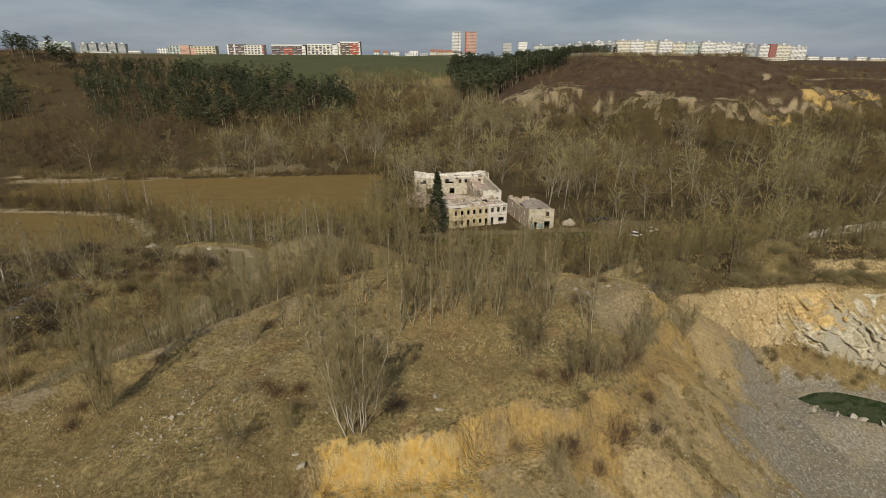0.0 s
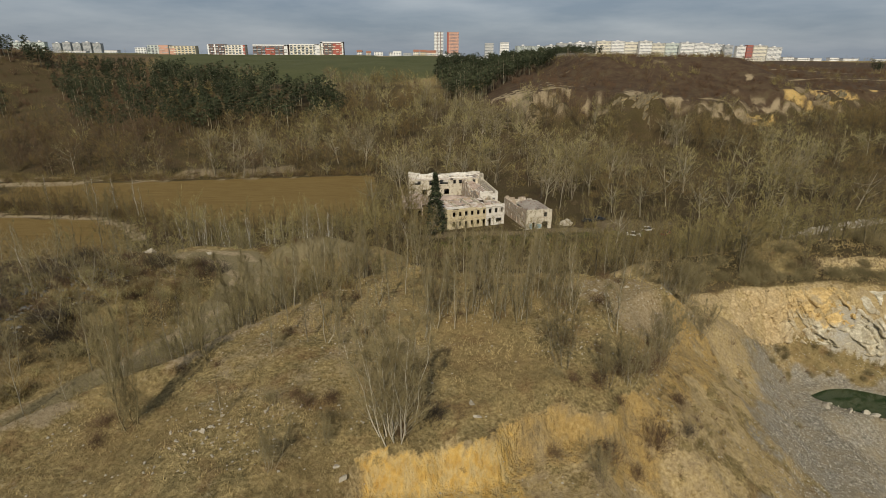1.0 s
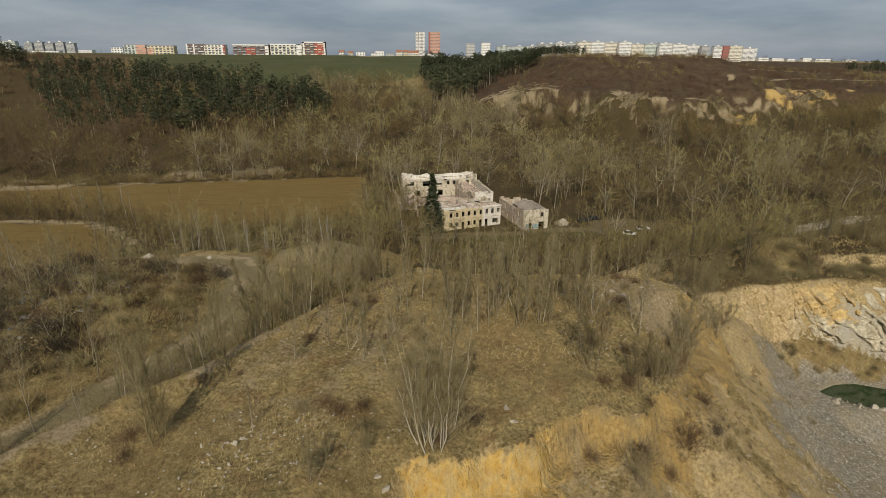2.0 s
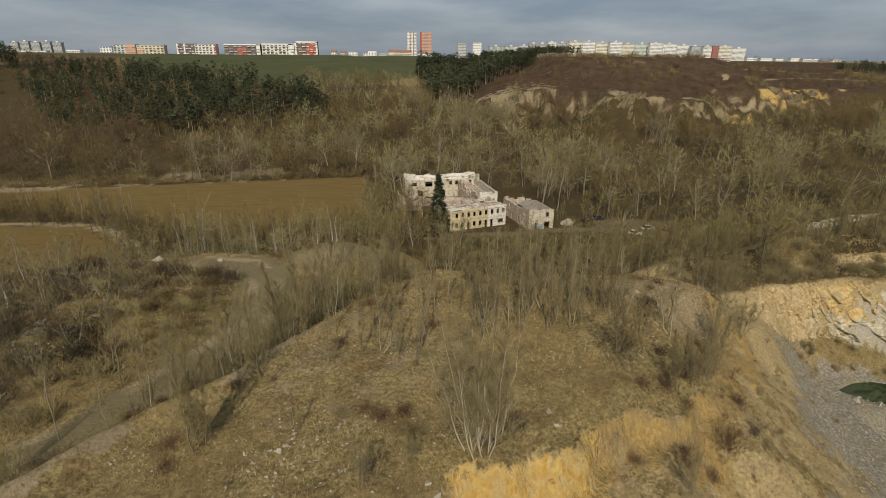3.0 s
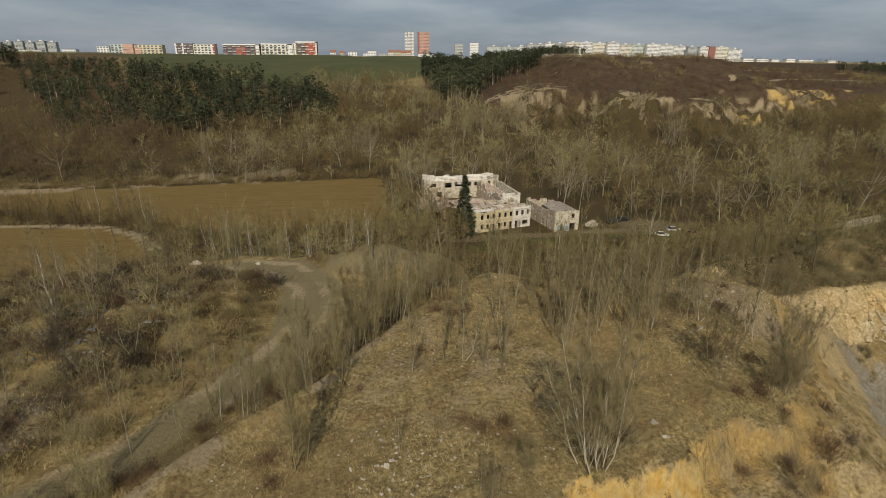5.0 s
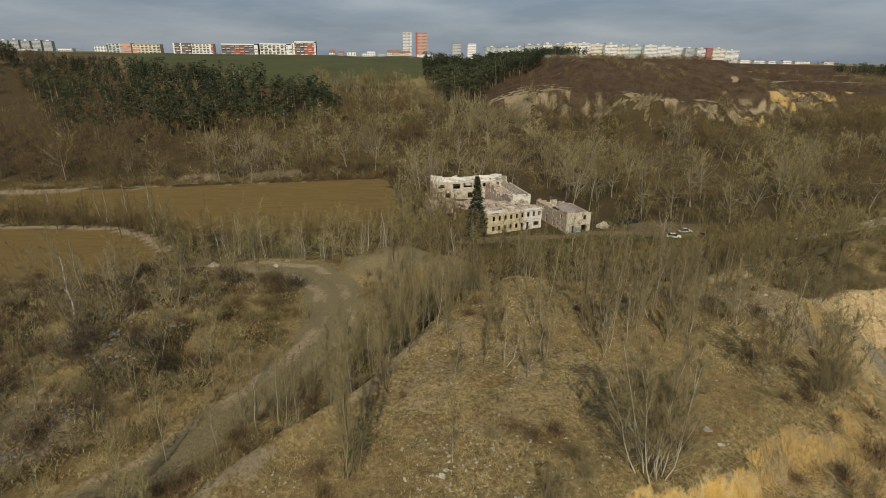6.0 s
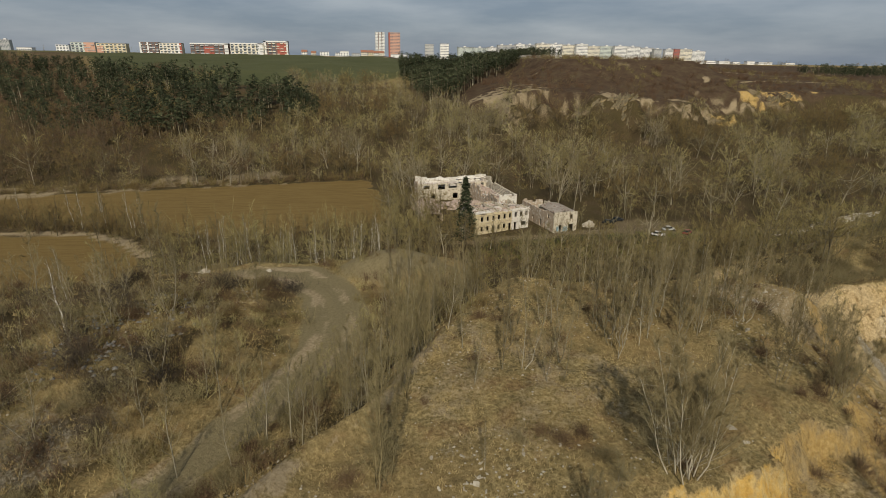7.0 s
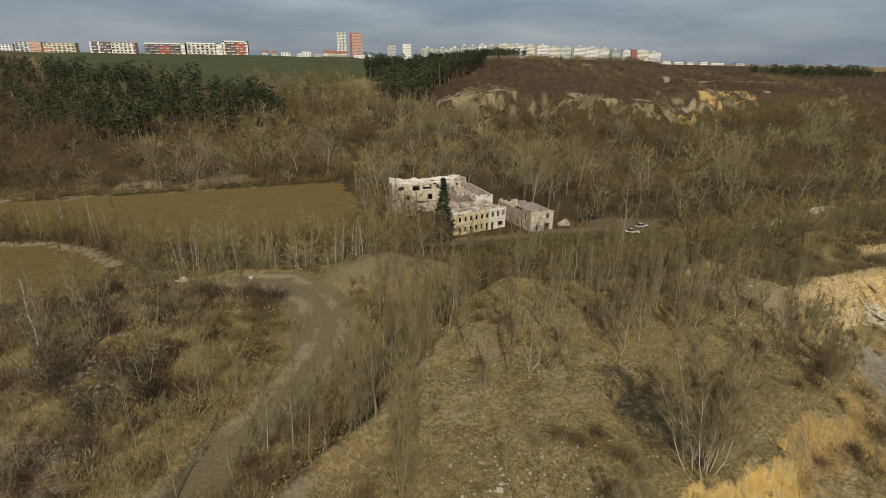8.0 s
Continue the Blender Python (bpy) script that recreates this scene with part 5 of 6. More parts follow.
scrub_protos = [[(*bush_arrays(170 + i, 2.4 + 0.5 * i, 2.4, 20, 0.10), 1)] for i in range(4)]


PINES_WEST = [(-400, 380), (-300, 345), (-225, 322), (-150, 315), (-95, 322), (-60, 338), (-52, 365), (-72, 400), (-110, 420), (-145, 445), (-200, 480), (-240, 540), (-400, 560)]
PINES_EAST = [(6, 400), (14, 390), (30, 384), (42, 396), (56, 424), (82, 452), (120, 476), (160, 510), (150, 560), (70, 580), (9, 570), (7, 480)]


def pine_edge(x, y):
    return np.minimum(outside(x, y, PINES_WEST), outside(x, y, PINES_EAST))


def off_ruin(x, y):
    d = outside(x, y, [(-3, 175), (1, 158), (24, 158), (39, 158), (40, 168), (35, 184), (24, 214), (-16, 214), (-14, 203), (-3, 200)])
    return smooth(0, 3, d)


def off_fields(x, y):
    d = np.minimum(outside(x, y, FIELD), outside(x, y, FIELD_NEAR))
    return smooth(0.5, 2.5, d)


def hillside(x, y):
    k = off_ruin(x, y) * off_fields(x, y) * smooth(2, 12, outside(x, y, HILL))
    k = k * smooth(365, 325, y - 25 * smooth(20, 60, x) - 85 * smooth(-75, -50, x) * smooth(25, 0, x)) * (0.62 + 0.3 * smooth(-10, -40, x) + 1.25 * fbm(x, y, 22, 3, 51))
    edge = np.where(x < -28, smooth(232, 239, y + 0.1 * (x + 28)), smooth(176, 190, y))
    # bare ground below the scars and the crag
    for cx, cy, rx, ry in ((205, 312, 13, 30), (256, 346, 12, 24), (117, 288, 6, 13)):
        k = k * smooth(0.8, 1.15, np.hypot((x - cx) / rx, (y - cy) / ry))
    return np.clip(k * edge, 0, 1)


w = scatter(1900, -330, 70, 170, 450, hillside, scale=(0.45, 1.2))
w = np.concatenate([w, scatter(1700, 18, 360, 172, 345, hillside, scale=(0.5, 1.3)), scatter(450, -230, -24, 236, 326, hillside, scale=(0.5, 1.0)), scatter(420, -85, 40, 290, 450, lambda x, y: smooth(-3, 6, outside(x, y, HILL)) * smooth(-2, 4, pine_edge(x, y)), scale=(0.5, 1.05)), scatter(420, 40, 330, 262, 330, lambda x, y: smooth(8, 18, outside(x, y, HILL)) * np.clip(3 * hillside(x, y), 0, 1), scale=(0.4, 0.8))])
w[:, 5] = np.clip(0.5 + 1.15 * fbm(w[:, 0], w[:, 1], 17, 3, 68) + rng.normal(0, 0.17, len(w)) + 0.2 * (rng.uniform(size=len(w)) > 0.7), 0, 0.8)
w[:, 5] = np.where((w[:, 0] < -105 + 50 * rng.normal(size=len(w))) & (w[:, 1] > 225), np.where(rng.uniform(size=len(w)) < 0.5, 0.84 + 0.1 * rng.uniform(size=len(w)), 0.2 * rng.uniform(size=len(w))), w[:, 5])
w[:, 5] = np.where((fbm(w[:, 0], w[:, 1], 38, 3, 74) > 0.12) & (w[:, 0] > 60), 0.05 + 0.12 * rng.uniform(size=len(w)), w[:, 5])
grove("hillside_wood", broad_protos, w, [WOOD_BARK, WOOD_TWIG], "leafless grey-brown wood covering the far valley side", "wood")


def valley(x, y):
    k = off_ruin(x, y + 4) * off_fields(x, y) * smooth(1, 6, outside(x, y, SHELF)) * smooth(0, 5, outside(x, y, TERRACE)) * smooth(0, 4, outside(x, y, RIDGE))
    k = k * smooth(5, 9, near_line(x, y, [(-5, 157), (24, 160), (45, 162), (62, 160), (80, 156), (120, 156), (190, 178)])) * smooth(9, 13, near_line(x, y, [(100, 144), (126, 149), (162, 162)]))
    k = k * (1 - smooth(4, -2, outside(x, y, [(0, 150), (45, 150), (80, 147), (80, 162), (30, 160), (0, 158)])))
    return np.clip(k * (0.62 + 0.9 * fbm(x, y, 20, 3, 52)), 0, 1)


v = np.concatenate([scatter(1350, -85, 170, 84, 176, valley, scale=(0.45, 1.05)), scatter(130, -26, 0, 150, 204, off_ruin, scale=(0.6, 1.0)), scatter(430, 34, 170, 97, 128, lambda x, y: smooth(-3, 3, outside(x, y, SHELF)) * (0.8 + 0.7 * fbm(x, y, 9, 3, 69)), scale=(0.55, 1.05)), scatter(110, 36, 130, 87, 99, lambda x, y: np.clip(0.55 + 1.2 * fbm(x, y, 8, 3, 72), 0, 1), scale=(0.4, 0.95))])
bx = rng.uniform(-205, -20, 330)
by = np.interp(bx, [-205, -150, -110, -84, -60, -20], [196, 192, 181, 160, 163, 172]) + rng.normal(0, 4.5, len(bx)) - 9 * (bx > -75) * rng.uniform(size=len(bx))
belt = np.stack([bx, by, height(bx, by) - 0.15, rng.uniform(0, 6.28, len(bx)), rng.uniform(0.35, 0.95, len(bx)), rng.uniform(-0.3, 0.35, len(bx))], 1)
v = np.concatenate([v, belt])
v[:, 5] = np.clip(0.14 + 0.44 * v[:, 5] - 0.1 * (v[:, 0] > 70), 0, 1)
grove("valley_wood", mid_protos + broad_protos[:2], v, [WOOD_BARK, WOOD_TWIG], "young leafless trees with slender olive stems filling the valley floor", "wood")


def undergrowth(x, y):
    return np.clip(off_ruin(x, y) * off_fields(x, y) * (0.7 + 0.8 * fbm(x, y, 15, 3, 53)) * smooth(-2, 5, np.minimum(np.minimum(outside(x, y, SHELF), outside(x, y, TERRACE)), outside(x, y, RIDGE))), 0, 1)


u = np.concatenate([scatter(2300, -300, 320, 95, 330, undergrowth, scale=(0.5, 1.2)), scatter(500, -130, 140, 90, 170, undergrowth, scale=(0.4, 0.9)), scatter(220, 34, 160, 92, 150, lambda x, y: smooth(-6, 2, outside(x, y, SHELF)), scale=(0.4, 0.9))])
fx = rng.uniform(-200, -24, 330)
fy = np.interp(fx, [-200, -150, -110, -84, -60, -24], [199, 193, 184, 166, 167, 172]) + rng.normal(0, 3.2, len(fx))
hedge = np.stack([fx, fy, height(fx, fy) - 0.15, rng.uniform(0, 6.28, len(fx)), rng.uniform(0.5, 1.2, len(fx)), rng.uniform(0.1, 0.6, len(fx))], 1)
u = np.concatenate([u, hedge])
fx = rng.uniform(-190, -28, 230)
fy = np.interp(fx, [-190, -117, -28], [235, 239, 253]) + rng.uniform(0, 7, len(fx))
u = np.concatenate([u, np.stack([fx, fy, height(fx, fy) - 0.15, rng.uniform(0, 6.28, len(fx)), rng.uniform(0.5, 1.4, len(fx)), rng.uniform(0, 0.8, len(fx))], 1)])
u[:, 5] = np.where(rng.uniform(size=len(u)) < 0.3, 0.85, 0.05 + 0.35 * u[:, 5])
grove("undergrowth", scrub_protos, u, [WOOD_BARK, WOOD_TWIG], "tangled brown undergrowth under the trees", "undergrowth")


def scrub_hill(x, y):
    d = outside(x, y, HILL)
    t = np.minimum(near_line(x, y, [(215, 402), (262, 470), (330, 520), (480, 560)]), near_line(x, y, [(262, 420), (330, 455), (420, 470)]))
    return np.clip((smooth(-3, -9, d) + 0.6 * smooth(40, 5, d)) * smooth(3, 7, t) * (0.6 + 1.1 * fbm(x, y, 26, 3, 54)), 0, 1)


q = np.concatenate([scatter(2500, 60, 480, 325, 600, scrub_hill, scale=(0.8, 1.5)), scatter(1200, -420, -150, 360, 560, lambda x, y: np.clip(0.7 + fbm(x, y, 40, 3, 55), 0, 1) * smooth(-8, 10, outside(x, y, [(-420, 520), (0, 560), (0, 900), (-450, 930)])), scale=(1.0, 1.8))])
q[:, 5] = np.where(fbm(q[:, 0], q[:, 1], 45, 3, 66) + rng.normal(0, 0.12, len(q)) > 0.13, 0.24 + 0.2 * rng.uniform(size=len(q)), np.clip(0.92 + 0.22 * (q[:, 5] - 0.5), 0, 1))
grove("hill_scrub", scrub_protos, q, [WOOD_BARK, WOOD_TWIG], "dense reddish brown thorn scrub over the hilltop", "scrub")

def terrace(x, y):
    k = smooth(2.6, 4.2, near_line(x, y, ROAD) - 1.8 * smooth(66, 86, y)) * smooth(3, -2, outside(x, y, TERRACE)) * smooth(3, 6, outside(x, y, RIDGE))
    k = k * (1 - 0.75 * smooth(11, 6, np.hypot(x + 69, (y - 58) * 1.2)))
    return np.clip(k * (0.65 + 0.9 * fbm(x, y, 9, 3, 59)), 0, 1)


def thicket(x, y):
    d = np.minimum(near_line(x, y, [(-49, 44), (-40, 52), (-33, 60), (-27, 72), (-20, 84), (-16, 92)]), near_line(x, y, [(-68, 33), (-57, 44.5), (-50, 51), (-45.5, 57), (-42, 62.5), (-38, 69), (-34.5, 77)]) + 1.2)
    return smooth(-0.12, 0.2, fbm(x, y, 6.5, 3, 67)) * smooth(7.5, 2.0, d) * smooth(2.4, 3.6, near_line(x, y, ROAD) - 1.8 * smooth(66, 86, y)) * smooth(-2.0, 0.5, outside(x, y, RIDGE))


th = scatter(3000, -70, -8, 34, 98, thicket, scale=(0.22, 0.7))
th[:, 5] = np.clip(0.36 + 0.4 * (th[:, 5] - 0.4), 0, 0.66)
grove("sapling_thicket", mid_protos, th, [WOOD_BARK, WOOD_TWIG], "thicket of olive leafless saplings on the bank above the road", "thicket")
small_protos = [[(*bush_arrays(190 + i, 1.5 + 0.35 * i, 2.0, 26, 0.05), 1)] for i in range(4)]
ts = np.concatenate([scatter(2300, -120, -34, 36, 114, terrace, scale=(0.4, 1.25)), scatter(120, -34, -16, 72, 106, None, scale=(0.5, 1.2))])
ts[:, 5] = np.clip(rng.choice([0.05, 0.3, 0.62, 0.82, 0.97], len(ts), p=[0.15, 0.25, 0.22, 0.2, 0.18]) + 0.1 * fbm(ts[:, 0], ts[:, 1], 8, 2, 77), 0, 1)
grove("terrace_scrub", small_protos, ts, [WOOD_BARK, WOOD_TWIG], "low tangled grey-brown scrub on the spoil terrace", "scrub")



def slope_tufts(x, y):
    d = outside(x, y, RIDGE)
    return smooth(-0.5, 0.8, d) * smooth(14, 6, d) * smooth(3, 7, outside(x, y, PIT)) * np.clip(0.5 + 1.3 * fbm(x, y, 4, 3, 73), 0, 1)


sl = scatter(1100, -12, 44, 31, 80, slope_tufts, 0.06, (0.16, 0.5))
sl = np.concatenate([sl, scatter(900, 46, 96, 58, 78, lambda x, y: smooth(-0.5, 1.0, outside(x, y, PIT)) * smooth(bench_height(x) / 0.85 + 1.0, bench_height(x) / 0.85 - 1.0, outside(x, y, PIT)) * np.clip(0.45 + 1.3 * fbm(x, y, 3, 3, 79), 0, 1), 0.06, (0.12, 0.5))])
sl[:, 5] = rng.choice([0.1, 0.3, 0.78, 0.95], len(sl))
grove("slope_scrub", small_protos, sl, [WOOD_BARK, WOOD_TWIG], "small dark tufts and twigs on the sandy slope", "scrub")

# pine stands
pine_protos = []
for i in range(6):
    wd, nd, tn = conifer_arrays(200 + i, 15 + 1.2 * (i % 3), 24, 7, 0.95, bare=0.42, crown=0.20)
    pine_protos.append([(*wd, 0), (*nd, 1)])


def pines_west(x, y):
    d = np.maximum(outside(x, y, PINES_WEST), 16 - near_line(x, y, [(-226, 322), (-318, 448), (-420, 520)]))
    return smooth(4, -6, d) * (0.85 + 0.7 * fbm(x, y, 24, 3, 56))


def pines_east(x, y):
    d = outside(x, y, PINES_EAST)
    return smooth(3, -3, d)


pe = scatter(1250, 4, 162, 380, 580, pines_east, scale=(0.75, 1.1))
pe[:, 4] *= np.clip(1.05 - (pe[:, 2] - 38) * 0.032, 0.55, 1.0)
pw = scatter(2400, -400, -40, 312, 560, pines_west, scale=(0.6, 1.12))
pw[:, 4] *= 1 + 0.35 * fbm(pw[:, 0], pw[:, 1], 30, 3, 75)
pw[:, 4] *= (1 - 0.22 * smooth(-150, -230, pw[:, 0])) * np.clip(1.05 - (pw[:, 2] - 33) * 0.05, 0.3, 1.0)
p = np.concatenate([pw, pe,
                    scatter(240, 490, 640, 545, 610, None, sink=3.0, scale=(0.5, 0.95)), scatter(26, -350, -308, 448, 470, None, scale=(0.85, 1.15))])
grove("pine_wood", pine_protos, p, [WOOD_BARK, NEEDLE], "dark green pine stand with tall bare trunks", "wood")
far_belt = np.concatenate([scatter(300, -700, 900, 900, 1250, lambda x, y: np.clip(0.2 + 1.2 * fbm(x, y, 80, 3, 57), 0, 1), scale=(0.4, 0.7)), scatter(400, 300, 1500, 560, 1200, lambda x, y: np.clip(0.45 + 1.2 * fbm(x, y, 80, 3, 58), 0, 1), scale=(0.5, 0.9))])
grove("far_hedges", far_protos, far_belt, [WOOD_BARK, WOOD_TWIG], "leafless hedges and garden trees on the plateau", "hedge")

# ---- single trees ----
def settle(proto, spots, label, group):
    """Stand a plant at each spot: x, y, height factor, label or nothing."""
    for k, (x, y, s) in enumerate(spots):
        m = pose(x, y, ground_at(x, y) - 0.12, rng.normal(0, 2.0), rng.normal(0, 2.0), rng.uniform(0, 360)) @ Matrix.Diagonal((s * rng.uniform(0.9, 1.1), s * rng.uniform(0.9, 1.1), s, 1))
        if k == 0:
            proto.matrix_world = m
        else:
            c = copy_thing(proto, Matrix.Identity(4))
            c.matrix_basis = m
        tagged(proto, label, "tree", group)


def make(name, seed, h, label, group, mats=(BARK, TWIG), **kw):
    w, t = bare_tree(seed, h, **kw)
    return plant(name, w, t, mats, label, "tree", group)


G1, G2, G3, G4 = "young trees on the spur", "trees along the cart road", "birches at the field", "trees on the left terrace"
big = make("willow", 301, 11.0, "large many-stemmed leafless willow on the brink of the sand pit", "", stems=12, limbs=13, subs=4, twigs=21, reach=0.31, rise=46, width=0.025, splay=14, low=0.05, root=1.4, mats=(WILLOW_BARK, TWIG), radius=0.048)
settle(big, [(-7.6, 39.4, 1.08)], "large many-stemmed leafless willow on the brink of the sand pit", "")
many = make("willow", 302, 9.0, "many-stemmed leafless willow clump", G1, stems=6, limbs=11, subs=3, twigs=13, reach=0.26, rise=50, width=0.026, splay=14, root=0.8)
settle(many, [(9.8, 50.4, 1.05), (-6.0, 84.5, 1.05), (24, 56, 0.72), (17, 49, 0.6), (14.0, 47.8, 0.8), (19.5, 51, 0.55), (27, 61, 0.8), (33, 70, 0.85), (35.5, 74, 0.9), (31.5, 73, 0.8), (36, 79, 0.8), (34, 66.5, 0.7), (30, 79, 0.8), (-17.5, 35.2, 0.55), (10.5, 37.5, 0.5), (-13.5, 38.5, 0.35)], "many-stemmed leafless willow clump among dry grass", G1)
tall = make("poplar", 303, 12.0, "slender leafless poplar with upright branches", G2, mats=(TWIG, TWIG), stems=2, limbs=24, subs=3, twigs=13, reach=0.17, rise=62, width=0.027, low=0.04, splay=3, root=0.3)
settle(tall, [(-32.4, 41.5, 1.05), (-31.4, 42.0, 0.7), (-29.1, 52.9, 0.9), (-27.5, 59.9, 0.9), (-26.1, 62.3, 0.75)], "slender leafless poplar with upright branches on the bank", G2)
road = make("alder", 304, 10.0, "leafless tree with a straight stem beside the cart road", G2, limbs=16, subs=2, twigs=13, reach=0.26, rise=50, width=0.03)
spots = [(-35.4, 66.1, 1.0), (-35.8, 62.6, 1.0), (-32.7, 55.6, 0.95), (-41.3, 58.4, 1.1), (-46.8, 54.7, 0.75), (-52, 54.4, 1.0), (-43.9, 58.7, 1.0), (-49.9, 64.3, 1.15), (-46.4, 62.6, 1.05), (-52.3, 67.7, 0.9), (-30, 67, 1.0), (-27, 72, 1.0), (-31, 62, 0.9), (-70.5, 104.7, 1.5), (-69, 107, 1.25), (-88, 101, 1.1), (-60, 110, 0.9), (-98, 98, 1.0)]
for k in range(46):
    f = rng.uniform(0, 1)
    bx, by = np.interp(f, [0, 0.3, 0.6, 1], [-43, -33.5, -27, -15]), np.interp(f, [0, 0.3, 0.6, 1], [49, 57, 70, 88])
    spots.append((bx + rng.normal(0.6, 2.4), by + rng.normal(0.2, 2.4), rng.uniform(0.4, 1.05)))
for k in range(34):
    spots.append((rng.uniform(-30, -16), rng.uniform(74, 104), rng.uniform(0.5, 0.95)))
settle(road, spots, "leafless olive-barked tree on the bank beside the cart road", G2)
young = make("young_tree", 305, 7.2, "thin young leafless tree", G1, limbs=15, subs=2, twigs=11, reach=0.2, rise=60, width=0.03, low=0.1, bends=3)
young2 = make("young_tree", 306, 8.2, "thin young leafless tree", G1, stems=2, limbs=10, subs=2, twigs=11, reach=0.2, rise=58, width=0.03, splay=8, bends=3)
s1 = [(-14.6, 53.1, 0.9), (-6.6, 64.5, 0.9), (-1.4, 58.7, 1.0), (3.2, 58.4, 1.0), (7.0, 59.9, 1.0), (-22.1, 53.3, 0.9), (-11.5, 59.4, 0.8), (-22, 60.4, 1.0), (-14.6, 53.9, 0.65), (-12.7, 53.1, 0.7), (-23.7, 42, 0.6)]
s2 = []
while len(s2) < 92:
    x, y = rng.uniform(-19, 29), rng.uniform(55, 84)
    if float(outside(np.array([x]), np.array([y]), RIDGE)[0]) < -0.5 and rng.uniform() < (0.12 if x < -5 else 0.9 if y > 58 else 0.3):
        if not (16 < x < 27 and 60 < y < 74) and not (-9 < x < -2 and y > 76):
            s2.append((x, y, rng.uniform(0.75, 1.15)))
settle(young, s1 + s2[:46], "thin young leafless tree with upright twigs in dry grass", G1)
settle(young2, s2[46:], "twin-stemmed young leafless tree in dry grass", G1)
birch = make("birch", 307, 11.0, "white-stemmed leafless birch", G3, mats=(BIRCH_BARK, TWIG), limbs=16, subs=3, twigs=6, reach=0.22, rise=55, width=0.03, low=0.25, radius=0.085)
lone = make("birch", 331, 10.5, "lone white-stemmed leafless birch on the spoil terrace", "", mats=(BIRCH_BARK, TWIG), limbs=18, subs=2, twigs=5, reach=0.16, rise=40, width=0.035, low=0.35, radius=0.135)
settle(lone, [(-75.5, 84, 1.0)], "lone white-stemmed leafless birch on the spoil terrace", "")
b1 = [(-82, 98, 0.8)]
for k in range(34):
    x = rng.uniform(-74, -28)
    b1.append((x, 138 + 14 * math.sin(x * 0.05) + rng.normal(4, 6), rng.uniform(0.75, 1.1)))
for k in range(9):
    x = rng.uniform(-150, -88)
    b1.append((x, np.interp(x, [-150, -110, -88], [196, 185, 170]) + rng.normal(0, 2.5), rng.uniform(0.8, 1.2)))
settle(birch, b1, "white-stemmed leafless birch at the edge of the ploughed field", G3)
rough_tree = make("scrub_tree", 308, 8.0, "crooked leafless scrub tree", G4, stems=2, limbs=9, subs=2, twigs=12, reach=0.34, rise=32, width=0.034, splay=18, bends=3)
s3 = [(-66, 103, 1.0)]
for k in range(120):
    x, y = rng.uniform(-118, -50), rng.uniform(46, 112)
    if float(near_line(np.array([x]), np.array([y]), ROAD)[0]) > 7:
        s3.append((x, y, rng.uniform(0.55, 1.15)))
settle(rough_tree, s3, "crooked leafless scrub tree on the old spoil terrace", G4)
wd, nd, tn = conifer_arrays(320, 19.0, 460, 9, 0.48, bare=0.06, crown=0.21, cone=True)
spruce = plant("spruce", wd, nd, (BARK, NEEDLE), "tall dark green spruce in front of the ruin", "tree", tint=tn * 0.8)
spruce.matrix_world = pose(-1.6, 161.0, ground_at(-1.6, 161) - 0.1)

old = plant("old_tree", *broad_tree(309, 15.0, boughs=11, forks=6, twigs=12, spread=0.36, low=0.2, width=0.055, radius=0.2, sides=5), (PALE_BARK, TWIG), "tall old leafless tree with pale limbs", "tree")
s4 = [(24, 146, 0.75), (52, 148, 0.8), (-10, 148, 0.7), (37, 147, 0.6), (4, 150, 0.65), (70, 176, 1.1), (88, 170, 1.0), (100, 176, 1.05), (112, 168, 0.9), (62, 182, 0.9), (40, 192, 1.15), (46, 205, 1.0), (-14, 172, 0.8), (-16, 218, 1.1), (-34, 262, 1.1), (-48, 268, 1.0)]
while len(s4) < 62:
    x, y = rng.uniform(-120, 190), rng.uniform(165, 290)
    if hillside(np.array([x]), np.array([y]))[0] > 0.5:
        s4.append((x, y, rng.uniform(0.75, 1.2)))
settle(old, s4, "tall old leafless tree with pale limbs in the valley wood", "old trees in the valley")

# bushes: brown, leafless, some dark
def bush(name, seed, h, spread, n, mat, label, group, spots):
    ob = thing(name, Matrix.Identity(4), label, "bush", group)
    part("crown", tri_mesh("crown", *bush_arrays(seed, h, spread, n, 0.03), [mat]), None, ob)
    for k, (x, y, s) in enumerate(spots):
        m = pose(x, y, ground_at(x, y) - 0.08, 0, 0, rng.uniform(0, 360)) @ Matrix.Diagonal((s * rng.uniform(0.9, 1.3), s * rng.uniform(0.9, 1.3), s, 1))
        if k == 0:
            ob.matrix_world = m
        else:
            copy_thing(ob, Matrix.Identity(4)).matrix_basis = m


DARK_TWIG = tinted("dark_twigs", [(0.0, (0.048, 0.04, 0.03)), (1.0, (0.10, 0.08, 0.056))], random_per_object=True)
bush("dark_bush", 401, 2.6, 3.2, 200, DARK_TWIG, "dark tangled thorn bush", "thorn bushes", [(12.5, 42.5, 0.55), (-62.3, 61, 1.1), (-63.2, 66.2, 1.2), (-58, 70, 1.0), (-4.2, 42.0, 0.7), (22.5, 46, 0.5), (-70, 76, 1.2), (-46, 99, 1.2), (-57, 99, 1.2), (-50, 103, 0.9), (-72, 96, 1.1)] + [(rng.uniform(-108, -56), rng.uniform(66, 104), rng.uniform(0.7, 1.3)) for _ in range(26)])
spots = []
while len(spots) < 60:
    x, y = rng.uniform(-38, 34), rng.uniform(36, 84)
    if float(outside(np.array([x]), np.array([y]), RIDGE)[0]) < 0 and (x + 5) ** 2 + (y - 50) ** 2 > 60:
        spots.append((x, y, rng.uniform(0.3, 0.75)))
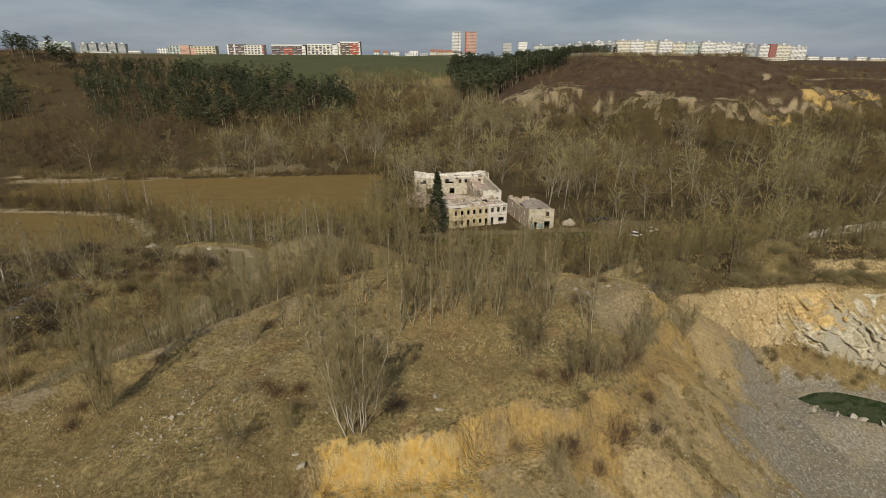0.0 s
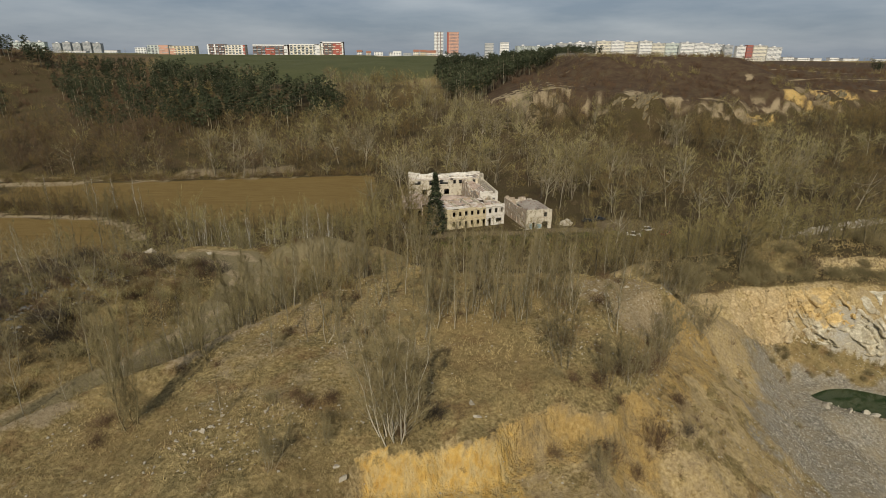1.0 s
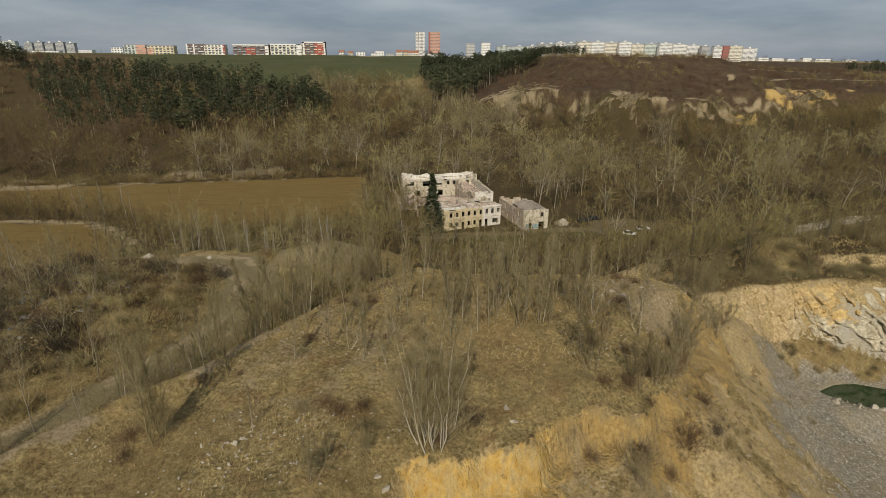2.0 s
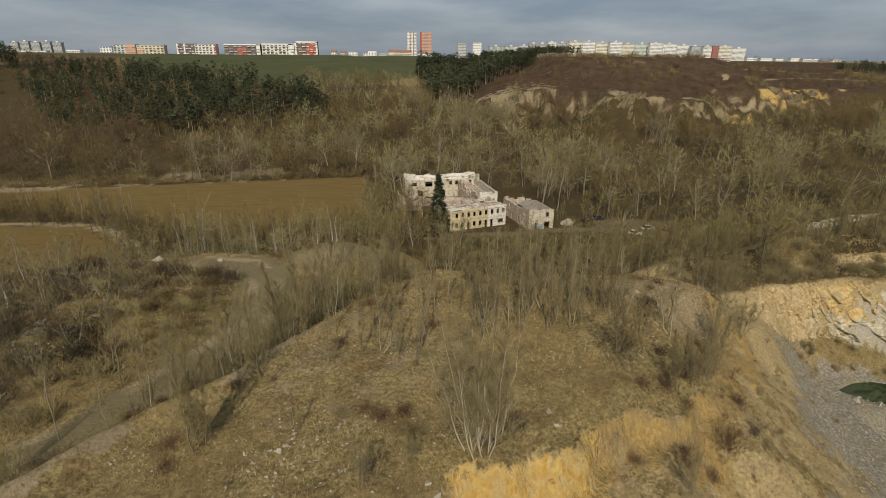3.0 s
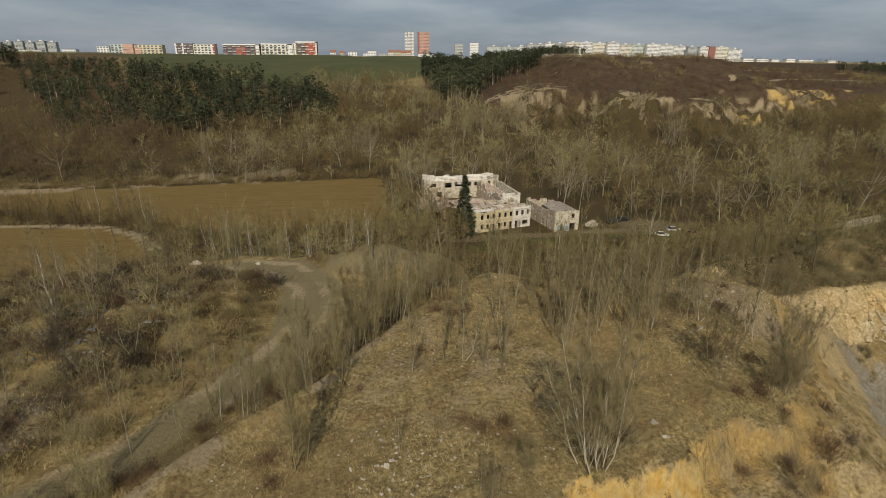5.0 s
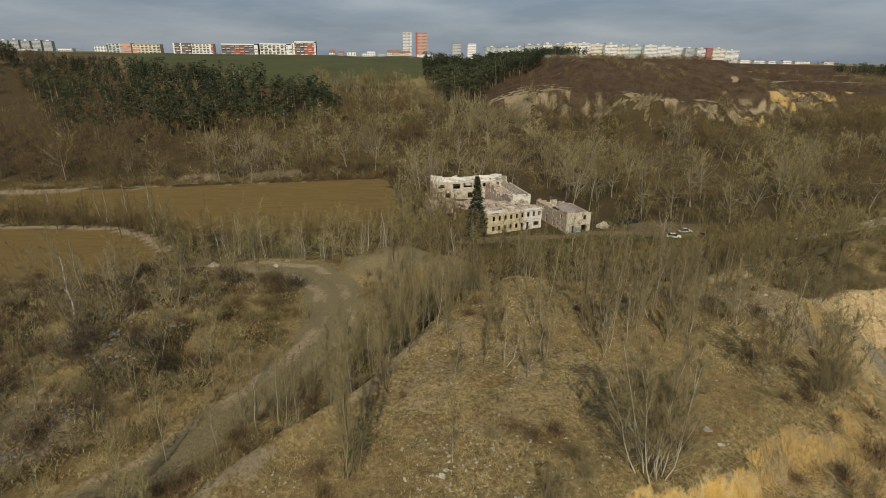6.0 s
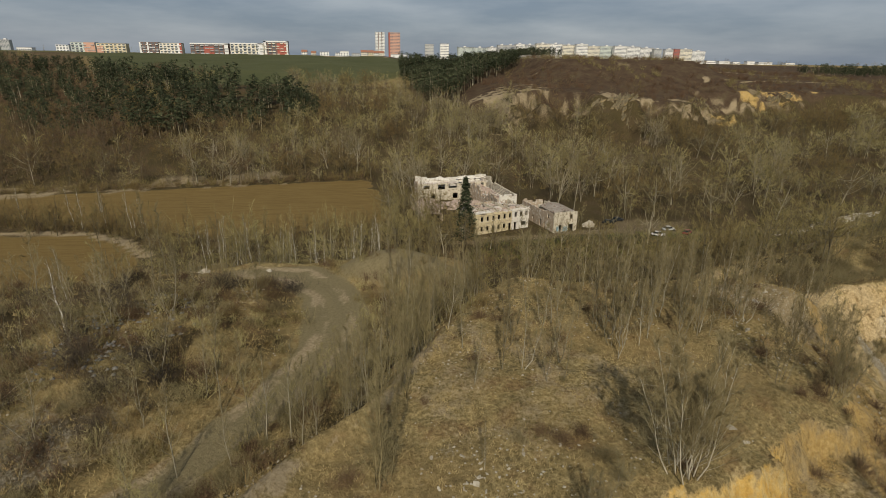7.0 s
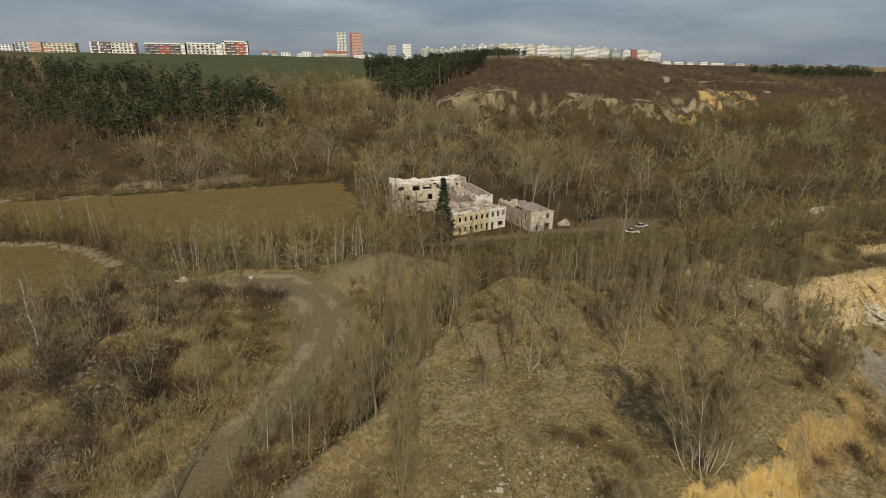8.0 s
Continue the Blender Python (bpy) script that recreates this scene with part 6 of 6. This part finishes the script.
bush("low_bush", 402, 1.8, 2.4, 150, RED_TWIG, "low reddish brown bush in dry grass", "low bushes", [(18.4, 44.5, 1.35), (12.5, 41.5, 0.9), (7, 41.2, 0.6), (23.5, 50.5, 0.8), (15.5, 41.5, 0.7), (16, 50, 0.9), (18, 51.5, 1.1), (20.2, 53.3, 1.0), (22, 55, 0.9), (13.3, 48.6, 0.8), (24, 57.5, 0.9), (10.5, 48, 0.6), (15, 53, 0.7)] + spots[:32])
bush("low_bush", 403, 2.0, 2.0, 150, TWIG, "low grey-brown bush in dry grass", "low bushes", spots[34:])
spots = []
while len(spots) < 150:
    x, y = rng.uniform(-115, -47), rng.uniform(44, 112)
    if float(near_line(np.array([x]), np.array([y]), ROAD)[0]) > 5.0:
        spots.append((x, y, rng.uniform(0.5, 1.2)))
verge = []
while len(verge) < 90:
    f = rng.uniform(0, 1)
    x, y = np.interp(f, [0, 0.5, 1], [-68, -52, -38]) + rng.normal(1.5, 2.0), np.interp(f, [0, 0.5, 1], [31, 48, 66]) + rng.normal(0, 1.6)
    if float(near_line(np.array([x]), np.array([y]), ROAD)[0]) > 2.9 and float(near_line(np.array([x]), np.array([y]), BANK)[0]) > 2.0:
        verge.append((x, y, rng.uniform(0.45, 1.05)))
bush("verge_bush", 407, 2.1, 2.6, 170, TWIG, "olive leafless bush on the road's verge", "bushes on the verge", verge[:50])
bush("verge_bush", 408, 1.8, 2.6, 170, RED_TWIG, "reddish leafless bush on the road's verge", "bushes on the verge", verge[50:])
bush("scrub_bush", 404, 2.2, 2.8, 170, TWIG, "grey-brown leafless scrub bush", "scrub on the terrace", spots[:80])
bush("scrub_bush", 405, 1.9, 2.8, 170, RED_TWIG, "reddish leafless scrub bush", "scrub on the terrace", spots[80:])
spots = [(rng.uniform(38, 110), rng.uniform(83, 100), rng.uniform(0.5, 1.1)) for _ in range(60)] + [(rng.uniform(40, 84), rng.uniform(82.6, 88), rng.uniform(0.3, 0.8)) for _ in range(80)]
for k in range(26):
    x = rng.uniform(50, 88)
    spots.append((x, np.interp(x, [48, 57, 64, 70, 77, 88], [70.5, 70.0, 69.8, 66.6, 61.5, 58.0]) + rng.uniform(2.2, 7.0), rng.uniform(0.22, 0.55)))
bush("brink_bush", 406, 2.4, 2.6, 170, TWIG, "leafless bush above the quarry wall", "bushes above the quarry", spots)

# ---- dry grass ----
def tuft_proto(seed):
    r_ = np.random.default_rng(seed)
    n = 7
    way = np.stack([r_.normal(0, 0.55, n), r_.normal(0, 0.55, n), np.ones(n)], 1)
    way /= np.linalg.norm(way, axis=1)[:, None]
    return [(*slivers(r_, r_.normal(0, 0.13, (n, 3)) * [1, 1, 0], way, r_.uniform(0.3, 0.7, n), np.full(n, 0.06)), 0)]


def grassy(x, y):
    s = np.hypot(height(x + 0.4, y) - height(x - 0.4, y), height(x, y + 0.4) - height(x, y - 0.4)) / 0.8
    k = (0.75 + 0.9 * fbm(x, y, 5, 3, 61)) * smooth(1.0, 0.65, s) * smooth(4, 9, outside(x, y, PIT)) * smooth(3.2, 4.6, near_line(x, y, ROAD) - 1.8 * smooth(66, 86, y))
    return np.clip(k, 0, 1)


g = np.concatenate([scatter(34000, -60, 36, 30, 86, grassy, 0.05, (0.35, 0.95)), scatter(9000, -115, -40, 42, 112, grassy, 0.05, (0.7, 1.4)), scatter(3000, 36, 110, 80, 102, grassy, 0.05, (0.7, 1.4))])
g[:, 5] = np.clip(0.5 + 0.9 * fbm(g[:, 0], g[:, 1], 6, 3, 62) + rng.normal(0, 0.15, len(g)), 0, 1)
grove("dry_grass", [tuft_proto(i) for i in range(6)], g, [DRY_GRASS], "tufts of dry straw-coloured grass over the spur", "grass")


def lane_side(x, y):
    return np.clip(0.5 + 1.4 * fbm(x, y, 8, 3, 78), 0, 1) * smooth(3, -2, outside(x, y, [(-4, 140), (45, 142), (84, 140), (80, 160), (30, 158), (0, 156)]))


gs = scatter(3600, -4, 84, 138, 160, lane_side, 0.05, (0.9, 1.8))
grove("fresh_grass", [tuft_proto(20 + i) for i in range(4)], gs, [SPROUT], "fresh green-yellow grass beside the lane", "grass")


# ---- stones ----
def stone_mesh(seed, flat=0.7):
    """An angular block: the hull of a few random corners, its edges knocked off."""
    r_ = np.random.default_rng(900 + seed)
    bm = bmesh.new()
    for p in r_.normal(0, 1, (9, 3)):
        p = p / np.linalg.norm(p) * r_.uniform(0.75, 1.05)
        bm.verts.new((p[0] * 0.55, p[1] * 0.42, p[2] * 0.32 * flat / 0.7))
    hull = bmesh.ops.convex_hull(bm, input=list(bm.verts))
    bmesh.ops.delete(bm, geom=[v for v in bm.verts if not v.link_faces], context="VERTS")
    bmesh.ops.bevel(bm, geom=list(bm.edges), offset=0.018, segments=1, affect="EDGES")
    me = bpy.data.meshes.new("stone")
    bm.to_mesh(me)
    bm.free()
    me.materials.append(STONE)
    return me


stone_meshes = [stone_mesh(i, 0.6 + 0.1 * (i % 4)) for i in range(7)]


def stone(x, y, size, label="pale angular limestone boulder lying in dry grass", group="boulders"):
    ob = new("boulder", stone_meshes[int(rng.integers(0, 7))])
    ob.matrix_world = pose(x, y, ground_at(x, y) + size * 0.12, rng.uniform(-20, 20), rng.uniform(-20, 20), rng.uniform(0, 360)) @ Matrix.Diagonal((size, size, size, 1))
    tagged(ob, label, "boulder", group)


for x, y, s in ((-0.6, 43.5, 1.1), (-24.7, 40.4, 0.9), (-24.3, 41.2, 0.7), (-20.0, 43.3, 0.7), (20.2, 67.1, 1.3), (12.6, 59.0, 1.1), (-0.2, 42.0, 1.0), (-11.8, 35.4, 1.0), (-12.4, 36.4, 0.8), (-62.6, 107.6, 2.4), (-51, 109, 1.4), (19, 68.5, 1.0), (24, 70, 1.1)):
    stone(x, y, s)
for k in range(14):
    stone(rng.normal(-23, 2.6), rng.normal(40.5, 2.0), rng.uniform(0.3, 0.62))
for k in range(110):
    cx, cy, sp = ((-24.5, 39.5, 2.4), (-21, 43, 6.0), (23, 71, 3.2), (-64, 94, 5.0))[k % 4]
    stone(cx + rng.normal(0, sp), cy + rng.normal(0, sp * 0.7), rng.uniform(0.14, 0.42))
for k in range(16):
    t = k / 15
    stone(np.interp(t, [0, 0.5, 1], [55.5, 62, 71]) + rng.normal(0, 0.5), np.interp(t, [0, 0.5, 1], [67.0, 63.6, 63.2]) + rng.normal(0, 0.4), rng.uniform(0.6, 1.7), "grey block of quarry stone at the pond's edge", "stones round the pond")


for k in range(34):
    stone(rng.uniform(44, 66), rng.uniform(40, 70), rng.uniform(0.3, 0.9), "grey block of quarry stone on the pit floor", "stones on the pit floor")


def chip(seed):
    r_ = np.random.default_rng(seed)
    v = np.array([[1, 0, 0], [-1, 0, 0], [0, 1, 0], [0, -1, 0], [0, 0, 1], [0, 0, -1]], float) * r_.uniform(0.6, 1.1, (6, 1)) * 0.5 * np.array([1, 0.85, 0.6])
    f = [(0, 2, 4), (2, 1, 4), (1, 3, 4), (3, 0, 4), (2, 0, 5), (1, 2, 5), (3, 1, 5), (0, 3, 5)]
    return [(v, f, 0)]


def stony(x, y):
    k = 0.03 + 0.7 * smooth(0.08, 0.38, fbm(x, y, 7, 3, 71)) + smooth(9, 3, np.hypot(x + 22, (y - 41) * 1.3)) + smooth(9, 4, np.hypot(x - 22, y - 70))
    return np.clip(k, 0, 1) * smooth(4.5, 6, near_line(x, y, ROAD))


c = np.concatenate([scatter(6000, -48, 34, 32, 84, stony, -0.03, (0.1, 0.45)), scatter(6500, 30, 90, 36, 76, lambda x, y: smooth(12, 2, outside(x, y, PIT)) * (1 - smooth(1, -0.5, outside(x, y, POND))), -0.03, (0.08, 0.4)), scatter(4200, -110, -40, 42, 110, stony, -0.03, (0.1, 0.6))])
grove("rubble", [chip(i) for i in range(5)], c, [STONE], "scattered pale stone chips and rubble", "rubble")
GREY_STONE = mottled("grey_spoil", (0.10, 0.098, 0.09), (0.27, 0.262, 0.24), 1.5, 9.0, 0.95, 0.08)
c = scatter(900, -84, -54, 70, 100, lambda x, y: smooth(14, 5, np.hypot(x + 67, y - 82) + 10 * fbm(x, y, 6, 3, 76)), -0.05, (0.25, 1.2))
grove("spoil_rocks", [chip(40 + i) for i in range(6)], c, [GREY_STONE], "blue-grey quarry blocks heaped on the spoil terrace", "rubble")

# ---- the rock wall of the pit: tilted slabs of bedded limestone ----
SLAB_ROCK, nodes, links, b = material("bedded_limestone", 0.95)
pos = nodes.new("ShaderNodeNewGeometry").outputs["Position"]
rnd = nodes.new("ShaderNodeObjectInfo").outputs["Random"]
tone = ramp(nodes, links, rnd, [(0.0, (0.33, 0.295, 0.215)), (0.5, (0.40, 0.36, 0.265)), (1.0, (0.36, 0.33, 0.25))])
fine = noise_node(nodes, links, 2.2, 8, 0.75, pos)
stain = noise_node(nodes, links, 0.16, 6, 0.65, pos)
high = nodes.new("ShaderNodeSeparateXYZ")
links.new(pos, high.inputs[0])
level = nodes.new("ShaderNodeMapRange")
level.inputs["From Min"].default_value, level.inputs["From Max"].default_value = 7.0, 17.0
links.new(high.outputs["Z"], level.inputs["Value"])
beds = nodes.new("ShaderNodeMath")
beds.operation = "ADD"
links.new(stain, beds.inputs[0]), links.new(level.outputs["Result"], beds.inputs[1])
pale = ramp(nodes, links, noise_node(nodes, links, 0.55, 7, 0.7, pos, (1.0, 1.0, 0.6)), [(0.42, (0, 0, 0)), (0.56, (0.85, 0.85, 0.85))])
tone = mix(nodes, links, pale, tone, ramp(nodes, links, fine, [(0.3, (0.40, 0.375, 0.30)), (0.7, (0.70, 0.66, 0.52))]))
here = nodes.new("ShaderNodeMapRange")
here.inputs["From Min"].default_value, here.inputs["From Max"].default_value = 69.0, 66.0
links.new(high.outputs["X"], here.inputs["Value"])
both = nodes.new("ShaderNodeMath")
both.operation = "MULTIPLY"
links.new(beds.outputs[0], both.inputs[0]), links.new(here.outputs["Result"], both.inputs[1])
iron = ramp(nodes, links, both.outputs[0], [(0.95, (0, 0, 0)), (1.1, (0.85, 0.85, 0.85))])
tone = mix(nodes, links, iron, tone, ramp(nodes, links, fine, [(0.3, (0.40, 0.265, 0.085)), (0.7, (0.62, 0.45, 0.19))]))
earth = ramp(nodes, links, noise_node(nodes, links, 0.5, 7, 0.7, pos), [(0.5, (0, 0, 0)), (0.62, (0.85, 0.85, 0.85))])
tone = mix(nodes, links, earth, tone, (0.34, 0.285, 0.185))
west_end = nodes.new("ShaderNodeMapRange")
west_end.inputs["From Min"].default_value, west_end.inputs["From Max"].default_value = 61.0, 53.0
links.new(high.outputs["X"], west_end.inputs["Value"])
tone = mix(nodes, links, west_end.outputs["Result"], tone, ramp(nodes, links, fine, [(0.3, (0.31, 0.235, 0.125)), (0.7, (0.50, 0.40, 0.235))]))
links.new(mix(nodes, links, 0.5, tone, ramp(nodes, links, fine, [(0.3, (0.2, 0.18, 0.15)), (0.7, (0.78, 0.75, 0.68))]), "OVERLAY"), b.inputs["Base Color"])
bump(nodes, links, b, fine, 0.9, 0.2)
face_root = thing("quarry_face", pose(60, 78, 0), "bedded cream and ochre limestone face of the quarry, cracked into tilted slabs", "rock face", kind="structure")
FOOT = [(41.5, 75.6), (47.5, 74.0), (51.5, 73.4), (57, 72.4), (64, 72.3), (70, 69.5), (77, 64.5), (90, 60.3), (104, 57.6)]
runs = [0.0]
for (ax, ay), (bx, by) in zip(FOOT, FOOT[1:]):
    runs.append(runs[-1] + math.hypot(bx - ax, by - ay))
S_ = np.arange(0.5, runs[-1] - 0.5, 0.14)
T_ = np.linspace(0, 1, 78)
fx_, fy_ = np.interp(S_, runs, [p[0] for p in FOOT]), np.interp(S_, runs, [p[1] for p in FOOT])
tx_, ty_ = np.gradient(fx_), np.gradient(fy_)
kernel = np.ones(41) / 41
tx_, ty_ = np.convolve(np.pad(tx_, 20, "edge"), kernel, "valid"), np.convolve(np.pad(ty_, 20, "edge"), kernel, "valid")
tl_ = np.hypot(tx_, ty_)
nx_, ny_ = -ty_ / tl_, tx_ / tl_
reach = np.arange(0, 17, 0.12)
prof = np.maximum.accumulate(height(fx_[:, None] + nx_[:, None] * reach, fy_[:, None] + ny_[:, None] * reach), axis=1)
low_, top_ = 2.4 + bench_height(fx_) + 2.4 * smooth(52, 46, fx_) + 0.9 * fbm(S_, S_ * 0, 6, 3, 80), np.minimum(prof[:, -1] - 0.35, 15.9 + 0.6 * fbm(S_, S_ * 0 + 9, 5, 3, 81))
zz_ = low_[:, None] + (top_ - low_)[:, None] * T_[None]
dd_ = np.stack([np.interp(zz_[i], prof[i], reach) for i in range(len(S_))])
# beds dip to the east; joints cut them into slabs of uneven length
ss_ = np.repeat(S_[:, None], len(T_), 1)
warp1, warp2 = 2.4 * fbm(ss_, zz_, 4.5, 4, 82), 2.2 * fbm(ss_, zz_, 5.5, 4, 83)
dip = radians(52)
along, across = ss_ * math.cos(dip) - zz_ * math.sin(dip) + warp1, ss_ * math.sin(dip) + zz_ * math.cos(dip) + warp2
across = across + 0.9 * np.sin(across * 0.9) + 0.35 * np.sin(across * 2.3 + 1)
bed = np.floor(across / 1.05)
joint = along / 2.3 + hashed(bed, bed * 0, 84) * 7
cell = np.floor(joint)
proud = (hashed(bed, cell, 85) - 0.4) * 0.42 + (hashed(bed, bed * 0 + 3, 86) - 0.5) * 0.3
gap = np.minimum(np.abs(across / 1.05 - bed - 0.5) * -1.05 + 0.525, (0.5 - np.abs(joint - cell - 0.5)) * 2.3)
broken = 0.55 + 0.45 * smooth(4, 16, ss_)
open_here = smooth(0.48, 0.66, hashed(bed, cell, 87) + 0.14 * broken) * broken
groove = 1.3 * smooth(0.22, 0.04, gap) * (0.10 + 0.90 * open_here)
out_ = 0.20 + 1.7 * proud * broken - groove + 0.34 * fbm(ss_, zz_, 0.8, 3, 88) + 0.9 * fbm(ss_, zz_, 4.0, 3, 89)
fade = smooth(0, 0.06, T_)[None] * smooth(1, 0.95, T_)[None] * smooth(0, 5, S_)[:, None]
out_ = out_ * fade - 0.5 * (1 - fade)
px_, py_ = fx_[:, None] + nx_[:, None] * (dd_ - out_), fy_[:, None] + ny_[:, None] * (dd_ - out_)
cols = len(T_)
i0 = (np.arange(len(S_) - 1)[:, None] * cols + np.arange(cols - 1)[None]).ravel()
tris = np.concatenate([np.stack([i0, i0 + cols, i0 + cols + 1], 1), np.stack([i0, i0 + cols + 1, i0 + 1], 1)])
wall_mesh_ = tri_mesh("rock_wall", np.stack([px_, py_, zz_ + 0.15 * out_], 2).reshape(-1, 3) - np.array([60, 78, 0]), tris, [SLAB_ROCK])
part("rock_wall", wall_mesh_, None, face_root)
slab_meshes = []
for i in range(8):
    bm = box(-0.5, -0.5, -0.5, 0.5, 0.5, 0.5)
    bmesh.ops.subdivide_edges(bm, edges=list(bm.edges), cuts=1, use_grid_fill=True)
    for v in bm.verts:
        q = v.co * 1.3
        v.co += Vector((noise.noise(q + Vector((i * 5.0, 0, 0))), noise.noise(q + Vector((0, i * 5.0, 0))), noise.noise(q + Vector((0, 0, i * 5.0))))) * 0.35
    me = bpy.data.meshes.new("rock_slab")
    bm.to_mesh(me)
    bm.free()
    me.materials.append(SLAB_ROCK)
    slab_meshes.append(me)
for k in range(46):
    i, j = int(rng.integers(110, len(S_) - 10)), int(rng.integers(3, 60))
    ob = part("rock_slab", slab_meshes[k % 8], None, face_root)
    yaw = math.degrees(math.atan2(ty_[i], tx_[i]))
    ob.matrix_world = pose(px_[i, j] + nx_[i] * 0.25, py_[i, j] + ny_[i] * 0.25, zz_[i, j], 0, 0, yaw) @ pose(0, 0, 0, rng.normal(-12, 5), 48 + rng.normal(0, 12), rng.normal(0, 10)) @ Matrix.Diagonal((rng.uniform(0.5, 1.6), rng.uniform(0.6, 0.9), rng.uniform(0.3, 0.7), 1))

# crags in the far bluffs
crag_mesh = []
for i in range(6):
    r_ = np.random.default_rng(950 + i)
    bm = bmesh.new()
    for p in r_.normal(0, 1, (16, 3)):
        p = p / np.linalg.norm(p) * r_.uniform(0.8, 1.1)
        bm.verts.new((p[0] * 0.42, p[1] * 0.36, p[2] * 0.62 + 0.35 * p[0]))
    bmesh.ops.convex_hull(bm, input=list(bm.verts))
    bmesh.ops.delete(bm, geom=[v for v in bm.verts if not v.link_faces], context="VERTS")
    bmesh.ops.bevel(bm, geom=list(bm.edges), offset=0.03, segments=1, affect="EDGES")
    me = bpy.data.meshes.new("crag")
    bm.to_mesh(me)
    bm.free()
    me.materials.append(DARK_ROCK)
    crag_mesh.append(me)
for x, y, reach_x, reach_y, count, tall in ((119, 308, 8.0, 7.0, 34, 5.5), (128, 316, 5.0, 4.0, 12, 4.5), (108, 313, 4.0, 3.0, 8, 3.5), (266, 366, 5.0, 3.0, 10, 4.5), (288, 380, 6.0, 3.0, 12, 5.5)):
    for n in range(count):
        cx, cy = x + rng.normal(0, 0.45) * reach_x, y + rng.normal(0, 0.45) * reach_y
        ob = new("crag", crag_mesh[n % 6])
        ob.matrix_world = pose(cx, cy, ground_at(cx, cy) + rng.uniform(-0.35, 0.05) * tall, rng.normal(0, 7), rng.normal(14, 7), rng.uniform(-40, 40)) @ Matrix.Diagonal((rng.uniform(2.2, 4.6), rng.uniform(2.5, 4.0), tall * rng.uniform(0.8, 1.5), 1))
        tagged(ob, "weathered grey-ochre rock crag jutting from the far bluff", "crag", "crags")

# ---- cars on the lane ----
CAR_GLASS, nodes, links, b = material("car_glass", 0.1)
b.inputs["Base Color"].default_value = (0.02, 0.025, 0.03, 1)
TYRE = mottled("tyre", (0.012, 0.012, 0.012), (0.03, 0.03, 0.03), 5, 40)


def car(x, y, turn, colour, label):
    mat, n_, l_, b_ = material("car_paint", 0.3)
    b_.inputs["Base Color"].default_value = (*colour, 1)
    b_.inputs["Coat Weight"].default_value = 0.5
    ob = thing("car", pose(x, y, ground_at(x, y), 0, 0, turn), label, "car", "parked cars")
    body = box(-2.1, -0.85, 0.3, 2.1, 0.85, 0.85, 0.12)
    part("body", body, mat, ob)
    cab = bmesh.new()
    vs = [cab.verts.new(p) for p in ((-1.7, -0.78, 0.85), (1.0, -0.78, 0.85), (1.0, 0.78, 0.85), (-1.7, 0.78, 0.85), (-1.2, -0.62, 1.42), (0.4, -0.62, 1.42), (0.4, 0.62, 1.42), (-1.2, 0.62, 1.42))]
    for f in ((0, 1, 5, 4), (1, 2, 6, 5), (2, 3, 7, 6), (3, 0, 4, 7), (4, 5, 6, 7)):
        cab.faces.new([vs[i] for i in f])
    part("cabin_glass", cab, CAR_GLASS, ob)
    part("roof", box(-1.15, -0.6, 1.424, 0.35, 0.6, 1.47, 0.02), mat, ob)
    for wx in (-1.3, 1.3):
        for wy in (-0.8, 0.8):
            bm = bmesh.new()
            bmesh.ops.create_cone(bm, cap_ends=True, segments=14, radius1=0.32, radius2=0.32, depth=0.2, matrix=Matrix.Rotation(radians(90), 4, "X"))
            part("wheel", bm, TYRE, ob).location = (wx, wy, 0.32)


car(60.0, 155.5, -20, (0.75, 0.75, 0.73), "white car parked on the lane")
car(50.0, 170.0, 15, (0.02, 0.02, 0.022), "black car parked beside the ruin")
car(54.5, 172.5, 10, (0.03, 0.03, 0.03), "black car parked beside the ruin")
car(70.5, 156.5, 35, (0.22, 0.05, 0.04), "dull red car parked among bushes")
car(66.5, 160.5, 5, (0.5, 0.5, 0.48), "pale grey car parked among bushes")

# ---- broken concrete wall along the lane ----
CONCRETE = mottled("old_concrete", (0.30, 0.275, 0.22), (0.55, 0.51, 0.43), 0.8, 7.0, 0.95, 0.04)
old_wall = thing("retaining_wall", pose(0, 0, 0), "cracked pale concrete retaining wall beside the lane", "wall")
line = [(98, 151.6), (106, 153.2), (124, 158.6), (142, 165), (158, 171)]
runs_ = [0.0]
for (ax, ay), (bx, by) in zip(line, line[1:]):
    runs_.append(runs_[-1] + math.hypot(bx - ax, by - ay))
place = 0.0
while place < runs_[-1] - 2.6:
    length = rng.uniform(1.6, 3.4)
    u0, u1 = place, min(place + length, runs_[-1])
    (x, y), (x1, y1) = [(np.interp(u, runs_, [p[0] for p in line]), np.interp(u, runs_, [p[1] for p in line])) for u in (u0, u1)]
    tall = np.interp(x, [98, 108, 116, 138, 150, 158], [0.4, 0.9, 2.3, 2.7, 1.5, 0.8]) * rng.uniform(0.86, 1.05)
    ob = part("wall_block", box(0, -0.3, -0.8, math.hypot(x1 - x, y1 - y) - rng.uniform(0.05, 0.25), 0.3, tall, 0.07), CONCRETE, old_wall)
    ob.matrix_world = pose(x, y, ground_at(x, y), rng.normal(0, 2.5), rng.normal(0, 1.5), math.degrees(math.atan2(y1 - y, x1 - x)) + rng.normal(0, 2))
    place = u1
